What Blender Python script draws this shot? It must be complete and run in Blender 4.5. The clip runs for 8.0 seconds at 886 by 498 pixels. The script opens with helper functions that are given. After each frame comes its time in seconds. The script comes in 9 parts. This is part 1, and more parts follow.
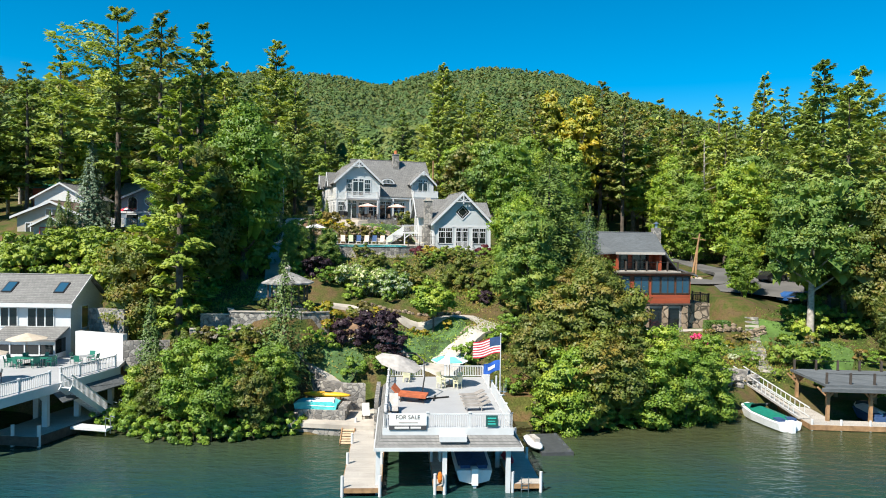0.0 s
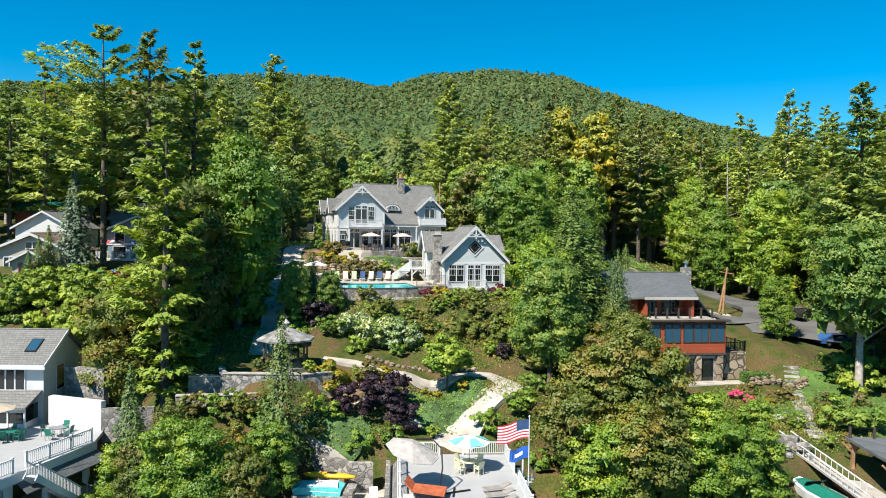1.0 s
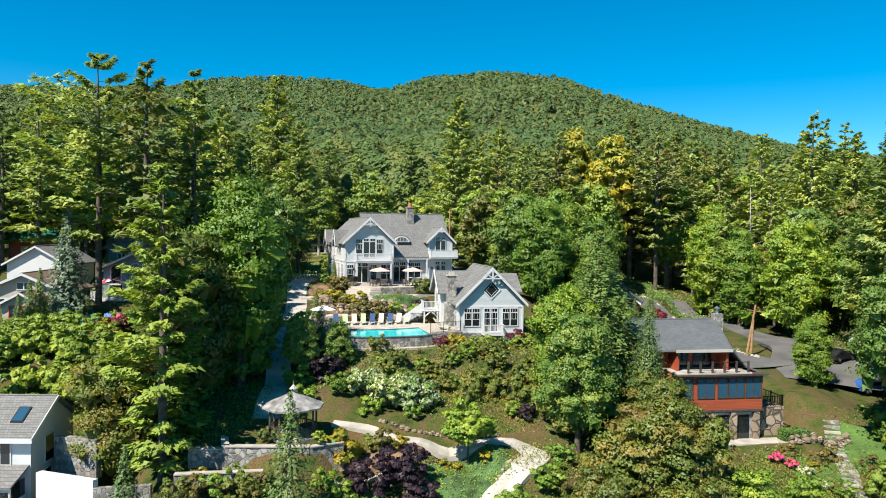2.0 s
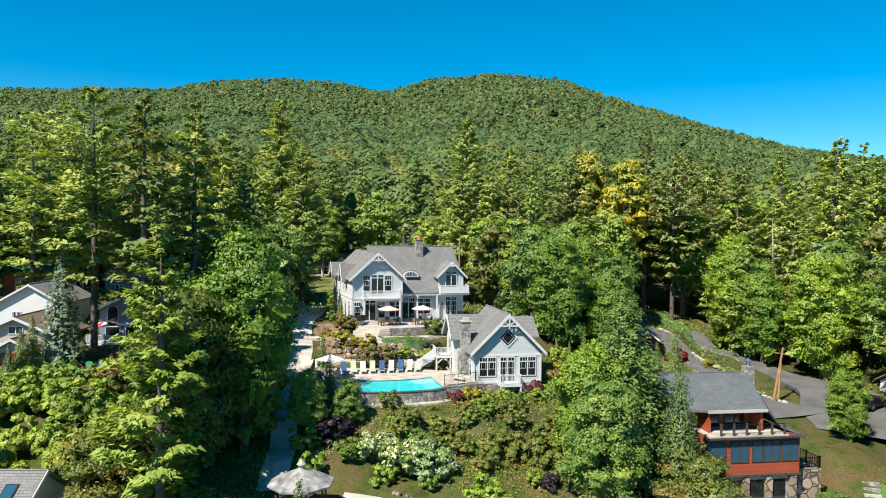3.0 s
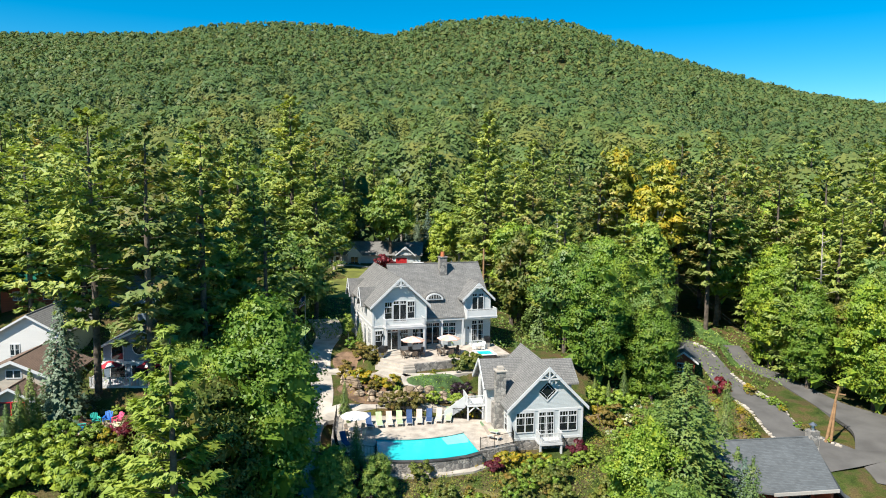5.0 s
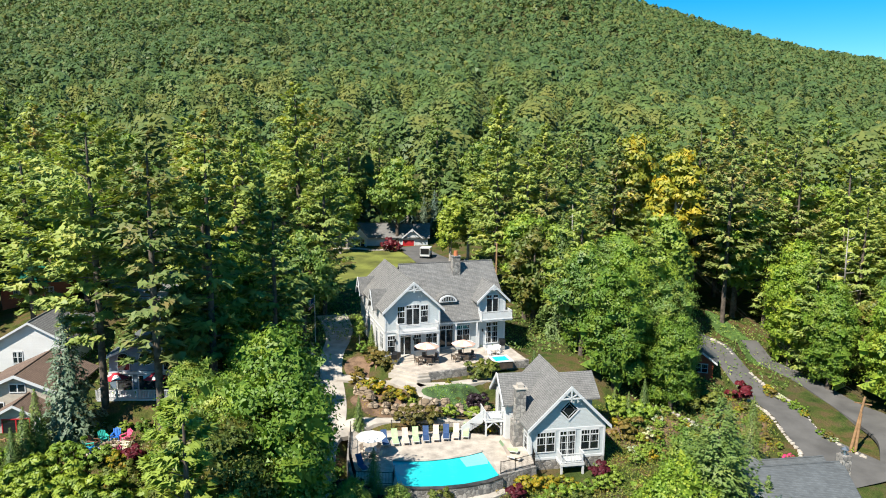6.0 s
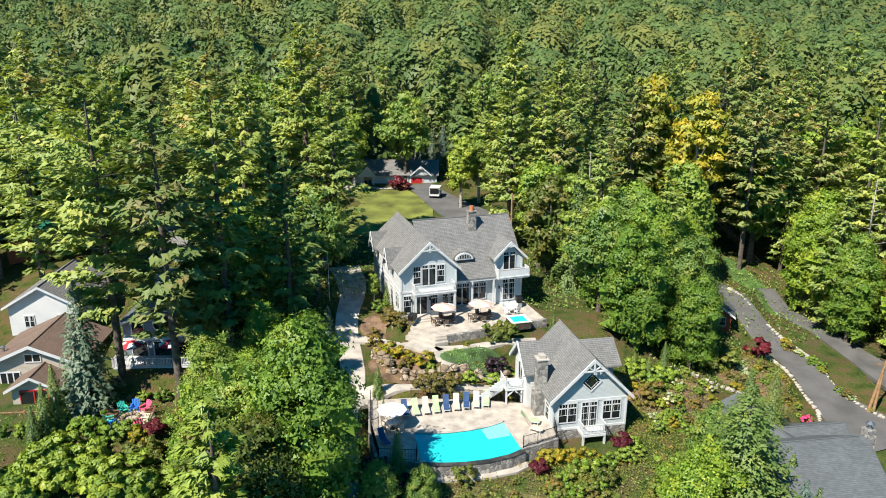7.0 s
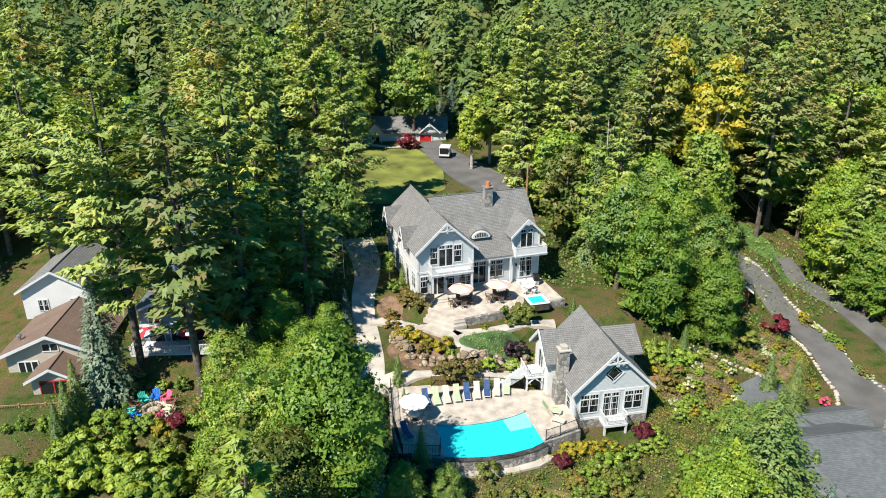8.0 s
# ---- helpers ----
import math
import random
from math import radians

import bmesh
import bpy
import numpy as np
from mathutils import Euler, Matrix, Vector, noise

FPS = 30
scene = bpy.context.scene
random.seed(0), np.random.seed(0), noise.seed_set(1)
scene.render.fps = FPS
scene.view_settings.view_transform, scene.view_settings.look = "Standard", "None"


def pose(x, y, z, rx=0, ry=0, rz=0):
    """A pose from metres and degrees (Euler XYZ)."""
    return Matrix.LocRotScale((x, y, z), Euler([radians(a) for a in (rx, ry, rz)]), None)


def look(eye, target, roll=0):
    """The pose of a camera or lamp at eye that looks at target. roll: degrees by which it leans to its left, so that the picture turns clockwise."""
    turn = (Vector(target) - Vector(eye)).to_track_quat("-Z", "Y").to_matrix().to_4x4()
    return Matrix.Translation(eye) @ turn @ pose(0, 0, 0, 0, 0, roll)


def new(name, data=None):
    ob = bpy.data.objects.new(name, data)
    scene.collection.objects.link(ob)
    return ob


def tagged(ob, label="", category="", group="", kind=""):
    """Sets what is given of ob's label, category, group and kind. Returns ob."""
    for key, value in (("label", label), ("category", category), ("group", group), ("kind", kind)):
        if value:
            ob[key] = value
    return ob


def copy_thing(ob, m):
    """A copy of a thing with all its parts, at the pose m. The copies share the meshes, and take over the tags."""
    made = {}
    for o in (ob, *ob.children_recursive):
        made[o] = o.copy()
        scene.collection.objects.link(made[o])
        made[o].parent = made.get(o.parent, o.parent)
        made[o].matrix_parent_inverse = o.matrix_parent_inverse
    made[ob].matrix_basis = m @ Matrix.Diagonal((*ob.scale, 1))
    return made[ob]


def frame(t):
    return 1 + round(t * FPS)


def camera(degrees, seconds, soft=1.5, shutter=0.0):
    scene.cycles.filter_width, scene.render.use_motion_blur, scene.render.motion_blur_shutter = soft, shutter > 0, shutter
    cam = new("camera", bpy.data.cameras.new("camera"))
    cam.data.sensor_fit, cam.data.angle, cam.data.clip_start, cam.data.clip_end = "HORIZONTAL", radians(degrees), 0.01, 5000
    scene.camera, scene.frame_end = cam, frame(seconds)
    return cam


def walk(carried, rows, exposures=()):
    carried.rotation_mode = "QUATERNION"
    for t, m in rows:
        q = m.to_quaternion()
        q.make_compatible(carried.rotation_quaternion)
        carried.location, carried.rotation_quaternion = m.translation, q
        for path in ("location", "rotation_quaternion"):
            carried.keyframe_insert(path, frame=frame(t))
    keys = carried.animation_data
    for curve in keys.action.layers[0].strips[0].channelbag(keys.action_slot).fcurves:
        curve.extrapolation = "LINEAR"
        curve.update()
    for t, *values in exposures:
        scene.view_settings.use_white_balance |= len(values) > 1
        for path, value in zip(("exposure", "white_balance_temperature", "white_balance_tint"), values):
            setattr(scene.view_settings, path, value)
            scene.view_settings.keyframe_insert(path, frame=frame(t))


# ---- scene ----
cam = camera(64.0, 8.0, soft=1.0)
METRES, EYE, TILT, LEAN, TURN = 54.0, 16.4, -1.5, -0.9, 0.0
ROWS = [
    (0.0, 0.0, 0.0, 0.0, -0.0, 0.0, 0.0),
    (0.5, -0.0122, 0.0707, 0.0419, -0.04, 0.01, -0.03),
    (1.0, -0.0258, 0.1277, 0.0855, -0.06, 0.04, -0.01),
    (1.5, -0.0408, 0.1741, 0.1296, -0.05, 0.06, 0.1),
    (3.0, -0.0807, 0.2939, 0.2644, 0.07, 0.16, 0.18),
    (3.5, -0.0947, 0.3303, 0.3097, 0.09, -0.04, 0.17),
    (4.0, -0.1085, 0.365, 0.3568, 0.17, -0.76, 0.16),
    (4.5, -0.1221, 0.3985, 0.404, 0.28, -2.71, 0.22),
    (6.0, -0.1692, 0.5003, 0.5491, 0.29, -7.82, 0.32),
    (6.5, -0.186, 0.5328, 0.5967, 0.3, -10.9, 0.47),
    (7.0, -0.203, 0.5646, 0.6427, 0.3, -14.89, 0.68),
    (7.5, -0.2209, 0.5954, 0.6844, 0.26, -17.94, 0.83),
    (8.0, -0.2387, 0.6213, 0.7323, 0.24, -20.24, 0.95),
]
walk(cam, [(t, pose(0, 0, EYE, TILT, LEAN, TURN) @ pose(METRES * x, METRES * y, METRES * z, 90 + pitch, roll, yaw)) for t, x, y, z, yaw, pitch, roll in ROWS])

# ---- light: a clear late-summer morning, the sun behind the lake and to the west of it ----
SUN_AZ = math.atan2(-0.77, -0.64)
SUN_EL = radians(50)
world = bpy.data.worlds.new("sky")
scene.world = world
world.use_nodes = True
wn = world.node_tree.nodes
sky = wn.new("ShaderNodeTexSky")
sky.sky_type = "NISHITA"
sky.sun_disc = False
sky.sun_elevation = SUN_EL
sky.sun_rotation = math.pi / 2 - SUN_AZ
sky.air_density, sky.dust_density, sky.ozone_density = 0.8, 0.0, 4.0
wn["Background"].inputs["Strength"].default_value = 0.09
vivid = wn.new("ShaderNodeHueSaturation")
vivid.inputs["Saturation"].default_value = 1.5
vivid.inputs["Hue"].default_value = 0.485
world.node_tree.links.new(sky.outputs[0], vivid.inputs["Color"])
world.node_tree.links.new(vivid.outputs[0], wn["Background"].inputs["Color"])
sun = new("sun", bpy.data.lights.new("sun", "SUN"))
sun.data.energy, sun.data.angle, sun.data.color = 5.4, radians(0.55), (1.0, 0.935, 0.82)
sun.matrix_world = look((math.cos(SUN_AZ) * 100, math.sin(SUN_AZ) * 100, math.tan(SUN_EL) * 100), (0, 0, 0))
scene.view_settings.exposure = 0.8


# ---- materials ----
def node_material(name):
    m = bpy.data.materials.new(name)
    m.use_nodes = True
    nt = m.node_tree
    return m, nt, nt.nodes["Principled BSDF"]


def add_node(nt, kind, **values):
    n = nt.nodes.new("ShaderNode" + kind)
    for key, value in values.items():
        n.inputs[key.replace("_", " ")].default_value = value
    return n


def ramp_node(nt, source, stops):
    r = nt.nodes.new("ShaderNodeValToRGB")
    while len(r.color_ramp.elements) < len(stops):
        r.color_ramp.elements.new(0.5)
    for e, (p, c) in zip(r.color_ramp.elements, stops):
        e.position, e.color = p, (*c, 1)
    nt.links.new(source, r.inputs[0])
    return r.outputs[0]


def mix_colour(nt, a, b, fac, mode="MIX"):
    n = nt.nodes.new("ShaderNodeMix")
    n.data_type, n.blend_type = "RGBA", mode
    for sock, v in ((n.inputs[6], a), (n.inputs[7], b), (n.inputs[0], fac)):
        if isinstance(v, (tuple, float, int)):
            sock.default_value = (*v, 1) if isinstance(v, tuple) else v
        else:
            nt.links.new(v, sock)
    return n.outputs[2]


def plain(name, colour, rough=0.6, metal=0.0, grain=0.12, scale=3.0, fine=40.0, bump=0.0, spec=0.4):
    """A painted, cast or woven surface: its colour with broad stains and fine grain."""
    m, nt, b = node_material(name)
    co = nt.nodes.new("ShaderNodeTexCoord")
    n1 = add_node(nt, "TexNoise", Scale=scale, Detail=5.0)
    n2 = add_node(nt, "TexNoise", Scale=fine, Detail=3.0)
    for n in (n1, n2):
        nt.links.new(co.outputs["Object"], n.inputs["Vector"])
    dark = tuple(c * (1 - 2 * grain) for c in colour)
    light = tuple(min(1, c * (1 + grain)) for c in colour)
    c1 = ramp_node(nt, n1.outputs["Fac"], [(0.3, dark), (0.65, light)])
    c2 = ramp_node(nt, n2.outputs["Fac"], [(0.3, (1 - grain,) * 3), (0.7, (1.0,) * 3)])
    nt.links.new(mix_colour(nt, c1, c2, 1.0, "MULTIPLY"), b.inputs["Base Color"])
    b.inputs["Roughness"].default_value = rough
    b.inputs["Metallic"].default_value = metal
    b.inputs["Specular IOR Level"].default_value = spec
    if bump:
        k = add_node(nt, "Bump", Strength=bump, Distance=0.02)
        nt.links.new(n2.outputs["Fac"], k.inputs["Height"])
        nt.links.new(k.outputs[0], b.inputs["Normal"])
    return m


def courses(name, c1, c2, mortar, width, height, gap=0.006, rough=0.85, bump=0.5, axis="Z", stagger=0.5, blotch=0.25):
    """Courses of shingles, clapboards or stones, at their real size."""
    m, nt, b = node_material(name)
    co = nt.nodes.new("ShaderNodeTexCoord")
    sep = nt.nodes.new("ShaderNodeSeparateXYZ")
    com = nt.nodes.new("ShaderNodeCombineXYZ")
    nt.links.new(co.outputs["Object"], sep.inputs[0])
    add = nt.nodes.new("ShaderNodeMath")
    nt.links.new(sep.outputs["X"], add.inputs[0])
    nt.links.new(sep.outputs["Y"], add.inputs[1])
    nt.links.new(add.outputs[0], com.inputs["X"])
    nt.links.new(sep.outputs[axis], com.inputs["Y"])
    br = add_node(nt, "TexBrick", Scale=1.0, Brick_Width=width, Row_Height=height, Mortar_Size=gap, Mortar_Smooth=0.3)
    br.offset = stagger
    br.inputs["Color1"].default_value, br.inputs["Color2"].default_value, br.inputs["Mortar"].default_value = (*c1, 1), (*c2, 1), (*mortar, 1)
    nt.links.new(com.outputs[0], br.inputs["Vector"])
    n1 = add_node(nt, "TexNoise", Scale=0.6, Detail=6.0)
    n2 = add_node(nt, "TexNoise", Scale=25.0, Detail=3.0)
    for n in (n1, n2):
        nt.links.new(co.outputs["Object"], n.inputs["Vector"])
    s1 = ramp_node(nt, n1.outputs["Fac"], [(0.3, (1 - blotch,) * 3), (0.7, (1.0,) * 3)])
    s2 = ramp_node(nt, n2.outputs["Fac"], [(0.3, (0.85,) * 3), (0.7, (1.0,) * 3)])
    c = mix_colour(nt, br.outputs["Color"], s1, 1.0, "MULTIPLY")
    nt.links.new(mix_colour(nt, c, s2, 1.0, "MULTIPLY"), b.inputs["Base Color"])
    b.inputs["Roughness"].default_value = rough
    k = add_node(nt, "Bump", Strength=bump, Distance=0.03)
    k.invert = True
    nt.links.new(br.outputs["Fac"], k.inputs["Height"])
    nt.links.new(k.outputs[0], b.inputs["Normal"])
    return m


def rubble(name, a, b2, joint, size):
    """Rough fieldstone with recessed joints."""
    m, nt, b = node_material(name)
    co = nt.nodes.new("ShaderNodeTexCoord")
    v = add_node(nt, "TexVoronoi", Scale=1 / size, Randomness=0.9)
    e = add_node(nt, "TexVoronoi", Scale=1 / size, Randomness=0.9)
    e.feature = "DISTANCE_TO_EDGE"
    n = add_node(nt, "TexNoise", Scale=8.0, Detail=6.0)
    for k in (v, e, n):
        nt.links.new(co.outputs["Object"], k.inputs["Vector"])
    sep = nt.nodes.new("ShaderNodeSeparateColor")
    nt.links.new(v.outputs["Color"], sep.inputs[0])
    c = ramp_node(nt, sep.outputs[0], [(0.1, a), (0.9, b2)])
    edge = ramp_node(nt, e.outputs["Distance"], [(0.02, (0, 0, 0)), (0.09, (1, 1, 1))])
    c = mix_colour(nt, joint, c, edge)
    g = ramp_node(nt, n.outputs["Fac"], [(0.3, (0.7,) * 3), (0.7, (1.0,) * 3)])
    nt.links.new(mix_colour(nt, c, g, 1.0, "MULTIPLY"), b.inputs["Base Color"])
    b.inputs["Roughness"].default_value = 0.9
    k = add_node(nt, "Bump", Strength=0.7, Distance=0.06)
    nt.links.new(edge, k.inputs["Height"])
    nt.links.new(k.outputs[0], b.inputs["Normal"])
    return m


def foliage(name, dark, light, tip, tip_share=0.25, shine=0.35, through_light=0.3, patch_scale=0.45):
    """Leaves: each its own shade, each tree its own tone, and patches of new or turning growth."""
    m, nt, b = node_material(name)
    geo = nt.nodes.new("ShaderNodeNewGeometry")
    obj = nt.nodes.new("ShaderNodeObjectInfo")
    co = nt.nodes.new("ShaderNodeTexCoord")
    n1 = add_node(nt, "TexNoise", Scale=patch_scale, Detail=3.0)
    nt.links.new(co.outputs["Object"], n1.inputs["Vector"])
    low = tuple(a + 0.32 * (b2 - a) for a, b2 in zip(dark, light))
    high = tuple(a + 0.76 * (b2 - a) for a, b2 in zip(dark, light))
    c = ramp_node(nt, geo.outputs["Random Per Island"], [(0.0, low), (1.0, high)])
    f = ramp_node(nt, n1.outputs["Fac"], [(0.62 - tip_share * 0.5, (0,) * 3), (0.8 - tip_share * 0.4, (1,) * 3)])
    c = mix_colour(nt, c, tip, f)
    tone = ramp_node(nt, obj.outputs["Random"], [(0.0, (0.7, 0.76, 0.78)), (0.3, (0.92, 0.92, 0.95)), (0.7, (1.1, 1.05, 1.02)), (1.0, (1.34, 1.18, 1.0))])
    c = mix_colour(nt, c, tone, 1.0, "MULTIPLY")
    nt.links.new(c, b.inputs["Base Color"])
    b.inputs["Roughness"].default_value = 0.5
    b.inputs["Specular IOR Level"].default_value = shine
    tr = nt.nodes.new("ShaderNodeBsdfTranslucent")
    nt.links.new(mix_colour(nt, c, (1.6, 1.7, 0.6), 1.0, "MULTIPLY"), tr.inputs["Color"])
    ms = nt.nodes.new("ShaderNodeMixShader")
    ms.inputs[0].default_value = through_light
    nt.links.new(b.outputs[0], ms.inputs[1])
    nt.links.new(tr.outputs[0], ms.inputs[2])
    nt.links.new(ms.outputs[0], nt.nodes["Material Output"].inputs["Surface"])
    return m


LEAF_GREEN = foliage("leaf_green", (0.05, 0.115, 0.016), (0.225, 0.35, 0.042), (0.33, 0.40, 0.05), 0.25, 0.35, 0.2)
LEAF_DEEP = foliage("leaf_deep", (0.049, 0.106, 0.025), (0.189, 0.300, 0.056), (0.270, 0.325, 0.062), 0.25, 0.35, 0.18)
LEAF_OLIVE = foliage("leaf_olive", (0.055, 0.088, 0.018), (0.185, 0.228, 0.04), (0.27, 0.2, 0.045), 0.28, 0.35, 0.2)
LEAF_YELLOW = foliage("leaf_yellow", (0.12, 0.16, 0.02), (0.32, 0.33, 0.038), (0.42, 0.33, 0.03), 0.32, 0.35, 0.2)
LEAF_RUST = foliage("leaf_rust", (0.115, 0.115, 0.029), (0.218, 0.184, 0.046), (0.299, 0.149, 0.052), 0.3)
LEAF_PINE = foliage("pine_needles", (0.075, 0.138, 0.046), (0.315, 0.39, 0.095), (0.38, 0.40, 0.10), 0.2, 0.3, 0.2)
LEAF_PINE_BROWN = foliage("pine_needles_autumn", (0.09, 0.13, 0.045), (0.28, 0.34, 0.095), (0.38, 0.28, 0.11), 0.25, 0.3, 0.2)
LEAF_HEMLOCK = foliage("hemlock_needles", (0.045, 0.095, 0.028), (0.17, 0.25, 0.058), (0.23, 0.275, 0.066), 0.2, 0.3, 0.15)
LEAF_SPRUCE = foliage("blue_spruce_needles", (0.045, 0.085, 0.06), (0.13, 0.2, 0.15), (0.16, 0.23, 0.17), 0.2, 0.3, 0.1)
LEAF_PURPLE = foliage("leaf_purple", (0.014, 0.009, 0.013), (0.045, 0.024, 0.034), (0.06, 0.03, 0.04), 0.2, 0.3, 0.04)
LEAF_RED = foliage("leaf_red", (0.075, 0.012, 0.02), (0.19, 0.024, 0.04), (0.17, 0.035, 0.035), 0.2)
LEAF_GOLD = foliage("leaf_gold", (0.17, 0.155, 0.016), (0.44, 0.34, 0.028), (0.42, 0.21, 0.02), 0.25)
LEAF_LIME = foliage("leaf_lime", (0.117, 0.192, 0.024), (0.272, 0.360, 0.048), (0.337, 0.396, 0.060), 0.2, 0.35, 0.15)
PETAL_WHITE = foliage("petal_white", (0.34, 0.38, 0.24), (0.58, 0.62, 0.44), (0.42, 0.5, 0.28), 0.2, 0.2, 0.2)
PETAL_PINK = foliage("petal_pink", (0.5, 0.03, 0.16), (0.8, 0.09, 0.3), (0.7, 0.15, 0.3), 0.2, 0.2, 0.2)
FAR_WOOD = foliage("far_woodland", (0.024, 0.056, 0.022), (0.112, 0.175, 0.053), (0.14, 0.158, 0.045), 0.3, 0.2, 0.1, 0.07)
LEAF_PINE_YOUNG = foliage("pine_needles_young", (0.11, 0.17, 0.032), (0.32, 0.41, 0.065), (0.36, 0.41, 0.07), 0.2, 0.3, 0.2)
BARK = plain("bark", (0.13, 0.105, 0.085), 0.95, grain=0.3, scale=2, fine=14, bump=0.6)
BARK_PALE = plain("bark_pale", (0.42, 0.38, 0.33), 0.9, grain=0.25, scale=2, fine=12, bump=0.4)
WHITE = plain("white_paint", (0.56, 0.57, 0.575), 0.5, grain=0.04, scale=1.2)
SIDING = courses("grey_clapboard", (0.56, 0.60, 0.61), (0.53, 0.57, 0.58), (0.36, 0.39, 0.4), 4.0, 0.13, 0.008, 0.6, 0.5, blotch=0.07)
# white for the neighbour's house; on grey houses' west faces, sunlight put into colour
SIDING_WHITE_AND_SUNLIT = courses("white_and_sunlit_clapboard", (0.68, 0.68, 0.67), (0.65, 0.65, 0.64), (0.55, 0.55, 0.55), 4.0, 0.13, 0.008, 0.6, 0.5, blotch=0.06)
SIDING_BLUE = courses("slate_blue_clapboard", (0.17, 0.23, 0.29), (0.15, 0.21, 0.27), (0.08, 0.1, 0.13), 4.0, 0.14, 0.008, 0.6, 0.5, blotch=0.1)
SIDING_RED = courses("red_cedar_boards", (0.42, 0.085, 0.03), (0.36, 0.07, 0.028), (0.12, 0.03, 0.015), 4.0, 0.15, 0.008, 0.6, 0.5, blotch=0.15)
SIDING_TAN = courses("tan_clapboard", (0.5, 0.45, 0.37), (0.47, 0.42, 0.35), (0.2, 0.18, 0.15), 4.0, 0.13, 0.008, 0.65, 0.5, blotch=0.1)
SHINGLE = courses("grey_shingles", (0.25, 0.245, 0.235), (0.19, 0.187, 0.18), (0.09, 0.09, 0.09), 0.3, 0.14, 0.012, 0.9, 0.8, blotch=0.18)
SHINGLE_DARK = courses("slate_shingles", (0.14, 0.155, 0.165), (0.10, 0.112, 0.12), (0.085, 0.09, 0.095), 0.3, 0.065, 0.006, 0.9, 0.4, blotch=0.25)
SHINGLE_BROWN = courses("brown_shingles", (0.23, 0.155, 0.115), (0.19, 0.125, 0.095), (0.09, 0.065, 0.05), 0.3, 0.08, 0.007, 0.9, 0.8, blotch=0.2)
STONE = rubble("fieldstone", (0.16, 0.15, 0.14), (0.42, 0.39, 0.35), (0.22, 0.21, 0.2), 0.42)
STONE_WARM = rubble("warm_boulder", (0.24, 0.18, 0.12), (0.42, 0.33, 0.24), (0.09, 0.07, 0.05), 0.9)
CONCRETE = plain("concrete", (0.43, 0.39, 0.34), 0.9, grain=0.14, scale=0.7, fine=18)
PAVING = plain("patio_flagstone", (0.46, 0.405, 0.345), 0.85, grain=0.16, scale=0.9, fine=5.0)
ASPHALT = plain("asphalt", (0.115, 0.112, 0.11), 0.95, grain=0.14, scale=0.35, fine=30)
MULCH = plain("bark_mulch", (0.19, 0.12, 0.075), 1.0, grain=0.35, scale=0.9, fine=9, bump=0.6)
DECKING = courses("white_decking", (0.40, 0.405, 0.415), (0.37, 0.375, 0.385), (0.34, 0.335, 0.32), 5.0, 0.14, 0.006, 0.7, 0.3, axis="Y", blotch=0.1)
WOOD_GREY = courses("weathered_boards", (0.52, 0.48, 0.43), (0.44, 0.41, 0.37), (0.15, 0.13, 0.12), 4.0, 0.15, 0.01, 0.85, 0.4, axis="Y", blotch=0.2)
WOOD = plain("cedar_timber", (0.34, 0.2, 0.1), 0.75, grain=0.2, scale=2, fine=25)
WOOD_DARK = plain("dark_timber", (0.07, 0.055, 0.045), 0.7, grain=0.2)
BLACK = plain("black_metal", (0.015, 0.015, 0.016), 0.45, 0.3, grain=0.1)
METAL = plain("galvanised_metal", (0.5, 0.51, 0.52), 0.35, 0.9, grain=0.1)
TERRACOTTA = plain("terracotta", (0.5, 0.17, 0.07), 0.85, grain=0.15)
CANVAS = plain("canvas_tan", (0.5, 0.42, 0.33), 0.9, grain=0.08)
CANVAS_PINK = plain("canvas_coral", (0.72, 0.42, 0.33), 0.9, grain=0.08)
CANVAS_WHITE = plain("canvas_white", (0.78, 0.77, 0.74), 0.9, grain=0.06)
CANVAS_GREY = plain("canvas_grey", (0.42, 0.39, 0.36), 0.9, grain=0.1)
AQUA = plain("aqua_tarpaulin", (0.1, 0.55, 0.56), 0.5, grain=0.1)
GREEN_PAINT = plain("green_paint", (0.01, 0.16, 0.11), 0.5, grain=0.1)
RED_PAINT = plain("red_paint", (0.42, 0.02, 0.025), 0.5, grain=0.1)
RUST_CLOTH = plain("rust_cushion", (0.42, 0.11, 0.045), 0.9, grain=0.15)
NAVY = plain("navy_cloth", (0.03, 0.07, 0.17), 0.8, grain=0.12)
BLUE_FLAG = plain("blue_cloth", (0.02, 0.1, 0.42), 0.8, grain=0.1)
FLAG_RED = plain("flag_red", (0.55, 0.03, 0.05), 0.8, grain=0.1)
SAGE = plain("sage_cloth", (0.38, 0.52, 0.28), 0.85, grain=0.08)
PEACH = plain("peach_cloth", (0.6, 0.48, 0.38), 0.85, grain=0.08)
YELLOW = plain("yellow_plastic", (0.8, 0.42, 0.02), 0.4, grain=0.06)
TEAL = plain("teal_plastic", (0.05, 0.5, 0.42), 0.45, grain=0.06)
BLUE = plain("blue_plastic", (0.02, 0.16, 0.6), 0.45, grain=0.06)
PINK = plain("pink_plastic", (0.75, 0.12, 0.24), 0.45, grain=0.06)
BROWN = plain("brown_plastic", (0.2, 0.09, 0.06), 0.5, grain=0.1)
CREAM = plain("cream_plastic", (0.72, 0.68, 0.45), 0.5, grain=0.06)
GEL = plain("white_gelcoat", (0.78, 0.79, 0.8), 0.2, grain=0.04)
LAWN = plain("mown_lawn", (0.17, 0.19, 0.035), 0.95, grain=0.3, scale=0.22, fine=14, bump=0.5)
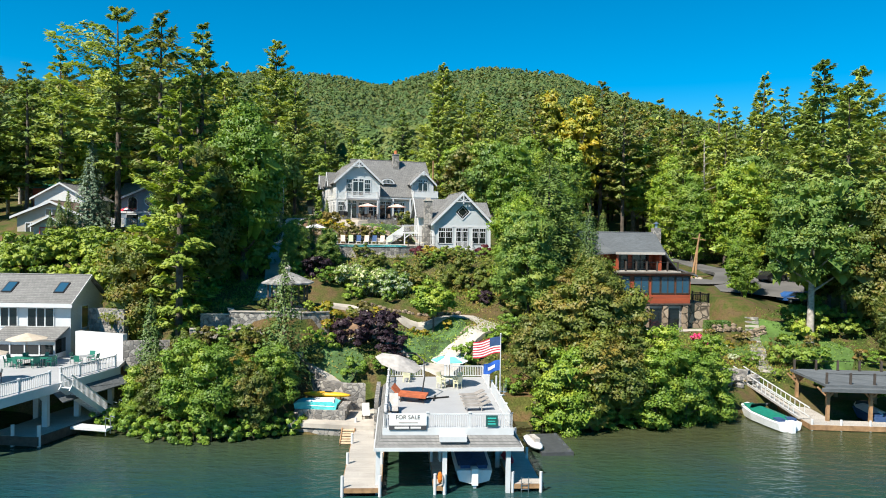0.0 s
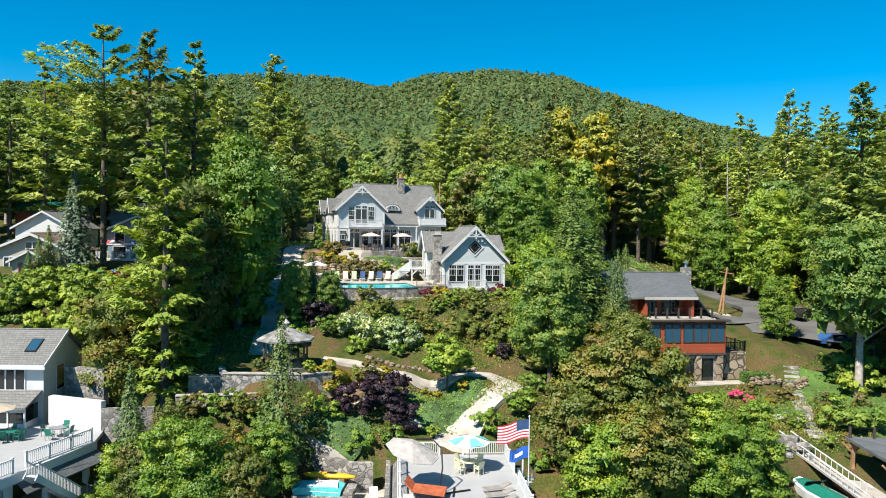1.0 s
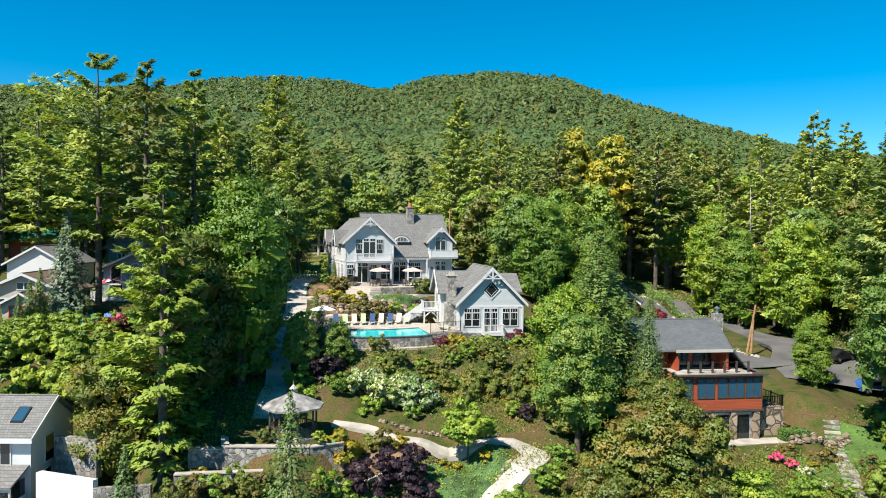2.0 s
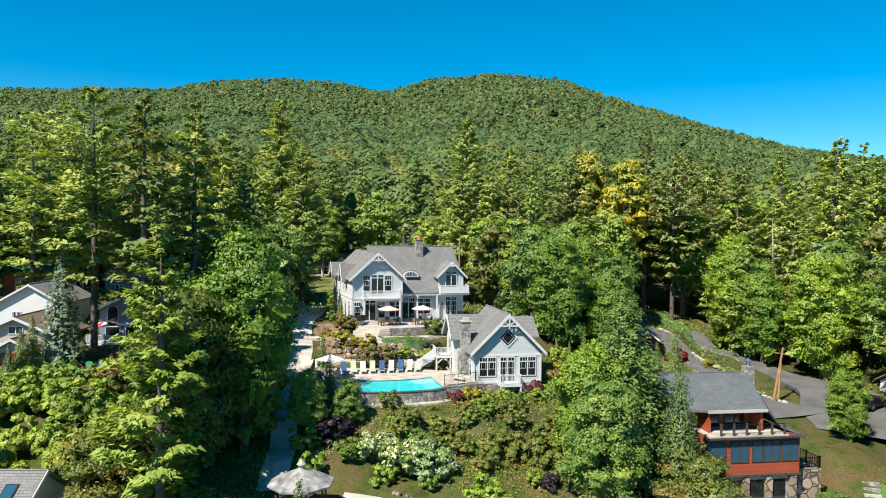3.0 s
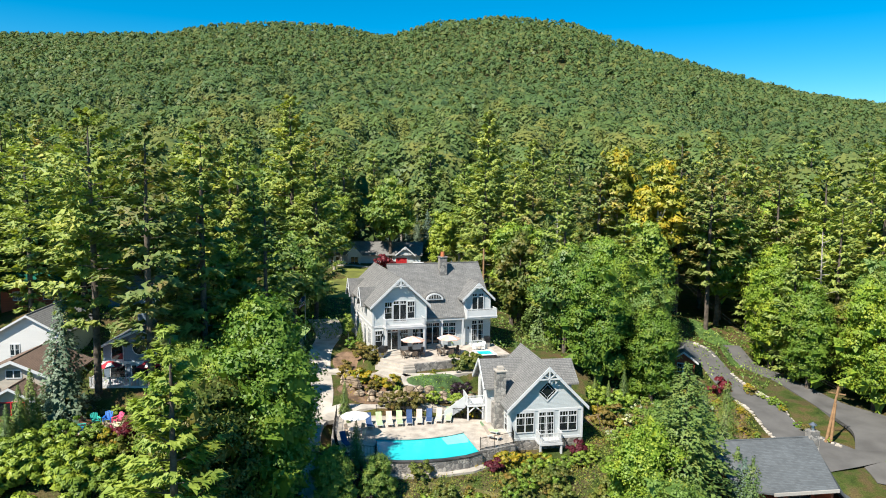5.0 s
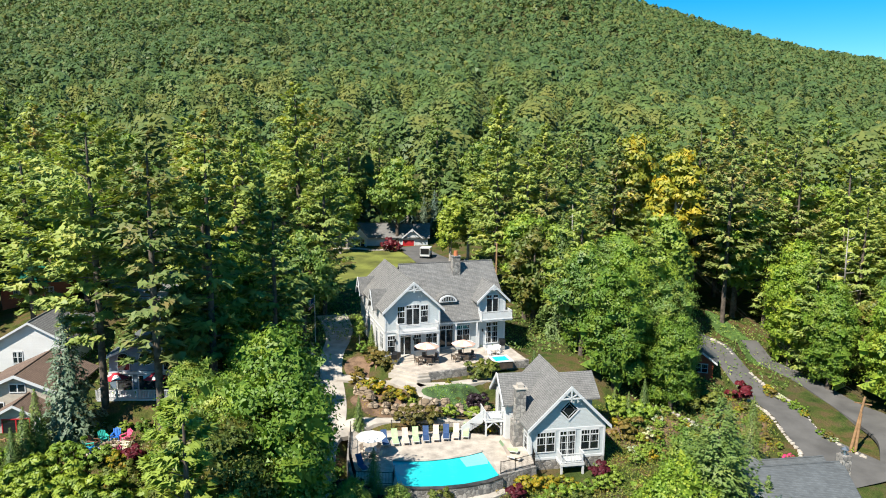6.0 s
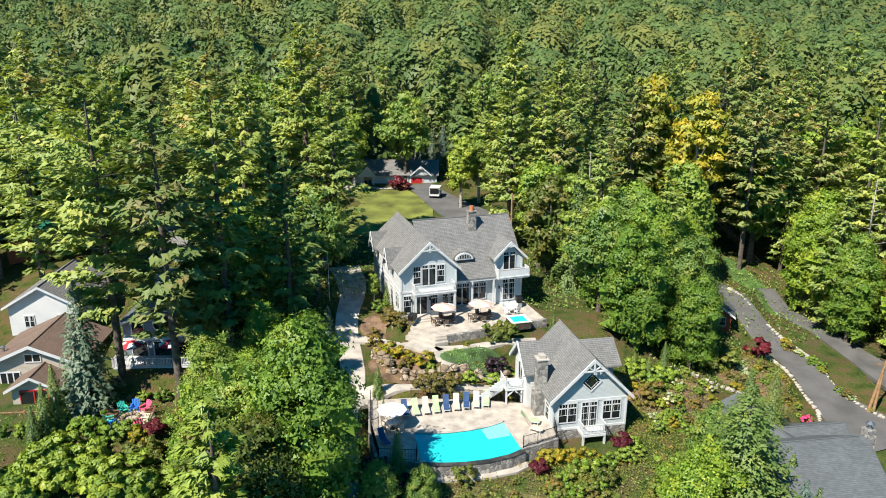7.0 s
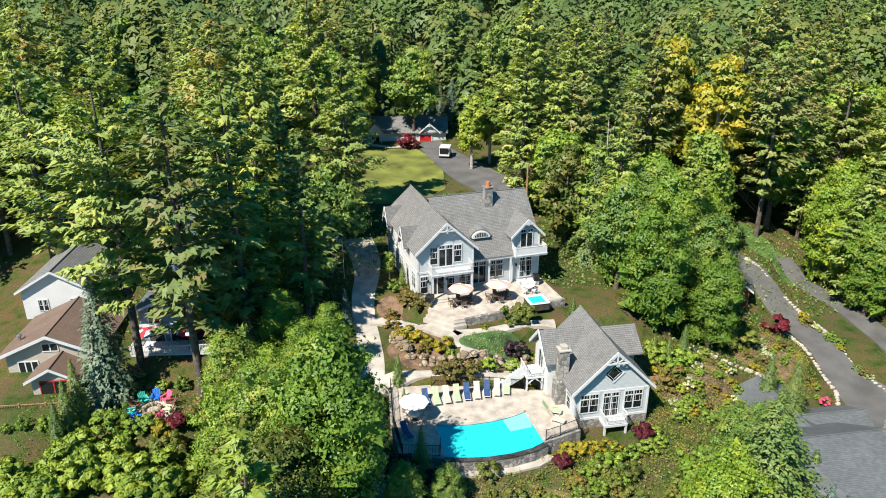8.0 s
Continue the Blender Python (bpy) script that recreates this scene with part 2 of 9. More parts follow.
MEADOW = plain("wild_meadow", (0.125, 0.11, 0.04), 0.98, grain=0.35, scale=0.6, fine=10, bump=0.9)
TURF = plain("low_juniper", (0.075, 0.14, 0.045), 0.95, grain=0.35, scale=0.8, fine=10, bump=0.9)


def ground_material():
    """Grass, dry litter and bare soil in patches."""
    m, nt, b = node_material("ground_cover")
    co = nt.nodes.new("ShaderNodeTexCoord")
    n1 = add_node(nt, "TexNoise", Scale=0.09, Detail=6.0)
    n2 = add_node(nt, "TexNoise", Scale=0.6, Detail=6.0)
    n3 = add_node(nt, "TexNoise", Scale=7.0, Detail=4.0)
    for n in (n1, n2, n3):
        nt.links.new(co.outputs["Object"], n.inputs["Vector"])
    c1 = ramp_node(nt, n2.outputs["Fac"], [(0.3, (0.04, 0.06, 0.018)), (0.45, (0.085, 0.1, 0.03)), (0.58, (0.13, 0.095, 0.05)), (0.75, (0.12, 0.085, 0.055))])
    c2 = ramp_node(nt, n1.outputs["Fac"], [(0.4, (0.75, 0.9, 0.75)), (0.65, (1.1, 1.0, 0.85))])
    c3 = ramp_node(nt, n3.outputs["Fac"], [(0.3, (0.55,) * 3), (0.7, (1.1,) * 3)])
    c = mix_colour(nt, mix_colour(nt, c1, c2, 1.0, "MULTIPLY"), c3, 1.0, "MULTIPLY")
    nt.links.new(c, b.inputs["Base Color"])
    b.inputs["Roughness"].default_value = 1.0
    b.inputs["Specular IOR Level"].default_value = 0.1
    k = add_node(nt, "Bump", Strength=0.8, Distance=0.15)
    nt.links.new(n3.outputs["Fac"], k.inputs["Height"])
    nt.links.new(k.outputs[0], b.inputs["Normal"])
    return m


def water_material(name, deep, rough, scales, strength, clear=0.0, shoal=False):
    m, nt, b = node_material(name)
    co = nt.nodes.new("ShaderNodeTexCoord")
    mp = add_node(nt, "Mapping")
    mp.inputs["Scale"].default_value = (1.0, 2.2, 1.0)
    nt.links.new(co.outputs["Object"], mp.inputs["Vector"])
    n1 = add_node(nt, "TexNoise", Scale=scales[0], Detail=4.0, Distortion=0.6)
    n2 = add_node(nt, "TexNoise", Scale=scales[1], Detail=3.0)
    for n in (n1, n2):
        nt.links.new(mp.outputs[0], n.inputs["Vector"])
    k1 = add_node(nt, "Bump", Strength=strength, Distance=0.25)
    k2 = add_node(nt, "Bump", Strength=strength, Distance=0.06)
    nt.links.new(n1.outputs["Fac"], k1.inputs["Height"])
    nt.links.new(n2.outputs["Fac"], k2.inputs["Height"])
    nt.links.new(k1.outputs[0], k2.inputs["Normal"])
    nt.links.new(k2.outputs[0], b.inputs["Normal"])
    b.inputs["Base Color"].default_value = (*deep, 1)
    if shoal:
        n3 = add_node(nt, "TexNoise", Scale=0.06, Detail=4.0)
        nt.links.new(co.outputs["Object"], n3.inputs["Vector"])
        c = ramp_node(nt, n3.outputs["Fac"], [(0.35, deep), (0.6, tuple(v * k for v, k in zip(deep, (0.8, 0.75, 1.6)))), (0.75, tuple(v * 1.25 for v in deep))])
        sep = nt.nodes.new("ShaderNodeSeparateXYZ")
        nt.links.new(co.outputs["Object"], sep.inputs[0])
        near = nt.nodes.new("ShaderNodeMapRange")
        for k, v in zip((1, 2, 3, 4), (43.0, 57.0, 0.0, 0.9)):
            near.inputs[k].default_value = v
        nt.links.new(sep.outputs["Y"], near.inputs[0])
        nt.links.new(mix_colour(nt, c, (0.05, 0.055, 0.022), near.outputs[0]), b.inputs["Base Color"])
    b.inputs["Roughness"].default_value = rough
    b.inputs["IOR"].default_value = 1.33
    b.inputs["Specular IOR Level"].default_value = 0.34 if shoal else 0.5
    b.inputs["Transmission Weight"].default_value = clear
    return m


GROUND = ground_material()
LAKE = water_material("lake_water", (0.012, 0.058, 0.034), 0.05, (0.7, 2.4), 0.55, shoal=True)
POOL_WATER = water_material("pool_water", (0.02, 0.5, 0.53), 0.04, (0.8, 3.0), 0.06)


def glass_material(name, colour, rough=0.05):
    m, nt, b = node_material(name)
    b.inputs["Base Color"].default_value = (*colour, 1)
    b.inputs["Roughness"].default_value = rough
    b.inputs["Specular IOR Level"].default_value = 0.6
    n = add_node(nt, "TexNoise", Scale=0.8, Detail=2.0)
    co = nt.nodes.new("ShaderNodeTexCoord")
    nt.links.new(co.outputs["Object"], n.inputs["Vector"])
    k = add_node(nt, "Bump", Strength=0.05, Distance=0.05)
    nt.links.new(n.outputs["Fac"], k.inputs["Height"])
    nt.links.new(k.outputs[0], b.inputs["Normal"])
    return m


GLASS = glass_material("dark_window_glass", (0.012, 0.016, 0.018))
GLASS_BLUE = glass_material("blue_tinted_glass", (0.02, 0.07, 0.12))


# ---- mesh helpers ----
class Mesh:
    """Vertices and faces gathered for one part."""

    def __init__(self):
        self.v, self.f = [], []

    def add(self, verts, faces, m=None):
        n = len(self.v)
        self.v += [tuple(m @ Vector(p)) if m else tuple(p) for p in verts]
        self.f += [tuple(i + n for i in f) for f in faces]
        return self

    def box(self, x0, y0, z0, x1, y1, z1, m=None):
        vs = [(x, y, z) for z in (z0, z1) for y in (y0, y1) for x in (x0, x1)]
        return self.add(vs, [(0, 2, 3, 1), (4, 5, 7, 6), (0, 1, 5, 4), (2, 6, 7, 3), (0, 4, 6, 2), (1, 3, 7, 5)], m)

    def prism(self, outline, z0, z1, m=None):
        """An upright prism over a plan outline."""
        n = len(outline)
        vs = [(x, y, z0) for x, y in outline] + [(x, y, z1) for x, y in outline]
        fs = [tuple(reversed(range(n))), tuple(range(n, 2 * n))] + [(i, (i + 1) % n, n + (i + 1) % n, n + i) for i in range(n)]
        return self.add(vs, fs, m)

    def profile(self, outline, y0, y1, m=None):
        """A profile in x and z, drawn out from y0 to y1."""
        n = len(outline)
        vs = [(x, y0, z) for x, z in outline] + [(x, y1, z) for x, z in outline]
        fs = [tuple(range(n)), tuple(reversed(range(n, 2 * n)))] + [(i, n + i, n + (i + 1) % n, (i + 1) % n) for i in range(n)]
        return self.add(vs, fs, m)

    def slab(self, a, b, c, d, thick):
        """A sloping slab: its upper face a, b, c, d, and its thickness downwards."""
        vs = [Vector(p) for p in (a, b, c, d)]
        low = [p - Vector((0, 0, thick)) for p in vs]
        return self.add(vs + low, [(0, 1, 2, 3), (7, 6, 5, 4), (0, 4, 5, 1), (1, 5, 6, 2), (2, 6, 7, 3), (3, 7, 4, 0)])

    def tube(self, p, q, r0, r1=None, n=8, caps=True):
        p, q = Vector(p), Vector(q)
        r1 = r0 if r1 is None else r1
        d = (q - p).normalized()
        u = d.orthogonal().normalized()
        w = d.cross(u)
        ring = [(math.cos(a) * u + math.sin(a) * w) for a in (2 * math.pi * i / n for i in range(n))]
        vs = [p + r0 * e for e in ring] + [q + r1 * e for e in ring]
        fs = [(i, (i + 1) % n, n + (i + 1) % n, n + i) for i in range(n)]
        if caps:
            fs += [tuple(reversed(range(n))), tuple(range(n, 2 * n))]
        return self.add(vs, fs)

    def beam(self, p, q, w, h):
        """A squared timber from p to q."""
        p, q = Vector(p), Vector(q)
        m = Matrix.Translation(p) @ (q - p).to_track_quat("X", "Z").to_matrix().to_4x4()
        return self.box(0, -w / 2, -h / 2, (q - p).length, w / 2, h / 2, m)

    def cone(self, x, y, z0, z1, r, n=8, turn=0.0, rim=0.05):
        ring = [(x + r * math.cos(turn + 2 * math.pi * i / n), y + r * math.sin(turn + 2 * math.pi * i / n)) for i in range(n)]
        vs = [(a, b, z0) for a, b in ring] + [(a, b, z0 + rim) for a, b in ring] + [(x, y, z1), (x, y, z0)]
        fs = [(i, (i + 1) % n, n + (i + 1) % n, n + i) for i in range(n)] + [(n + i, n + (i + 1) % n, 2 * n) for i in range(n)] + [((i + 1) % n, i, 2 * n + 1) for i in range(n)]
        return self.add(vs, fs)

    def blob(self, centre, radii, seed=0, n=8, rough=0.2):
        """A lumpy boulder or cushion."""
        rng = random.Random(seed)
        rows = max(4, n // 2 + 1)
        vs = []
        for i in range(rows + 1):
            th = math.pi * i / rows
            for j in range(n):
                k = 1 + rough * (rng.random() - 0.5) * (0 < i < rows)
                ph = 2 * math.pi * (j + 0.5 * (i % 2)) / n
                vs.append((centre[0] + radii[0] * k * math.sin(th) * math.cos(ph), centre[1] + radii[1] * k * math.sin(th) * math.sin(ph), centre[2] + radii[2] * k * math.cos(th)))
        fs = [(i * n + j, (i + 1) * n + j, (i + 1) * n + (j + 1) % n, i * n + (j + 1) % n) for i in range(rows) for j in range(n)]
        return self.add(vs, fs)

    def data(self, name, material, smooth=False):
        me = bpy.data.meshes.new(name)
        me.from_pydata(self.v, [], self.f)
        me.materials.append(material)
        if smooth:
            me.shade_smooth()
        me.update()
        return me


def part(name, mesh, material, parent=None, label="", smooth=False):
    """One mesh as a part of a thing or of another part."""
    ob = new(name, mesh.data(name, material, smooth))
    ob.parent = parent
    return tagged(ob, label)


def thing(name, m, label, category, group="", kind=""):
    """An empty at a thing's base, which its parts hang under."""
    ob = new(name)
    ob.empty_display_size = 0.3
    ob.matrix_world = m
    return tagged(ob, label, category, group, kind)


def bulk(name, verts, faces, material, parent=None, normals=None):
    """A large mesh from arrays; normals: the rounding of the clumps that its leaves belong to."""
    me = bpy.data.meshes.new(name)
    v, f = np.asarray(verts, dtype=np.float32), np.asarray(faces, dtype=np.int32)
    me.vertices.add(len(v))
    me.vertices.foreach_set("co", v.ravel())
    k = f.shape[1]
    me.loops.add(f.size)
    me.loops.foreach_set("vertex_index", f.ravel())
    me.polygons.add(len(f))
    me.polygons.foreach_set("loop_start", np.arange(len(f), dtype=np.int32) * k)
    me.polygons.foreach_set("loop_total", np.full(len(f), k, dtype=np.int32))
    me.update(calc_edges=True)
    if normals is not None:
        me.normals_split_custom_set_from_vertices(np.asarray(normals, dtype=np.float32))
    me.materials.append(material)
    ob = new(name, me)
    ob.parent = parent
    return ob


# ---- the lie of the land ----
SHORE = [(-90, 58, -2.5), (-60, 58, -2.5), (-40, 58, -2), (-27, 57, -2), (-16, 51, -2), (-5, 52, -2.5), (5, 52, -2.5), (10, 58.5, -1.2), (17, 60, -1), (24, 61.5, -1), (31, 62, -1.2), (40, 62.5, -1.2), (50, 57, -2), (80, 57, -2),
         (-80, 67, 1.5), (-30, 64.5, 1.5), (-18, 58, 1), (-9, 59, 2.2), (0, 61, 3.5), (8, 61, 2), (17, 64, 1.5), (26, 67, 2), (38, 66, 1.3), (55, 66, 1.5), (80, 68, 2)]
GARDEN = [(-1.6, 63, 4.2), (5.6, 70, 6.9), (1.7, 71.9, 7.7), (-6.2, 71.5, 7.8), (-10.5, 66.4, 5.8), (-2, 69, 6), (-20, 66, 6.2), (-20, 71, 8.6), (-15, 70.5, 8.5), (-7, 76, 9), (-2, 78, 9.8), (6, 78, 9.5), (-14, 80, 10.8),
          (-20, 80, 10.2), (-19.8, 89, 12.8), (-10, 84, 12.5), (0, 86, 13.0), (8, 87, 12.9), (-17, 84, 12.2), (12, 72, 6), (12, 80, 8.5), (14, 66, 3.5)]
UPPER = [(-4, 100, 14.8), (-15, 99, 15), (-20.8, 94, 14.4), (-20.8, 103, 15.9), (-13, 104, 16.6), (-22, 117, 18), (-28, 128, 18), (-10, 125, 18.2), (5, 115, 17), (12, 102, 14), (10, 92, 13.3), (15, 95, 12.3),
         (-20, 150, 18.6), (-20, 176, 19.4), (0, 160, 19), (20, 150, 18), (-10, 190, 20.5)]
WEST = [(-35, 70, 7), (-42, 93, 14.2), (-48, 88, 12), (-52, 94, 14.5), (-55, 106, 17), (-44, 103, 16.3), (-35, 85, 11.5), (-28, 78, 9.5), (-45, 75, 8), (-60, 80, 9), (-60, 130, 20), (-35, 110, 16.5), (-40, 140, 19), (-80, 180, 24)]
EAST = [(28, 79.5, 5), (24, 76, 4.6), (34, 77, 4.2), (33, 72, 3), (40, 75, 4.6), (45, 85, 7), (35, 90, 8.5), (30, 98, 9.8), (35.5, 106, 9.9), (24.5, 110, 12.5), (33.8, 114.4, 11.3), (30.8, 131.7, 14.8), (38, 126, 12), (27, 140, 17),
        (50, 110, 11), (60, 95, 9.5), (20, 95, 11), (18, 84, 8), (60, 140, 17), (80, 180, 23)]
POINTS = np.array(SHORE + GARDEN + UPPER + WEST + EAST, dtype=float)
SKYLINE_X = [-1450, -1258, -1058, -898, -658, -551, -404, -258, -151, -44, 115, 275, 382, 610, 812, 1037, 1500]
SKYLINE_Z = [356, 360, 362, 362, 365, 386, 394, 385, 363, 395, 411, 399, 360, 297, 246, 218, 170]


def smoothstep(a, b, v):
    u = np.clip((v - a) / (b - a), 0, 1)
    return u * u * (3 - 2 * u)


def near_height(x, y):
    total = np.zeros_like(x)
    weight = np.zeros_like(x)
    for a, b, c in POINTS:
        w = 1 / ((x - a) ** 2 + (y - b) ** 2 + 1.5) ** 2
        total += w * c
        weight += w
    return total / weight


def far_height(x, y):
    u = np.clip((y - 175) / 1525, 0, 1.0)
    top = np.interp(x * 1700 / np.maximum(y, 60), SKYLINE_X, SKYLINE_Z)
    ridges = 14 * np.sin(x / 130 + y / 210) * u * (1 - u) * 2 + 9 * np.sin(x / 61 - y / 95) * u * (1 - u) * 2
    return 20 + (top - 35) * (0.42 * u + 0.58 * u ** 1.7) + ridges - np.maximum(y - 1750, 0) * 0.5


def height(x, y):
    x, y = np.asarray(x, dtype=float), np.asarray(y, dtype=float)
    n, f = near_height(x, y), far_height(x, y)
    k = smoothstep(150, 210, np.maximum(y, np.abs(x) * 1.2 + 60))
    h = n * (1 - k) + np.where(y > 66, f, n) * k
    h = np.minimum(h, np.maximum((y - 53.2) * 0.6, -3.0))
    side = smoothstep(85, 120, np.abs(x)) * (1 - smoothstep(150, 210, y))
    edge = np.clip((y - 63) * 0.22, -3, 30)
    return h * (1 - side) + edge * side


def flatten(h, x, y, cx, cy, yaw, hx, hy, z, soft=2.0):
    """Level a rectangle of ground, with a soft bank round it."""
    c, s = math.cos(radians(yaw)), math.sin(radians(yaw))
    u = np.abs(c * (x - cx) + s * (y - cy)) - hx
    v = np.abs(-s * (x - cx) + c * (y - cy)) - hy
    k = 1 - smoothstep(0, soft, np.maximum(u, v))
    return h * (1 - k) + z * k


def ground_height(x, y):
    x, y = np.asarray(x, dtype=float), np.asarray(y, dtype=float)
    h = height(x, y)
    h = flatten(h, x, y, -11.2, 120.9, 18, 8.8, 8.2, 17.6, 1.5)
    h = flatten(h, x, y, -8.3, 110.8, 18, 7.6, 2.6, 17.2, 1.0)
    h = flatten(h, x, y, -5.9, 106.9, 18, 7.4, 1.6, 17.0, 1.2)
    h = flatten(h, x, y, -10.5, 91.0, 5, 7.5, 5.8, 13.0, 2.0)
    h = flatten(h, x, y, -18.0, 91.0, 5, 0.8, 6.0, 12.6, 1.0)
    h = flatten(h, x, y, 2.6, 96.3, 8, 4.6, 4.6, 12.9, 1.5)
    h = flatten(h, x, y, 27.0, 86.0, 6, 6.0, 6.5, 5.5, 1.5)
    h = flatten(h, x, y, -15.2, 69.9, 0, 2.4, 2.4, 8.4, 1.0)
    h = flatten(h, x, y, 0.8, 53.0, 0, 6.0, 7.2, -2.2, 1.2)
    h = flatten(h, x, y, -8.7, 58.7, -4, 3.9, 2.7, 0.2, 0.7)
    h = flatten(h, x, y, -8.8, 52.8, -4, 5.0, 2.6, -1.6, 0.6)
    h = flatten(h, x, y, -43.0, 69.0, 0, 13.5, 6.0, 3.4, 2.0)
    h = flatten(h, x, y, -42.6, 93.6, 0, 2.8, 2.8, 14.2, 1.5)
    return h


def ground_at(x, y):
    return float(ground_height(np.array([x]), np.array([y]))[0])


def spread(lo, hi, dense_lo, dense_hi, step, grow=1.18):
    mid = list(np.arange(dense_lo, dense_hi + 0.01, step))
    left, d, v = [], step, dense_lo
    while v > lo:
        d *= grow
        v -= d
        left.append(max(v, lo))
    right, d, v = [], step, dense_hi
    while v < hi:
        d *= grow
        v += d
        right.append(min(v, hi))
    return np.array(left[::-1] + mid + right)


def build_ground():
    xs, ys = spread(-2600, 2600, -70, 66, 0.9, 1.12), spread(-900, 2600, 48, 132, 0.9, 1.10)
    gx, gy = np.meshgrid(xs, ys)
    gz = ground_height(gx, gy)
    v = np.stack([gx, gy, gz], -1).reshape(-1, 3)
    nx, ny = len(xs), len(ys)
    i, j = np.meshgrid(np.arange(nx - 1), np.arange(ny - 1))
    a = (j * nx + i).ravel()
    ob = bulk("ground", v, np.stack([a, a + 1, a + 1 + nx, a + nx], -1), GROUND)
    ob.data.shade_smooth()
    tagged(ob, "rough grass, leaf litter and bare soil on the hillside", "ground", kind="structure")
    w = Mesh().add([(-2500, -2500, 0), (2500, -2500, 0), (2500, 75, 0), (-2500, 75, 0)], [(0, 1, 2, 3)])
    tagged(part("lake", w, LAKE), "dark green lake water with small ripples", "water", kind="structure")


build_ground()


def ribbon(name, line, width, material, label, category, lift=0.06, thick=0.12, step=0.8):
    """A strip of paving laid on the ground along a smooth line of plan points (x, y, or x, y, width)."""
    pts = [Vector((p[0], p[1], p[2] if len(p) > 2 else width)) for p in line]
    fine = []
    for k in range(len(pts) - 1):
        p0, p1, p2, p3 = pts[max(k - 1, 0)], pts[k], pts[k + 1], pts[min(k + 2, len(pts) - 1)]
        n = max(2, int((p2 - p1).length / step))
        for i in range(n):
            t = i / n
            fine.append(0.5 * ((2 * p1) + (p2 - p0) * t + (2 * p0 - 5 * p1 + 4 * p2 - p3) * t * t + (3 * p1 - p0 - 3 * p2 + p3) * t ** 3))
    fine.append(pts[-1])
    across = 5
    vs, fs = [], []
    for i, p in enumerate(fine):
        d = fine[min(i + 1, len(fine) - 1)] - fine[max(i - 1, 0)]
        n = Vector((-d.y, d.x)).normalized()
        for j in range(across):
            s = (j / (across - 1) - 0.5) * p.z
            vs.append((p.x + n.x * s, p.y + n.y * s))
    z = ground_height(np.array([v[0] for v in vs]), np.array([v[1] for v in vs])).reshape(-1, across)
    z = z * 0.35 + z.max(axis=1, keepdims=True) * 0.65
    top = [(x, y, float(h) + lift) for (x, y), h in zip(vs, z.ravel())]
    low = [(x, y, h - thick - 0.3) for x, y, h in top]
    n = len(top)
    for i in range(len(fine) - 1):
        for j in range(across - 1):
            a = i * across + j
            fs.append((a + 1, a, a + across, a + across + 1))
        a, b = i * across, i * across + across - 1
        fs.append((a, n + a, n + a + across, a + across))
        fs.append((b + across, n + b + across, n + b, b))
    return tagged(part(name, Mesh().add(top + low, fs), material, smooth=False), label, category, kind="structure")


def patch(name, outline, material, label, category, lift=0.05):
    """A bed or lawn laid on the ground inside a plan outline."""
    pts = np.array(outline)
    c = pts.mean(axis=0)
    n, rings = len(pts), 7
    vs = [tuple(c)] + [tuple(c + (p - c) * (r / rings)) for r in range(1, rings + 1) for p in pts]
    z = ground_height(np.array([v[0] for v in vs]), np.array([v[1] for v in vs]))
    fs = [(0, 1 + i, 1 + (i + 1) % n) for i in range(n)]
    for r in range(rings - 1):
        a = 1 + r * n
        fs += [(a + i, a + n + i, a + n + (i + 1) % n, a + (i + 1) % n) for i in range(n)]
    return tagged(part(name, Mesh().add([(x, y, float(h) + lift) for (x, y), h in zip(vs, z)], fs), material, smooth=True), label, category, kind="structure")


def oval(cx, cy, rx, ry, n=28, yaw=0.0, wobble=0.08):
    out = []
    for i in range(n):
        a = 2 * math.pi * i / n
        k = 1 + wobble * math.sin(3 * a + cx)
        u, v = rx * k * math.cos(a), ry * k * math.sin(a)
        c, s = math.cos(radians(yaw)), math.sin(radians(yaw))
        out.append((cx + c * u - s * v, cy + s * u + c * v))
    return out


# ---- trees and shrubs ----
def leaf_sprays(centres, normals, sizes, aspect, rng, round_to=None, along=None):
    """One small three-cornered leaf spray for each centre, turned to its normal; it is shaded with the clump that it grows on."""
    n = len(centres)
    unit = lambda a: a / np.maximum(np.linalg.norm(a, axis=1, keepdims=True), 1e-6)
    normals = unit(normals)
    u = np.cross(normals, rng.normal(size=(n, 3))) if along is None else along - normals * (along * normals).sum(axis=1, keepdims=True)
    u = unit(u)
    w = np.cross(normals, u)
    s = sizes[:, None]
    a = centres + u * s * 0.6
    b = centres - u * s * 0.4 + w * s * aspect * 0.62
    c = centres - u * s * 0.4 - w * s * aspect * 0.62
    v = np.stack([a, b, c], 1).reshape(-1, 3)
    i = np.arange(n) * 3
    shade = unit(normals * 0.6 + unit(normals if round_to is None else round_to))
    return v, np.stack([i, i + 1, i + 2], -1), np.repeat(shade, 3, axis=0)


def sphere_dirs(n, rng):
    d = rng.normal(size=(n, 3))
    return d / np.linalg.norm(d, axis=1, keepdims=True)


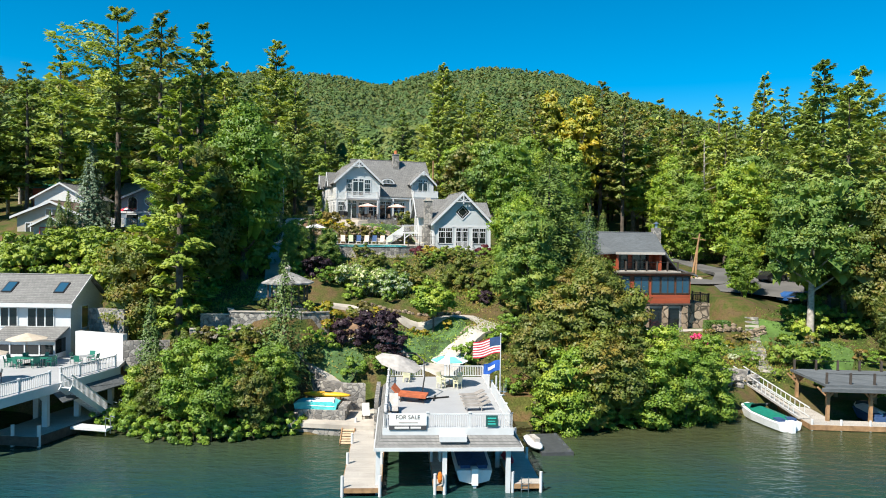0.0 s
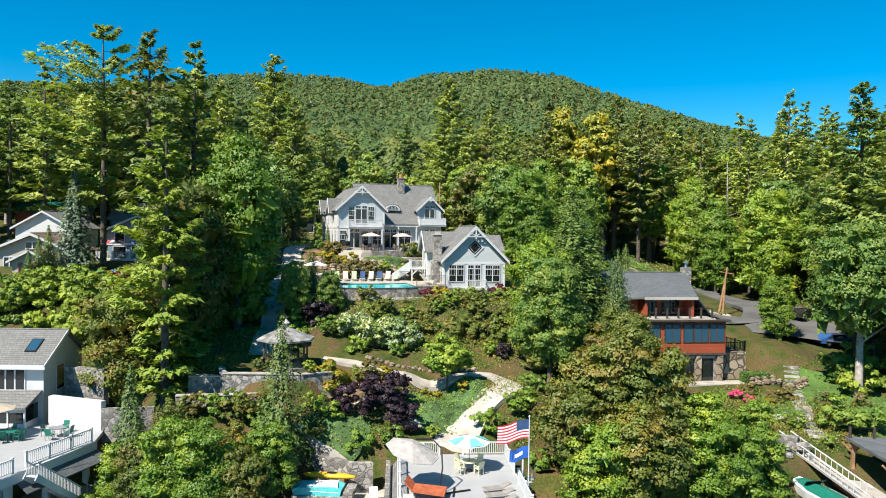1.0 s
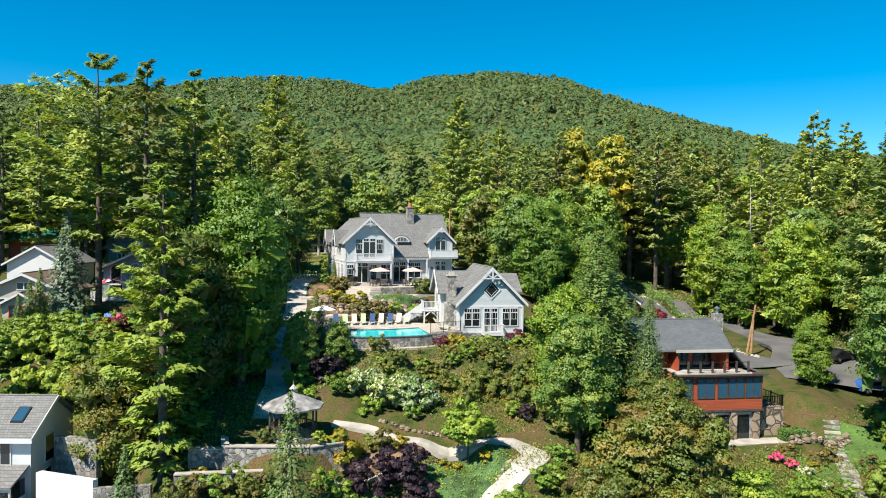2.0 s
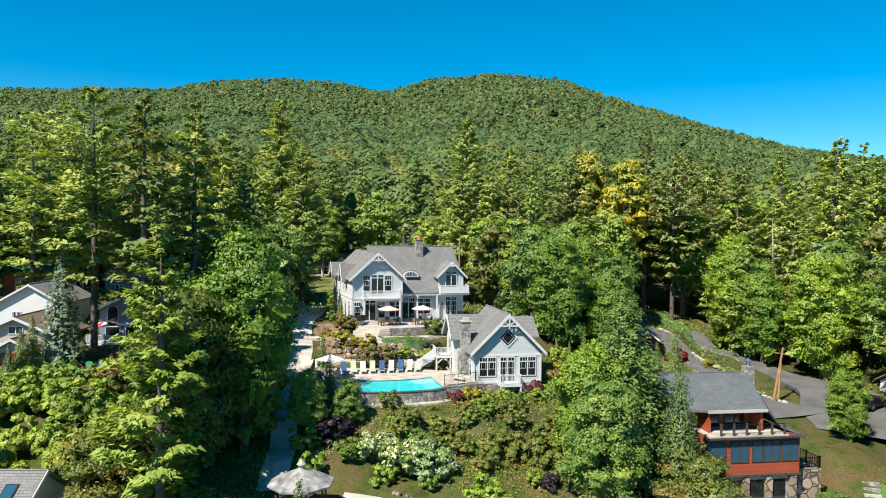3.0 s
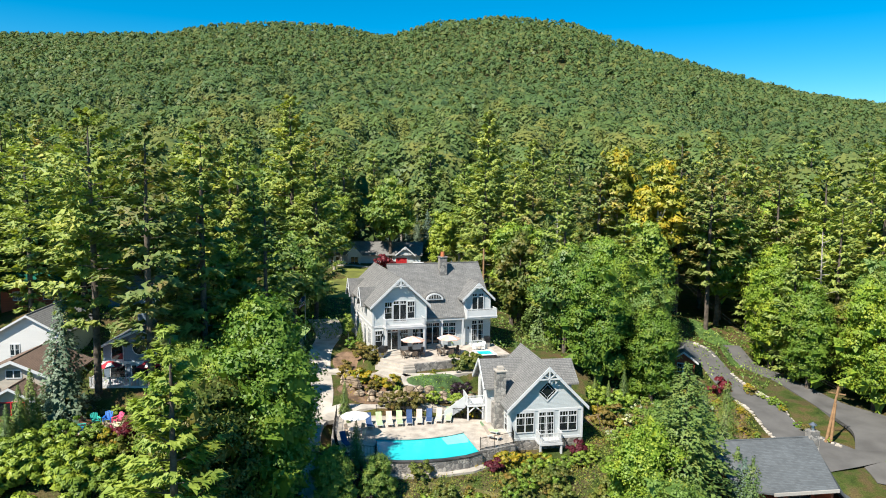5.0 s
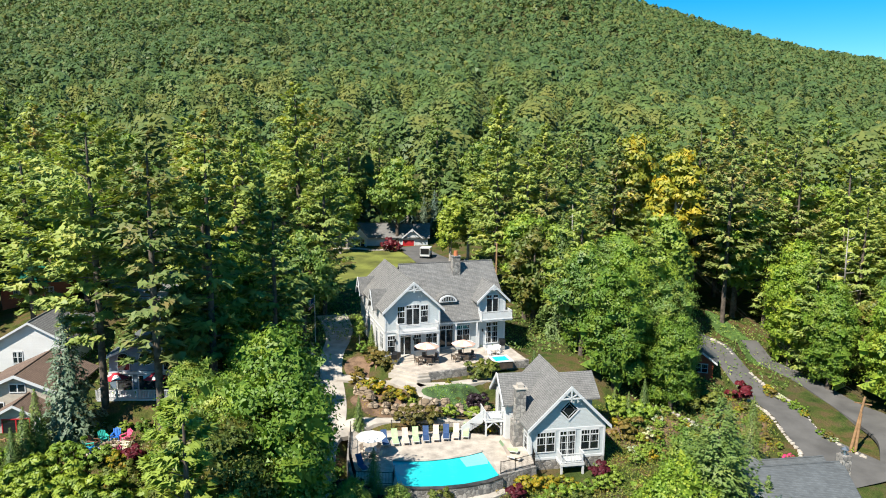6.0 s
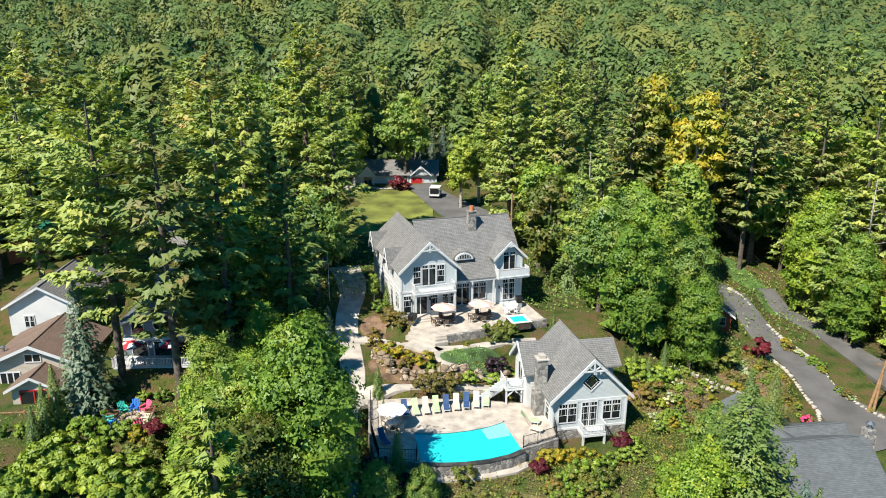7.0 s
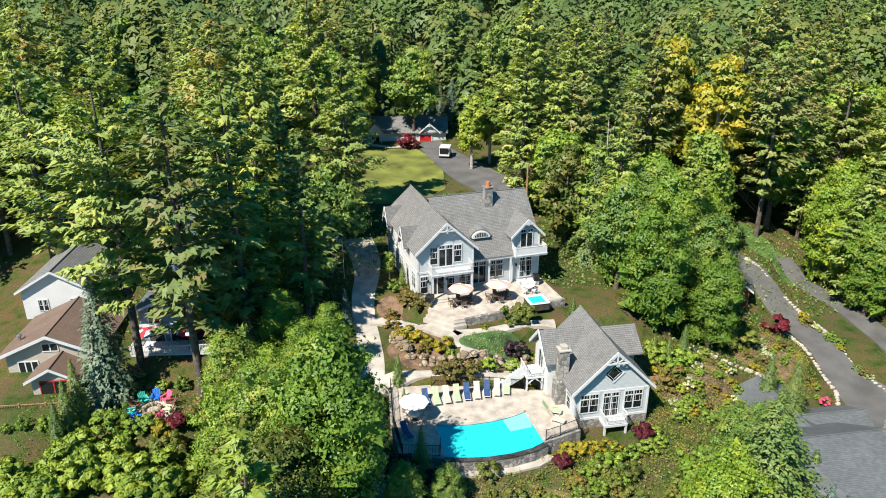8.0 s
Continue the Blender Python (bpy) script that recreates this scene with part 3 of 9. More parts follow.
def crown_clusters(rng, R, z0, z1, clusters, per, leaf, squash=0.5, pointed=0.0):
    """Sprays of leaves in clumps that fill an uneven crown between z0 and z1."""
    d = sphere_dirs(clusters, rng)
    d[:, 2] = d[:, 2] * 0.95 + 0.08
    rad = rng.uniform(0.45, 1.0, (clusters, 1)) ** 0.6
    lump = 1 + 0.16 * np.sin(3 * np.arctan2(d[:, 1:2], d[:, 0:1]) + rng.uniform(0, 6)) + 0.12 * np.sin(5 * d[:, 2:3] + rng.uniform(0, 6))
    c = d * rad * lump
    zz = (c[:, 2] * 0.5 + 0.5)
    shape = 1 - pointed * np.clip(zz, 0, 1)
    cx = c[:, :2] * R * shape[:, None] * 0.86
    cz = z0 + (z1 - z0) * np.clip(zz, 0.02, 0.98)
    centre = np.column_stack([cx, cz])
    rc = (z1 - z0 + 2 * R) * 0.25 * rng.uniform(0.17, 0.36, clusters) * (1 - 0.4 * pointed * zz)
    k = np.repeat(np.arange(clusters), per)
    e = sphere_dirs(clusters * per, rng)
    e[:, 2] = np.abs(e[:, 2]) * 0.75 + e[:, 2] * 0.25
    p = centre[k] + e * (rc[k] * rng.uniform(0.55, 1.08, len(k)))[:, None] * np.array([1, 1, squash + 0.3])
    nrm = e + rng.normal(size=e.shape) * 0.45 + np.array([0, 0, 0.3])
    axis = np.column_stack([centre[:, :2] / R, (centre[:, 2] - z0) / (z1 - z0) - 0.45])[k]
    shade = e + axis * 0.7
    size = leaf * rng.uniform(0.6, 1.35, len(k))
    # twiggy hearts of the clumps, which close them to the light
    h = np.repeat(np.arange(clusters), 3)
    p = np.concatenate([p, centre[h] - np.array([0, 0, 0.1]) * rc[h][:, None]])
    nrm = np.concatenate([nrm, np.tile(np.eye(3), (clusters, 1)) + rng.normal(size=(clusters * 3, 3)) * 0.25])
    size = np.concatenate([size, 1.25 * rc[h]])
    return p, nrm, size, np.concatenate([shade, nrm[len(k):]])


def tree_thing(name, label, group, trunk, bark, crown, leaf_mat, category="tree"):
    ob = thing(name, Matrix.Identity(4), label, category, group)
    if trunk:
        part("trunk", trunk, bark, ob, smooth=True)
    bulk("crown", crown[0], crown[1], leaf_mat, ob, crown[2])
    return ob


def limbs(H, R, z0, rng, thick=0.02, lean=0.0):
    t = Mesh()
    r = H * thick
    top = Vector((lean, 0, H * 0.72))
    t.tube((0, 0, -0.8), (lean * 0.3, 0, H * 0.35), r * 1.25, r * 0.85, 9, False)
    t.tube((lean * 0.3, 0, H * 0.35), top, r * 0.85, r * 0.35, 8, False)
    for i in range(7):
        a = i * 2.4 + rng.uniform(-0.4, 0.4)
        s = z0 + (H * 0.7 - z0) * (i / 7)
        e = Vector((math.cos(a) * R * 0.62, math.sin(a) * R * 0.62, s + H * 0.14))
        t.tube((lean * 0.4 * s / H, 0, s), e, r * 0.4, r * 0.1, 6, False)
    return t


def broadleaf(name, label, group, seed, H, R, z0, leaf_mat, clusters=74, per=72, leaf=0.5, bark=BARK, pointed=0.25):
    rng = np.random.default_rng(seed)
    p, n, s, shade = crown_clusters(rng, R, z0, H, clusters, per, leaf, pointed=pointed)
    return tree_thing(name, label, group, limbs(H, R, z0, rng), bark, leaf_sprays(p, n, s, 0.75, rng, shade), leaf_mat)


def white_pine(name, label, group, seed, H, R, z0, leaf_mat, whorls=18, sprays=44, leaf=1.15, flat_top=0.25, bare=0.1):
    """A straight trunk with whorls of level boughs, each a flat plume of needles with open air under it."""
    rng = np.random.default_rng(seed)
    t = Mesh()
    t.tube((0, 0, -0.8), (0.15, 0, H * 0.55), H * 0.0135, H * 0.010, 9, False)
    t.tube((0.15, 0, H * 0.55), (0, 0.1, H * 0.97), H * 0.010, 0.04, 7, False)
    ps, ns, ss, us, rs = [], [], [], [], []
    for i in range(whorls):
        f = i / (whorls - 1)
        z = z0 + (H * 0.975 - z0) * f ** 0.92
        env = R * (0.55 + 0.45 * min(1, f * 3.5)) * (1 - (max(0, f - flat_top) / (1 - flat_top)) ** 1.25 * 0.9)
        arms = int(rng.integers(4, 7)) if f < 0.85 else 4
        a0 = rng.uniform(0, 6.28)
        for j in range(arms):
            if rng.random() < bare:
                continue
            a = a0 + j * 6.28 / arms + rng.uniform(-0.35, 0.35)
            L = env * rng.uniform(0.5, 1.18) + 0.25
            rise = L * (0.02 + 0.42 * f) * rng.uniform(0.5, 1.3)
            zi = z + rng.uniform(-0.35, 0.35)
            out = np.array([math.cos(a), math.sin(a), 0.0])
            side = np.array([-math.sin(a), math.cos(a), 0.0])
            t.tube((0, 0, zi), (out[0] * L * 0.85, out[1] * L * 0.85, zi + rise * 0.7), 0.07 * (1 - f) + 0.03, 0.015, 4, False)
            m = max(8, int(sprays * (0.35 + 0.9 * L / R)))
            u = rng.uniform(0.22, 1.02, m) ** 0.75
            # three or four tufts side by side make the plume
            tuft = rng.integers(0, 4, m)
            across = (tuft - 1.5) * 0.17 * L * u * (1.25 - u) * 1.9 + rng.normal(size=m) * 0.055 * L
            dome = 0.05 * L - np.abs(across) * 0.22
            lift = rise * u ** 1.6 + dome + rng.normal(size=m) * 0.09 + 0.05 * L * np.sin(7 * u + tuft)
            ps.append(out * (L * u)[:, None] + side * across[:, None] + np.column_stack([np.zeros(m), np.zeros(m), zi + lift]))
            tilt = rng.normal(size=(m, 3)) * 0.38
            ns.append(tilt + np.array([0, 0, 1.0]) + out * 0.25)
            us.append(out + side * (across / L * 2.2)[:, None] + rng.normal(size=(m, 3)) * 0.35)
            rs.append(np.array([0, 0, 0.8]) + out * (0.25 + 0.5 * u)[:, None] + side * (across / L * 1.3)[:, None])
            ss.append(leaf * rng.uniform(0.65, 1.35, m) * (1 - 0.3 * f))
    p, n, s, u, r = (np.concatenate(q) for q in (ps, ns, ss, us, rs))
    return tree_thing(name, label, group, t, BARK, leaf_sprays(p, n, s, 0.42, rng, r, u), leaf_mat)


def spire(name, label, group, seed, H, R, z0, leaf_mat, layers=26, sprays=230, leaf=0.4, droop=0.35, category="tree", lobe=0.22, taper=0.85):
    """Hemlock, cedar or spruce: a dense cone of layered sprays."""
    rng = np.random.default_rng(seed)
    t = Mesh().tube((0, 0, -0.8), (0, 0, H * 0.97), H * 0.016, 0.02, 8, False)
    ps, ns, ss, us, rs = [], [], [], [], []
    for i in range(layers):
        f = i / (layers - 1)
        z = z0 + (H - z0) * f
        env = R * (1 - f) ** taper * rng.uniform(0.8, 1.15) + 0.28
        m = max(24, int(sprays * (0.2 + (1 - f))))
        a = rng.uniform(0, 6.283, m)
        wave = np.sin(a * rng.integers(5, 9) + rng.uniform(0, 6))
        u = rng.uniform(0.25, 1.0, m) ** 0.5
        rr = env * u * (1 - lobe + lobe * wave)
        out = np.column_stack([np.cos(a), np.sin(a), np.zeros(m)])
        ps.append(np.column_stack([rr * np.cos(a), rr * np.sin(a), z - droop * rr * u + 0.12 * wave + rng.normal(size=m) * (H - z0) / layers * 0.32]))
        ns.append(out * 0.6 + np.array([0, 0, 0.8]) + rng.normal(size=(m, 3)) * 0.4)
        us.append(out + np.array([0, 0, -droop]) + rng.normal(size=(m, 3)) * 0.4)
        rs.append(out * 0.8 + np.array([0, 0, 0.55]))
        ss.append(leaf * rng.uniform(0.6, 1.3, m) * (0.55 + 0.45 * (1 - f)))
    p, n, s, u, r = (np.concatenate(q) for q in (ps, ns, ss, us, rs))
    return tree_thing(name, label, group, t, BARK, leaf_sprays(p, n, s, 0.6, rng, r, u), leaf_mat, category)


def dead_tree(name, label, group, seed, H):
    """A bare pale snag with broken limbs."""
    rng = random.Random(seed)
    ob = thing(name, Matrix.Identity(4), label, "tree", group)
    part("trunk", Mesh().tube((0, 0, -0.8), (0.2, 0.1, H * 0.6), H * 0.012, H * 0.008, 8, False).tube((0.2, 0.1, H * 0.6), (0.05, 0.3, H), H * 0.008, 0.03, 7), BARK_PALE, ob, smooth=True)
    for i in range(26):
        f = 0.3 + 0.68 * i / 25
        a = i * 2.4 + rng.uniform(-0.5, 0.5)
        L = (1.15 - f) * H * 0.16 * rng.uniform(0.4, 1.2)
        part("limb", Mesh().tube((0.1, 0.15, H * f), (math.cos(a) * L, math.sin(a) * L, H * f + L * rng.uniform(0.05, 0.5)), 0.06, 0.015, 5, False), BARK_PALE, ob)
    return ob


def shrub(name, label, group, seed, R, H, leaf_mat, clusters=26, per=42, leaf=0.16, second=None, share=0.0, category="shrub"):
    """A rounded bush of small leaves; second: flowers or turning leaves over part of it."""
    rng = np.random.default_rng(seed)
    p, n, s, shade = crown_clusters(rng, R, 0.0, H, clusters, int(per * 1.5), leaf * 1.08, pointed=0.1)
    ob = thing(name, Matrix.Identity(4), label, category, group)
    t = Mesh()
    for i in range(5):
        a = i * 1.26
        t.tube((0, 0, -0.2), (math.cos(a) * R * 0.5, math.sin(a) * R * 0.5, H * 0.6), 0.035, 0.012, 5, False)
    part("stem", t, BARK, ob)
    pick = rng.random(len(p)) < share
    if second:
        up = pick & (n[:, 2] > -0.2)
        v, f, sh = leaf_sprays(p[up] + n[up] * 0.03, n[up], s[up] * 1.1, 0.9, rng, shade[up])
        bulk("blossom", v, f, second, ob, sh)
    v, f, sh = leaf_sprays(p[~pick], n[~pick], s[~pick], 0.75, rng, shade[~pick])
    bulk("leaves", v, f, leaf_mat, ob, sh)
    return ob


PROTOTYPES = {}
SPARE = Matrix.Translation((0, 0, -400))


def plant(key, x, y, scale=1.0, turn=None, z=None, stretch=1.0, label=""):
    """The first of a kind stands where it is first wanted; the rest are copies of it."""
    make = KINDS[key]
    r = random.Random(int(x * 131 + y * 17))
    turn = r.uniform(0, 360) if turn is None else turn
    z = ground_at(x, y) if z is None else z
    m = pose(x, y, z - 0.05, 0, 0, turn) @ Matrix.Diagonal((scale, scale, scale * stretch, 1))
    if key not in PROTOTYPES:
        ob = make()
        PROTOTYPES[key] = ob
        ob.matrix_world = m
    else:
        src = PROTOTYPES[key]
        keep = src.scale.copy()
        src.scale = (1, 1, 1)
        ob = copy_thing(src, m)
        src.scale = keep
    return tagged(ob, label)


PINE = "tall white pine with tiered horizontal boughs and a bare lower trunk"
KINDS = {
    "maple_near": lambda: broadleaf("maple_tree", "broad green maple with a full leafy crown", "broadleaf trees", 81, 18, 6.0, 1.5, LEAF_GREEN, 170, 120, 0.27),
    "maple_near_b": lambda: broadleaf("maple_tree", "tall green maple with an uneven crown", "broadleaf trees", 82, 20, 5.6, 1.5, LEAF_GREEN, 180, 120, 0.27, pointed=0.35),
    "oak_near": lambda: broadleaf("oak_tree", "deep green oak with a dense crown", "broadleaf trees", 83, 19, 6.2, 2, LEAF_DEEP, 170, 120, 0.26),
    "ash_near": lambda: broadleaf("ash_tree", "olive green ash beginning to turn brown", "broadleaf trees", 84, 17, 5.4, 1.5, LEAF_OLIVE, 170, 120, 0.26),
    "pine_near": lambda: white_pine("white_pine", "tall white pine with a long bare trunk and flat top", "white pines", 85, 31, 7.8, 8.5, LEAF_PINE, 15, 170, 0.85, 0.6, 0.28),
    "pine_near_b": lambda: white_pine("white_pine", PINE, "white pines", 86, 30, 6.0, 5, LEAF_PINE, 20, 100, 0.85, 0.3),
    "pine_a": lambda: white_pine("white_pine", PINE, "white pines", 11, 30, 5.8, 3.5, LEAF_PINE),
    "pine_b": lambda: white_pine("white_pine", PINE, "white pines", 12, 30, 5.2, 5, LEAF_PINE, 17, 44, flat_top=0.4),
    "pine_c": lambda: white_pine("white_pine", PINE, "white pines", 13, 30, 6.2, 2.5, LEAF_PINE, 19, 44, flat_top=0.1),
    "pine_d": lambda: white_pine("white_pine", "white pine with browning older needles among the green", "white pines", 14, 30, 5.6, 8, LEAF_PINE_BROWN, 16, 44, flat_top=0.45),
    "pine_e": lambda: white_pine("white_pine", "slender young white pine with bright green boughs", "white pines", 15, 26, 4.6, 1.5, LEAF_PINE_YOUNG, 19, 120, 0.72, 0.2),
    "maple_a": lambda: broadleaf("maple_tree", "broad green maple with a full leafy crown", "broadleaf trees", 21, 18, 6.0, 3, LEAF_GREEN),
    "maple_b": lambda: broadleaf("maple_tree", "tall green maple with an uneven crown", "broadleaf trees", 22, 20, 5.2, 4, LEAF_GREEN, pointed=0.4),
    "oak": lambda: broadleaf("oak_tree", "deep green oak with a dense crown", "broadleaf trees", 23, 19, 6.2, 4, LEAF_DEEP),
    "ash": lambda: broadleaf("ash_tree", "olive green ash beginning to turn brown", "broadleaf trees", 24, 17, 5.4, 3, LEAF_OLIVE),
    "yellow": lambda: broadleaf("birch_tree", "birch with yellow autumn leaves", "broadleaf trees", 25, 20, 4.4, 6, LEAF_YELLOW, 70, 80, bark=BARK_PALE, pointed=0.45),
    "rust": lambda: broadleaf("maple_tree", "maple with rusty brown turning leaves", "broadleaf trees", 26, 15, 4.2, 3, LEAF_RUST, 70, 70),
    "birch": lambda: broadleaf("birch_tree", "light green birch with a pale trunk", "broadleaf trees", 27, 17, 4.2, 4, LEAF_LIME, 70, 75, bark=BARK_PALE, pointed=0.4, leaf=0.42),
    "hemlock": lambda: spire("hemlock_tree", "dense dark hemlock with drooping sprays", "hemlocks", 31, 20, 5.0, 1.0, LEAF_HEMLOCK, 26, 760, 0.38, lobe=0.3, taper=0.7),
    "cedar": lambda: spire("cedar_tree", "green cedar with dense upright sprays", "cedars", 32, 14, 3.0, 0.4, LEAF_HEMLOCK, 24, 400, 0.42, 0.2),
    "spruce": lambda: spire("blue_spruce", "blue spruce with silvery needles", "blue spruces", 33, 12, 3.2, 0.4, LEAF_SPRUCE, 18, 400, 0.42, 0.25, lobe=0.3),
    "spruce_green": lambda: spire("spruce_tree", "green spruce with tiered drooping branches", "blue spruces", 34, 12, 3.4, 0.4, LEAF_HEMLOCK, 17, 420, 0.36, 0.3, lobe=0.34),
    "oak_tall": lambda: broadleaf("oak_tree", "tall oak with a bare pale trunk and open crown", "broadleaf trees", 87, 19, 6.4, 6.0, LEAF_DEEP, 120, 110, 0.27, bark=BARK_PALE, pointed=0.2),
    "purple": lambda: shrub("purple_smokebush", "dark purple rounded smokebush shrub", "purple shrubs", 41, 1.7, 2.4, LEAF_PURPLE, 30, 50, 0.2),
    "hydrangea": lambda: shrub("hydrangea_bush", "large hydrangea covered with white flower heads", "hydrangeas", 42, 2.2, 2.8, LEAF_DEEP, 44, 62, 0.2, PETAL_WHITE, 0.3),
    "gold": lambda: shrub("golden_shrub", "golden yellow flowering shrub", "garden shrubs", 43, 0.8, 0.95, LEAF_GREEN, 16, 36, 0.13, LEAF_GOLD, 0.6),
    "lime": lambda: shrub("boxwood_bush", "clipped bright green round bush", "garden shrubs", 44, 0.75, 1.15, LEAF_LIME, 18, 40, 0.11),
    "green_bush": lambda: shrub("green_shrub", "leafy green garden shrub", "garden shrubs", 45, 1.6, 1.9, LEAF_GREEN, 20, 28, 0.25),
    "olive_bush": lambda: shrub("wild_shrub", "olive shrub with browning leaves", "wild shrubs", 46, 1.7, 2.2, LEAF_OLIVE, 26, 44, 0.21),
    "rust_bush": lambda: shrub("barberry_bush", "reddish brown rounded shrub", "garden shrubs", 47, 0.9, 1.1, LEAF_RUST, 18, 38, 0.14),
    "red_bush": lambda: shrub("red_maple_shrub", "crimson leaved rounded garden shrub", "garden shrubs", 48, 0.9, 1.2, LEAF_RED, 18, 38, 0.15),
    "pink_bush": lambda: shrub("rose_bush", "shrub with bright pink flowers", "garden shrubs", 49, 0.8, 0.9, LEAF_GREEN, 14, 36, 0.14, PETAL_PINK, 0.5),
    "white_bush": lambda: shrub("white_hydrangea", "low shrub with pale flower heads", "garden shrubs", 50, 0.7, 0.8, LEAF_LIME, 14, 34, 0.14, PETAL_WHITE, 0.45),
    "sumac": lambda: shrub("sumac_bush", "bright green sumac with long feathery leaves", "wild shrubs", 51, 2.2, 3.2, LEAF_LIME, 26, 52, 0.36),
    "snag": lambda: dead_tree("dead_tree", "bare pale dead tree with broken limbs", "dead trees", 54, 20),
    "shore": lambda: broadleaf("shore_tree", "bushy green tree leaning over the shore", "shore trees", 52, 9, 3.6, 0.3, LEAF_GREEN, 95, 120, 0.22, pointed=0.2),
    "shore_olive": lambda: broadleaf("shore_tree", "bushy olive tree with turning leaves", "shore trees", 53, 9, 3.4, 0.3, LEAF_OLIVE, 95, 120, 0.22, pointed=0.25),
}

# tall trees that stand alone or frame the houses: kind, x, y, height over the kind's own, and stretch
LANDMARK_WEST = [("pine_near", -45.6, 99.4, 1.0, 1.0), ("pine_d", -38.2, 96.0, 1.04, 1.0), ("pine_b", -35.0, 103.0, 1.0, 1.0), ("maple_near_b", -35.4, 112.5, 0.74, 1.0), ("pine_b", -42.0, 121.0, 0.9, 1.0), ("birch", -35.2, 113.5, 0.75, 1.0), ("pine_near_b", -32.5, 137, 1.08, 1.05), ("pine_near_b", -27.5, 131, 0.86, 1.0), ("pine_e", -25.2, 67.8, 1.0, 0.98), ("maple_near_b", -22.4, 80, 0.98, 1.0), ("ash_near", -26, 75, 0.92, 1.0),
                 ("ash_near", -30.4, 71.5, 0.72, 1.0), ("oak_near", -27.6, 84, 0.76, 1.0), ("spruce", -47.2, 95.4, 1.12, 1.0), ("spruce", -25.0, 107.6, 0.4, 1.0), ("oak_near", -34.0, 93.6, 0.55, 0.95), ("maple_near_b", -30.5, 100, 0.46, 1.0)]
LANDMARK_EAST = [("hemlock", 11.9, 80, 1.45, 0.565), ("hemlock", 15.6, 75.6, 0.62, 1.0), ("oak_near", 8.8, 73, 0.62, 1.0), ("ash_near", 14.5, 68, 0.62, 1.0), ("maple_near", 8.5, 79, 0.62, 1.0), ("spruce", 16.0, 78, 0.85, 1.0), ("oak_tall", 40.6, 77.8, 0.95, 1.0), ("ash_near", 48, 88, 0.9, 1.0), ("pine_near_b", 52, 98, 1.05, 1.0), ("pine_near_b", 63, 108, 1.08, 1.0),
                 ("yellow", 26.6, 139.2, 1.2, 1.05), ("yellow", 21.5, 146, 1.2, 1.1), ("pine_near_b", 30.5, 170, 0.98, 1.0), ("pine_near_b", -0.4, 150, 1.1, 1.0), ("pine_near_b", 8.4, 158, 0.95, 1.0), ("snag", 45.2, 123, 1.0, 1.05), ("snag", 41.5, 131, 0.85, 1.0), ("snag", 9.6, 134, 0.95, 1.0), ("maple_near", 11, 110, 0.8, 1.0), ("maple_near_b", 14, 117, 0.82, 1.0), ("cedar", 0.6, 105.0, 0.45, 1.0), ("cedar", 13, 104, 0.3, 1.0), ("rust", 12, 66, 0.6, 1.0)]
for row in LANDMARK_WEST + LANDMARK_EAST:
    plant(row[0], row[1], row[2], row[3], stretch=row[4])

# woods round the clearing
CLEARINGS = [(-47, 90, 16, 14), (17, 99, 11, 15), (12, 84, 14, 8), (-26, 92, 9, 14), (-9, 116, 15, 13), (-17, 156, 15, 27), (-20, 105, 7, 30), (30, 114, 8, 26), (42, 103, 8, 13), (38, 128, 3, 9), (-9, 95, 14, 24), (2, 95, 12, 12), (-52, 99, 14, 14), (26, 88, 10, 14), (-43, 68, 17, 12), (0, 165, 9, 20), (36, 72, 14, 14), (-33, 141, 8, 15), (-42, 162, 9, 16), (-56, 112, 10, 10), (-66, 88, 15, 14), (-72, 104, 8, 8)]


def clear_of_all(x, y):
    return all(((x - a) / c) ** 2 + ((y - b) / d) ** 2 > 1 for a, b, c, d in CLEARINGS)


wood_rng = random.Random(5)
stand, tries = [], 0
MIX = ["pine_a", "pine_b", "pine_c", "pine_d", "pine_a", "pine_c", "pine_d", "pine_b", "maple_a", "maple_b", "oak", "ash", "birch", "oak"]
while len(stand) < 225 and tries < 6000:
    tries += 1
    y = wood_rng.uniform(86, 205)
    x = wood_rng.uniform(-0.62 * y - 22, 0.62 * y + 26)
    if not clear_of_all(x, y) or any((x - a) ** 2 + (y - b) ** 2 < (4.3 + 0.009 * y) ** 2 for a, b in stand):
        continue
    stand.append((x, y))
    kind = MIX[wood_rng.randrange(len(MIX))]
    size = wood_rng.uniform(0.72, 1.02) if kind.startswith("pine") else wood_rng.uniform(0.8, 1.15)
    if y < 125 and abs(x) < 60:
        size *= 0.8
    plant(kind, x, y, size)


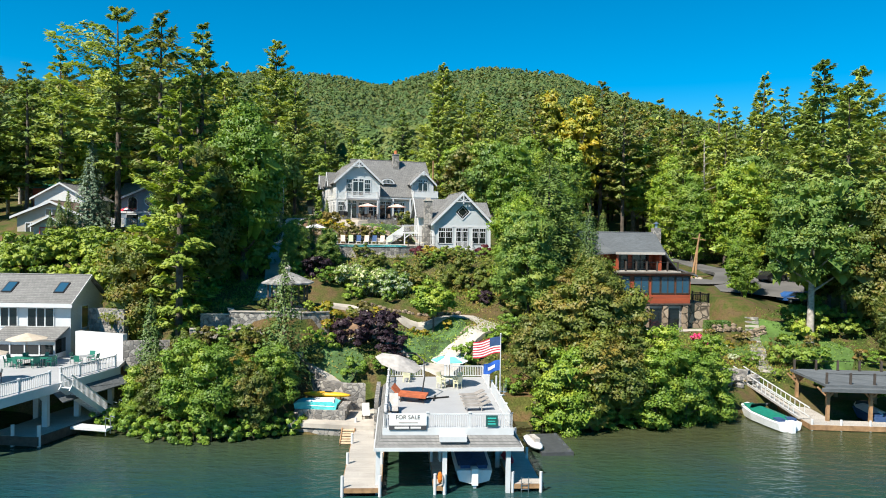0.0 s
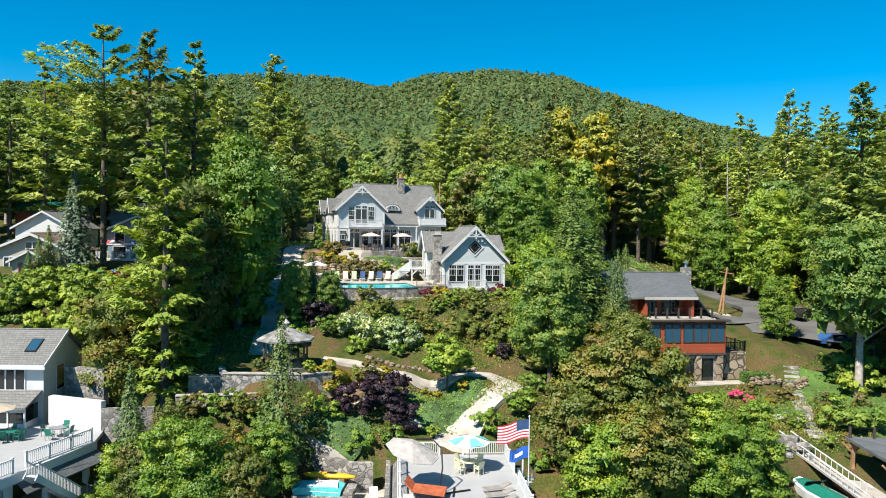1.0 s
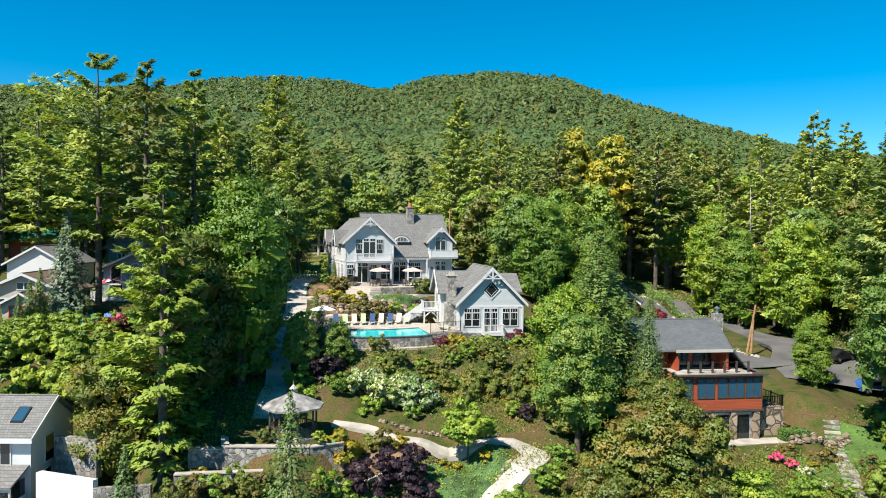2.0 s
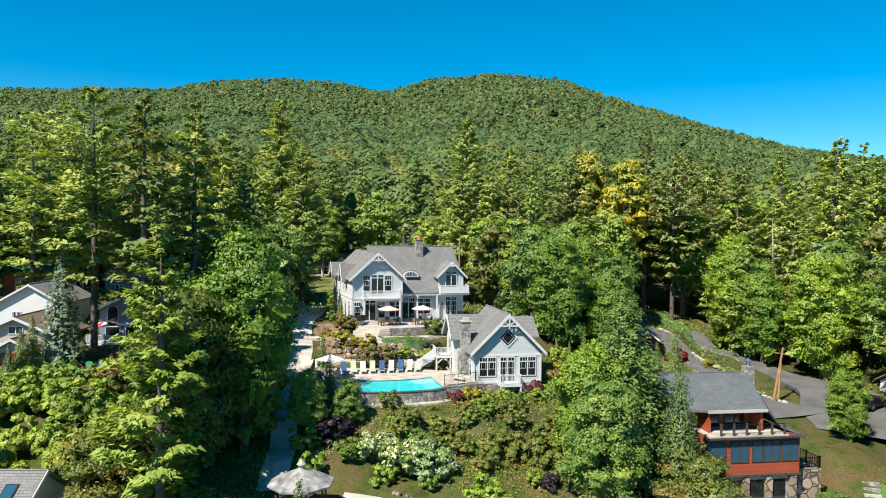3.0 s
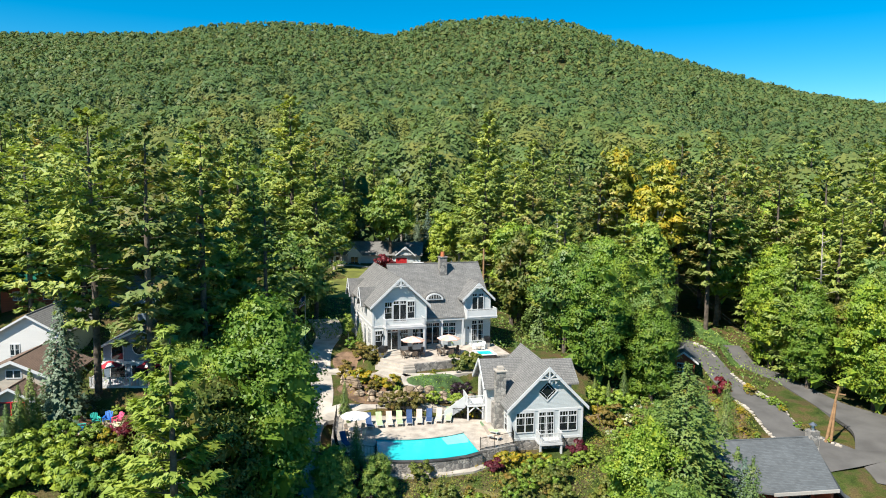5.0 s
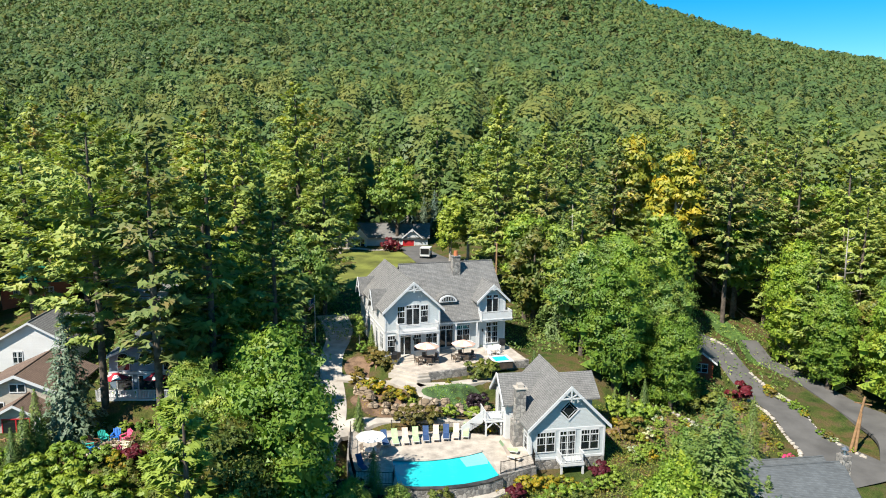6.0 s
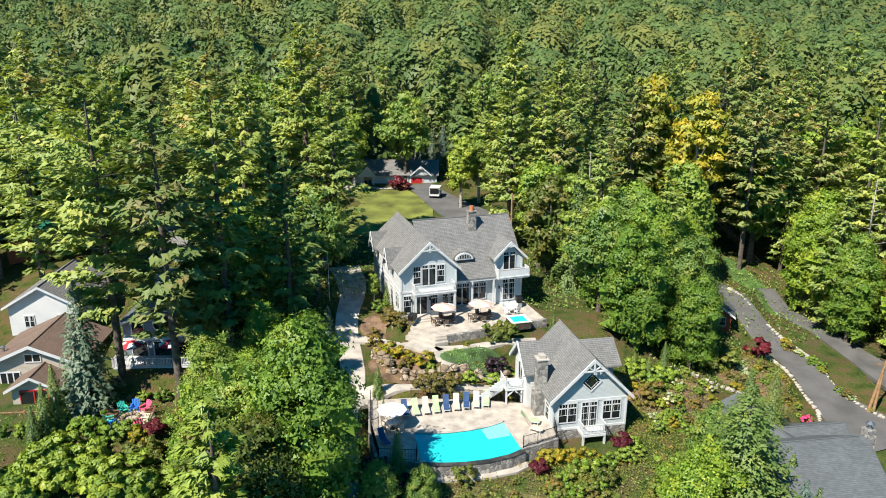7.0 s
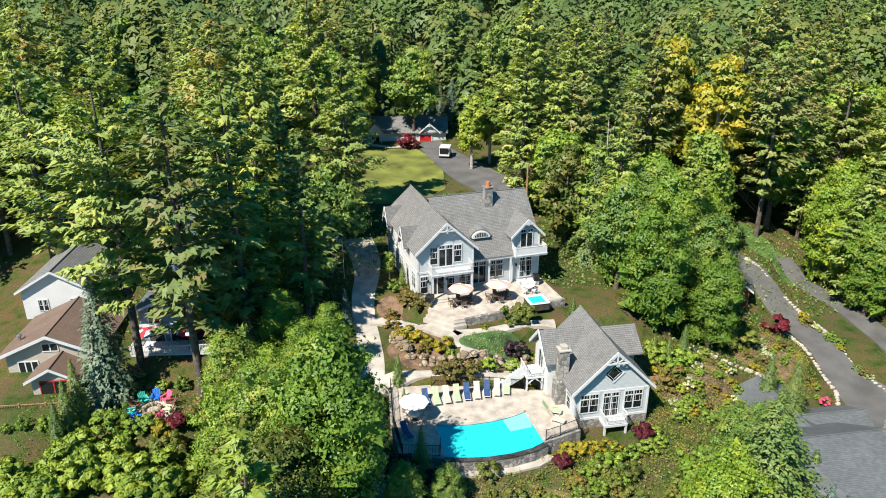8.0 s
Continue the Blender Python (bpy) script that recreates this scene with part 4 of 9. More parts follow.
def far_woods(name, lo, hi, count, cards, size, leaf, seed):
    """Woodland on the mountain, as one mesh of leaf clumps."""
    rng = np.random.default_rng(seed)
    y = lo + (hi - lo) * rng.random(count) ** 0.8
    x = rng.uniform(-1, 1, count) * (0.72 * y + 30)
    z = ground_height(x, y)
    keep = np.array([clear_of_all(a, b) for a, b in zip(x, y)])
    x, y, z = x[keep], y[keep], z[keep]
    n = len(x)
    H = size * rng.uniform(0.75, 1.35, n)
    R = H * rng.uniform(0.26, 0.42, n)
    pointed = rng.random(n) < 0.4
    k = np.repeat(np.arange(n), cards)
    d = sphere_dirs(n * cards, rng)
    d[:, 2] = np.abs(d[:, 2])
    u = rng.random(n * cards)
    zc = np.where(pointed[k], u * 0.95, 0.45 + 0.5 * d[:, 2])
    rr = np.where(pointed[k], (1 - u) * 0.95 + 0.06, np.sqrt(np.clip(1 - d[:, 2] ** 2, 0, 1)) * 1.05 + 0.1)
    a = rng.uniform(0, 6.283, n * cards)
    a = np.where(rng.random(len(a)) < 0.6, -np.abs(a - np.pi), a)
    rr = rr * rng.uniform(0.75, 1.08, len(k)) * R[k]
    p = np.column_stack([x[k] + rr * np.cos(a), y[k] + rr * np.sin(a), z[k] + H[k] * zc])
    nrm = np.column_stack([np.cos(a), np.sin(a), 0.4 + d[:, 2]]) + rng.normal(size=(len(k), 3)) * 0.35
    shade = np.column_stack([np.cos(a) * rr / R[k], np.sin(a) * rr / R[k], 0.25 + zc])
    v, f, sh = leaf_sprays(p, nrm, leaf * H[k] / size * rng.uniform(0.7, 1.3, len(k)), 0.8, rng, shade)
    ob = bulk(name, v, f, FAR_WOOD, None, sh)
    tagged(ob, "mixed green woodland covering the mountain slope", "woods", kind="stuff")


far_woods("hillside_woods", 190, 420, 640, 430, 20, 1.25, 61)
far_woods("mountain_woods", 400, 900, 4400, 66, 16.5, 2.5, 62)
far_woods("summit_woods", 880, 1790, 13000, 17, 12.6, 4.6, 63)


# ---- building parts ----
def window(parent, m, w, h, cols=2, rows=0, glass=GLASS, frame=WHITE, transom=0.0, name="window"):
    """A framed window set on a wall: m's origin is the middle of its sill, x along the wall, y into it."""
    f, b, bars = Mesh(), 0.09, []
    f.box(-w / 2 - b, -0.06, -b, w / 2 + b, 0.02, 0, m).box(-w / 2 - b, -0.06, h, w / 2 + b, 0.02, h + b * 1.3, m)
    f.box(-w / 2 - b, -0.06, 0, -w / 2, 0.02, h, m).box(w / 2, -0.06, 0, w / 2 + b, 0.02, h, m)
    for i in range(1, cols):
        x = -w / 2 + w * i / cols
        bars.append(("mullion", Mesh().box(x - 0.06, -0.05, 0, x + 0.06, 0.01, h, m)))
    if transom:
        z = h - transom
        bars.append(("transom", Mesh().box(-w / 2, -0.05, z - 0.05, w / 2, 0.01, z + 0.05, m)))
        n = max(2, int(w / 0.28))
        for i in range(1, n):
            x = -w / 2 + w * i / n
            bars.append(("glazing_bar", Mesh().box(x - 0.018, -0.035, z, x + 0.018, 0.01, h, m)))
    else:
        z = h
    for i in range(1, rows):
        zz = z * i / rows
        bars.append(("glazing_bar", Mesh().box(-w / 2, -0.035, zz - 0.02, w / 2, 0.01, zz + 0.02, m)))
    if rows > 1:
        for i in range(cols * 2):
            x = -w / 2 + w * (i + 0.5) / (cols * 2)
            bars.append(("glazing_bar", Mesh().box(x - 0.014, -0.03, z * 0.5 if name == "window" else 0, x + 0.014, 0.01, z, m)))
    ob = part(name, f, frame, parent)
    for bar_name, bar in bars:
        part(bar_name, bar, frame, ob)
    part("pane", Mesh().box(-w / 2, -0.015, 0, w / 2, 0.015, h, m), glass, ob, "dark reflecting glass")
    return ob


def railing(parent, p, q, h=0.95, mat=WHITE, gap=0.14, name="railing", posts=True, thick=0.022):
    """A balustrade from p to q: its rails, posts and balusters."""
    p, q = Vector(p), Vector(q)
    up = Vector((0, 0, 1))
    r = Mesh().beam(p + up * h, q + up * h, 0.09, 0.07).beam(p + up * 0.12, q + up * 0.12, 0.06, 0.05)
    ob = part(name, r, mat, parent)
    n = max(1, int((q - p).length / gap))
    stick = Mesh().box(-thick, -thick, 0.12, thick, thick, h).data("baluster", mat, False)
    for i in range(1, n):
        ob2 = new("baluster", stick)
        ob2.parent = ob
        ob2.location = p.lerp(q, i / n)
    if posts:
        k = max(1, round((q - p).length / 2.4))
        for i in range(k + 1):
            c = p.lerp(q, i / k)
            part("post", Mesh().box(c.x - 0.07, c.y - 0.07, c.z, c.x + 0.07, c.y + 0.07, c.z + h + 0.1).box(c.x - 0.1, c.y - 0.1, c.z + h + 0.08, c.x + 0.1, c.y + 0.1, c.z + h + 0.13), mat, ob)
    return ob


def roof_along_y(parent, x0, x1, y0, y1, ze, zr, mat, thick=0.16, ridge_x=None, name="roof"):
    """Two slopes that fall to x0 and x1 from a ridge that runs in y."""
    xm = (x0 + x1) / 2 if ridge_x is None else ridge_x
    ob = part(name, Mesh().slab((x0, y0, ze), (xm, y0, zr), (xm, y1, zr), (x0, y1, ze), thick).slab((xm, y0, zr), (x1, y0, ze), (x1, y1, ze), (xm, y1, zr), thick), mat, parent)
    part("ridge_cap", Mesh().tube((xm, y0, zr), (xm, y1, zr), 0.09, n=6), mat, ob)
    return ob


def roof_along_x(parent, x0, x1, y0, y1, ze, zr, mat, thick=0.16, ridge_y=None, name="roof"):
    ym = (y0 + y1) / 2 if ridge_y is None else ridge_y
    ob = part(name, Mesh().slab((x0, y0, ze), (x1, y0, ze), (x1, ym, zr), (x0, ym, zr), thick).slab((x0, ym, zr), (x1, ym, zr), (x1, y1, ze), (x0, y1, ze), thick), mat, parent)
    part("ridge_cap", Mesh().tube((x0, ym, zr), (x1, ym, zr), 0.09, n=6), mat, ob)
    return ob


def rake(parent, x0, xm, x1, y, ze, zr, deep=0.34, truss=True):
    """White bargeboards of a gable, with a king-post truss in its peak."""
    b = Mesh()
    for xe in (x0, x1):
        b.add([(xe, y, ze + 0.02), (xm, y, zr + 0.02), (xm, y, zr - deep), (xe, y, ze - deep), (xe, y + 0.1, ze + 0.02), (xm, y + 0.1, zr + 0.02), (xm, y + 0.1, zr - deep), (xe, y + 0.1, ze - deep)],
              [(0, 1, 2, 3), (7, 6, 5, 4), (0, 4, 5, 1), (3, 2, 6, 7), (0, 3, 7, 4), (1, 5, 6, 2)])
    ob = part("bargeboard", b, WHITE, parent)
    if truss:
        t, s = Mesh(), (zr - ze) * 0.3
        half = (x1 - x0) * 0.15
        t.beam((xm, y + 0.04, zr - 0.2), (xm, y + 0.04, zr - s * 1.25), 0.12, 0.14)
        t.beam((xm - half, y + 0.04, zr - s), (xm + half, y + 0.04, zr - s), 0.12, 0.13)
        for d in (-1, 1):
            t.beam((xm, y + 0.04, zr - s * 0.95), (xm + d * half * 0.55, y + 0.04, zr - s * 0.6), 0.08, 0.1)
            t.beam((xm + d * half * 0.9, y + 0.04, zr - s), (xm + d * half * 1.25, y + 0.2, zr - s * 1.5), 0.08, 0.1)
        part("gable_truss", t, WHITE, ob)
    return ob


def gable_wall(mesh, x0, x1, xm, y0, y1, z0, ze, zr):
    mesh.profile([(x0, z0), (x1, z0), (x1, ze), (xm, zr), (x0, ze)], y0, y1)


# ---- main house ----
def main_house():
    h = thing("main_house", pose(-16.8, 111.2, 17.8, 0, 0, 18) @ Matrix.Diagonal((1.02, 1, 1, 1)), "grey clapboard house with white trim, gables and grey shingle roofs", "house")
    w = Mesh()
    gable_wall(w, 0.0, 6.8, 3.4, 0, 15, -0.6, 6.0, 9.2)
    part("west_wing_wall", w, SIDING, h)
    # thin whiter panel over the grey west wall: its sunlight is in the colour
    part("west_side_wall", Mesh().box(-0.03, 0.05, -0.6, 0.0, 14.9, 5.9), SIDING_WHITE_AND_SUNLIT, h, "grey clapboard drawn whiter, with the sun put into its colour")
    part("wall", Mesh().profile([(6.85, -0.6), (15.9, -0.6), (15.9, 4.0), (6.85, 4.0)], 1.7, 13).add(
        [(15.85, 1.7, 4.0), (15.85, 13, 4.0), (15.85, 7.2, 9.9), (15.6, 1.7, 4.0), (15.6, 13, 4.0), (15.6, 7.2, 9.9)], [(0, 1, 2), (5, 4, 3), (0, 2, 5, 3), (1, 4, 5, 2), (0, 3, 4, 1)]), SIDING, h)
    w = Mesh()
    gable_wall(w, 12.45, 15.95, 14.2, 1.4, 6.0, -0.6, 6.2, 7.9)
    part("east_wing_wall", w, SIDING, h)
    roof_along_x(h, 3.4, 16.3, 0.7, 13.7, 3.95, 10.3, SHINGLE, ridge_y=7.2)
    roof_along_y(h, -0.45, 7.25, -0.55, 15.4, 5.9, 9.55, SHINGLE)
    roof_along_y(h, 11.95, 16.45, 0.9, 6.6, 6.1, 8.3, SHINGLE)
    rake(h, -0.45, 3.4, 7.25, -0.62, 5.95, 9.55)
    rake(h, 11.95, 14.2, 16.45, 0.83, 6.12, 8.3)
    # small cross gables over the west wall
    for y in (3.4, 11.6):
        g = Mesh().add([(-0.5, y, 5.6), (-0.5, y + 2.2, 5.6), (-0.5, y + 1.1, 7.5), (2.0, y, 5.6), (2.0, y + 2.2, 5.6), (2.0, y + 1.1, 7.5)], [(0, 2, 1), (3, 4, 5), (0, 3, 5, 2), (1, 2, 5, 4), (0, 1, 4, 3)])
        # the dormers take the same whiter copy, with the sun in the colour
        dormer = part("dormer", g, SIDING_WHITE_AND_SUNLIT, h)
        part("dormer_roof", Mesh().slab((-0.85, y - 0.25, 5.45), (-0.85, y + 1.1, 7.75), (2.3, y + 1.1, 7.75), (2.0, y - 0.25, 5.45), 0.12).slab((-0.85, y + 1.1, 7.75), (-0.85, y + 2.45, 5.45), (2.0, y + 2.45, 5.45), (2.3, y + 1.1, 7.75), 0.12), SHINGLE, dormer)
        part("bargeboard", Mesh().beam((-0.88, y - 0.3, 5.35), (-0.88, y + 1.1, 7.7), 0.08, 0.26).beam((-0.88, y + 2.5, 5.35), (-0.88, y + 1.1, 7.7), 0.08, 0.26).beam((-0.88, y + 0.4, 6.4), (-0.88, y + 1.8, 6.4), 0.08, 0.12), WHITE, dormer)
    west = Matrix.Rotation(radians(-90), 4, "Z")
    for y, z, ww, hh in ((1.6, 0.9, 1.4, 1.9), (4.4, 0.9, 1.0, 1.9), (7.4, 0.9, 1.4, 1.9), (10.6, 0.9, 1.4, 1.9), (13.4, 0.9, 1.4, 1.9), (4.5, 4.2, 0.9, 1.5), (8.6, 4.0, 0.9, 1.3), (12.7, 4.2, 0.9, 1.5)):
        window(h, Matrix.Translation((-0.04, y, z)) @ west, ww, hh, 2, 2, transom=0.4 if z < 2 else 0)
    part("water_table", Mesh().box(-0.06, -0.06, 3.2, 6.86, 0.0, 3.45).box(-0.08, -0.02, 3.2, -0.03, 15, 3.45), WHITE, h)
    for x, y, z in ((-0.06, -0.06, 6.0), (6.66, -0.06, 6.0), (12.4, 1.34, 6.2), (15.8, 1.34, 6.2)):
        part("corner_board", Mesh().box(x, y, -0.3, x + 0.2, y + 0.06, z), WHITE, h)
    at = lambda x, y, z: Matrix.Translation((x, y, z))
    # first floor
    window(h, at(0.75, -0.02, 0.7), 0.85, 2.1, 1, 2, transom=0.5)
    door = window(h, at(2.35, -0.02, 0.35), 1.6, 2.7, 2, 0, transom=0.45, name="french_door")
    window(h, at(4.0, -0.02, 0.7), 0.85, 2.1, 1, 2, transom=0.5)
    window(h, at(5.9, -0.02, 0.8), 1.6, 2.0, 2, 2, transom=0.5)
    window(h, at(8.15, 1.66, 0.35), 1.75, 2.75, 2, 0, transom=0.5, name="french_door")
    window(h, at(10.35, 1.66, 0.9), 1.8, 2.1, 2, 2, transom=0.5)
    window(h, at(14.2, 1.36, 0.5), 1.5, 2.7, 2, 3, transom=0.5, name="french_door")
    # upper floor
    window(h, at(3.4, -0.02, 3.95), 1.6, 2.55, 2, 0, transom=0.4, name="french_door")
    window(h, at(1.95, -0.02, 4.3), 0.85, 2.1, 1, 2, transom=0.6)
    window(h, at(4.85, -0.02, 4.3), 0.85, 2.1, 1, 2, transom=0.6)
    window(h, at(14.2, 1.36, 4.45), 1.5, 2.35, 2, 0, transom=0.4, name="french_door")
    # balconies
    for x0, x1, y0, y1, z in ((1.3, 6.3, -1.5, 0, 3.5), (12.3, 16.4, 0.0, 1.4, 4.0)):
        b = part("balcony", Mesh().box(x0, y0, z - 0.3, x1, y1, z).box(x0 - 0.06, y0 - 0.06, z - 0.12, x1 + 0.06, y0, z), WHITE, h)
        for p, q in (((x0, y0 + 0.05, z), (x1, y0 + 0.05, z)), ((x0 + 0.05, y0, z), (x0 + 0.05, y1, z)), ((x1 - 0.05, y0, z), (x1 - 0.05, y1, z))):
            r = Mesh().beam(Vector(p) + Vector((0, 0, 0.95)), Vector(q) + Vector((0, 0, 0.95)), 0.1, 0.08)
            n = int((Vector(q) - Vector(p)).length / 0.13)
            for i in range(n + 1):
                c = Vector(p).lerp(Vector(q), i / n)
                r.box(c.x - 0.02, c.y - 0.02, z, c.x + 0.02, c.y + 0.02, z + 0.95)
            if x0 > 10:
                r.beam(Vector(p) + Vector((0, 0, 0.4)), Vector(q) + Vector((0, 0, 0.4)), 0.05, 0.8)
            part("railing", r, WHITE, b)
    for x in (1.4, 6.2):
        part("porch_column", Mesh().box(x - 0.11, -1.45, 0.0, x + 0.11, -1.23, 3.2).box(x - 0.16, -1.5, 0.0, x + 0.16, -1.18, 0.25), WHITE, h)
    part("porch_beam", Mesh().box(6.9, 0.75, 3.55, 12.4, 0.95, 3.85), WHITE, h)
    for x in (6.95, 9.2, 12.0):
        part("porch_column", Mesh().box(x - 0.1, 0.76, 0.0, x + 0.1, 0.94, 3.6), WHITE, h)
    # eyebrow dormer
    e = Mesh()
    arc = [(8.6 + 1.15 * math.cos(math.pi * i / 12), 6.05 + 0.85 * math.sin(math.pi * i / 12)) for i in range(13)]
    e.profile(arc, 2.15, 4.3)
    brow = part("eyebrow_dormer", e, WHITE, h)
    part("pane", Mesh().profile([(8.6 + 0.85 * math.cos(math.pi * i / 12), 6.22 + 0.52 * math.sin(math.pi * i / 12)) for i in range(13)], 2.12, 2.2), GLASS, brow)
    bars = Mesh()
    for i in range(-3, 4):
        bars.box(8.58 + i * 0.22, 2.09, 6.2, 8.62 + i * 0.22, 2.13, 6.2 + 0.5 * math.sqrt(1 - (i * 0.22 / 0.9) ** 2))
    part("muntin", bars, WHITE, brow)
    part("dormer_roof", Mesh().profile([(8.6 + 1.35 * math.cos(math.pi * i / 12), 6.08 + 1.0 * math.sin(math.pi * i / 12)) for i in range(13)] + [(8.6 - 1.15 * math.cos(math.pi * i / 12), 6.05 + 0.85 * math.sin(math.pi * i / 12)) for i in range(13)], 2.45, 4.6), SHINGLE, brow)
    ch = part("chimney", Mesh().box(10.3, 5.6, 7.6, 11.3, 6.5, 11.2).box(10.22, 5.52, 11.2, 11.38, 6.58, 11.34), STONE, h, "fieldstone chimney")
    part("chimney_pot", Mesh().tube((10.8, 6.05, 11.34), (10.8, 6.05, 11.95), 0.3, 0.26, 10), TERRACOTTA, ch, "orange terracotta flue")
    part("door_step", Mesh().box(1.2, -1.9, -0.3, 3.6, -0.08, 0.16).box(1.4, -1.5, 0.16, 3.4, -0.08, 0.32), CONCRETE, h)
    part("door_step", Mesh().box(7.1, 0.2, -0.3, 9.3, 1.6, 0.16).box(7.3, 0.6, 0.16, 9.1, 1.6, 0.32), CONCRETE, h)
    part("door_step", Mesh().box(13.0, -0.2, -0.3, 15.5, 1.3, 0.2), WHITE, h)
    for x, y in ((1.2, -0.1), (3.5, -0.1), (5.45, -0.1), (7.1, 1.6), (12.9, 1.3)):
        part("wall_lamp", Mesh().box(x - 0.07, y - 0.16, 2.1, x + 0.07, y + 0.05, 2.45), BLACK, h)
    part("flue_pipe", Mesh().tube((12.6, 7.6, 9.4), (12.6, 7.6, 10.5), 0.07), METAL, h)


main_house()


# ---- carriage house by the pool ----
def carriage_house():
    h = thing("carriage_house", pose(-1.2, 92.2, 14.0, 0, 0, 11), "small grey gabled guest house with a diamond window and stone base", "house")
    part("stone_base", Mesh().box(-0.03, -0.03, -2.2, 7.63, 9.03, -0.05), STONE, h, "fieldstone foundation")
    w = Mesh()
    gable_wall(w, 0, 7.6, 3.8, 0, 9, -0.05, 3.3, 7.1)
    part("wall", w, SIDING, h)
    g = Mesh().add([(-1.3, 4.2, -0.5), (-1.3, 8.2, -0.5), (-1.3, 8.2, 4.4), (-1.3, 6.2, 6.3), (-1.3, 4.2, 4.4), (1.5, 4.2, -0.5), (1.5, 8.2, -0.5), (1.5, 8.2, 4.4), (1.5, 6.2, 6.3), (1.5, 4.2, 4.4)],
                   [(0, 4, 3, 2, 1), (0, 5, 9, 4), (4, 9, 8, 3), (3, 8, 7, 2), (2, 7, 6, 1)])
    # west wing paler than the east one: the sun is put into its colour
    part("side_wing", g, SIDING_WHITE_AND_SUNLIT, h)
    part("side_wing", Mesh().box(6.5, 4.8, -0.05, 8.2, 8.0, 4.3), SIDING, h)
    roof_along_y(h, -0.45, 8.05, -0.5, 9.4, 3.2, 7.45, SHINGLE)
    part("side_roof", Mesh().slab((-1.75, 3.7, 4.2), (3.4, 3.7, 4.2), (3.4, 6.2, 6.75), (-1.75, 6.2, 6.75), 0.14).slab((-1.75, 6.2, 6.75), (3.4, 6.2, 6.75), (3.4, 8.7, 4.2), (-1.75, 8.7, 4.2), 0.14), SHINGLE, h)
    part("side_roof", Mesh().slab((4.2, 3.9, 4.3), (8.7, 3.9, 4.3), (8.7, 6.4, 6.4), (4.2, 6.4, 6.4), 0.14).slab((4.2, 6.4, 6.4), (8.7, 6.4, 6.4), (8.7, 8.9, 4.3), (4.2, 8.9, 4.3), 0.14), SHINGLE, h)
    rake(h, -0.45, 3.8, 8.05, -0.58, 3.25, 7.45, 0.36)
    b = Mesh().beam((-1.8, 3.6, 4.15), (-1.8, 6.2, 6.7), 0.1, 0.3).beam((-1.8, 8.8, 4.15), (-1.8, 6.2, 6.7), 0.1, 0.3)
    part("bargeboard", b, WHITE, h)
    part("frieze", Mesh().box(0.0, -0.05, 2.85, 7.6, 0.0, 3.05).box(-0.03, -0.06, -0.1, 0.16, 0, 3.3).box(7.44, -0.06, -0.1, 7.63, 0, 3.3).box(0, -0.05, -0.08, 7.6, 0, 0.14), WHITE, h)
    at = lambda x, y, z: Matrix.Translation((x, y, z))
    for x in (1.55, 6.05):
        window(h, at(x, -0.02, 0.75), 1.75, 1.95, 2, 2, transom=0.45)
    window(h, at(3.75, -0.02, 0.1), 1.5, 2.6, 2, 3, transom=0.4, name="french_door")
    # diamond window
    d = [(3.8, 3.75), (4.9, 4.85), (3.8, 5.95), (2.7, 4.85)]
    i = [(3.8, 3.92), (4.73, 4.85), (3.8, 5.78), (2.87, 4.85)]
    f = Mesh()
    for k in range(4):
        a, c, e, g2 = d[k], d[(k + 1) % 4], i[(k + 1) % 4], i[k]
        f.profile([a, c, e, g2], -0.08, 0.0)
    for p, q in (((3.8, 3.92), (3.8, 4.2)), ((4.73, 4.85), (4.45, 4.85)), ((3.8, 5.78), (3.8, 5.5)), ((2.87, 4.85), (3.15, 4.85))):
        f.beam((p[0], -0.05, p[1]), (q[0], -0.05, q[1]), 0.03, 0.03)
    dia = [(3.8, 4.2), (4.45, 4.85), (3.8, 5.5), (3.15, 4.85)]
    for k in range(4):
        p, q = dia[k], dia[(k + 1) % 4]
        f.beam((p[0], -0.05, p[1]), (q[0], -0.05, q[1]), 0.03, 0.03)
    win = part("diamond_window", f, WHITE, h)
    part("pane", Mesh().profile(i, -0.03, 0.0), GLASS, win, "dark green reflecting glass")
    # front balcony on two posts
    b = part("balcony", Mesh().box(2.65, -1.5, -0.2, 5.0, -0.06, 0.05), WHITE, h)
    for x in (2.75, 4.9):
        part("post", Mesh().box(x - 0.09, -1.45, -1.9, x + 0.09, -1.27, 0), WHITE, b)
    railing(b, (2.7, -1.45, 0.05), (4.95, -1.45, 0.05), posts=False)
    for x in (2.7, 4.95):
        railing(b, (x, -1.45, 0.05), (x, -0.1, 0.05), posts=False)
    # stone chimney on the west wall
    c = Mesh().box(-1.0, 2.2, -1.6, 0.3, 3.5, 3.0).box(-0.8, 2.35, 3.0, 0.2, 3.35, 6.3)
    ch = part("chimney", c, STONE, h, "tall fieldstone chimney")
    part("chimney_cap", Mesh().box(-0.9, 2.25, 6.3, 0.3, 3.45, 6.42).box(-0.6, 2.5, 6.42, 0.0, 3.2, 6.75), CONCRETE, ch)
    west = Matrix.Rotation(radians(-90), 4, "Z")
    window(h, Matrix.Translation((-0.02, 1.3, 0.6)) @ west, 0.9, 1.7, 1, 2, transom=0.4)
    window(h, Matrix.Translation((-1.33, 6.2, 2.4)) @ west, 1.2, 2.0, 2, 0, name="french_door")
    # side stair and landing
    s = part("landing", Mesh().box(-3.2, 5.0, 1.9, -1.3, 7.4, 2.1), WHITE, h)
    railing(s, (-3.15, 5.05, 2.1), (-1.35, 5.05, 2.1), posts=False)
    railing(s, (-3.15, 5.05, 2.1), (-3.15, 7.35, 2.1), posts=False)
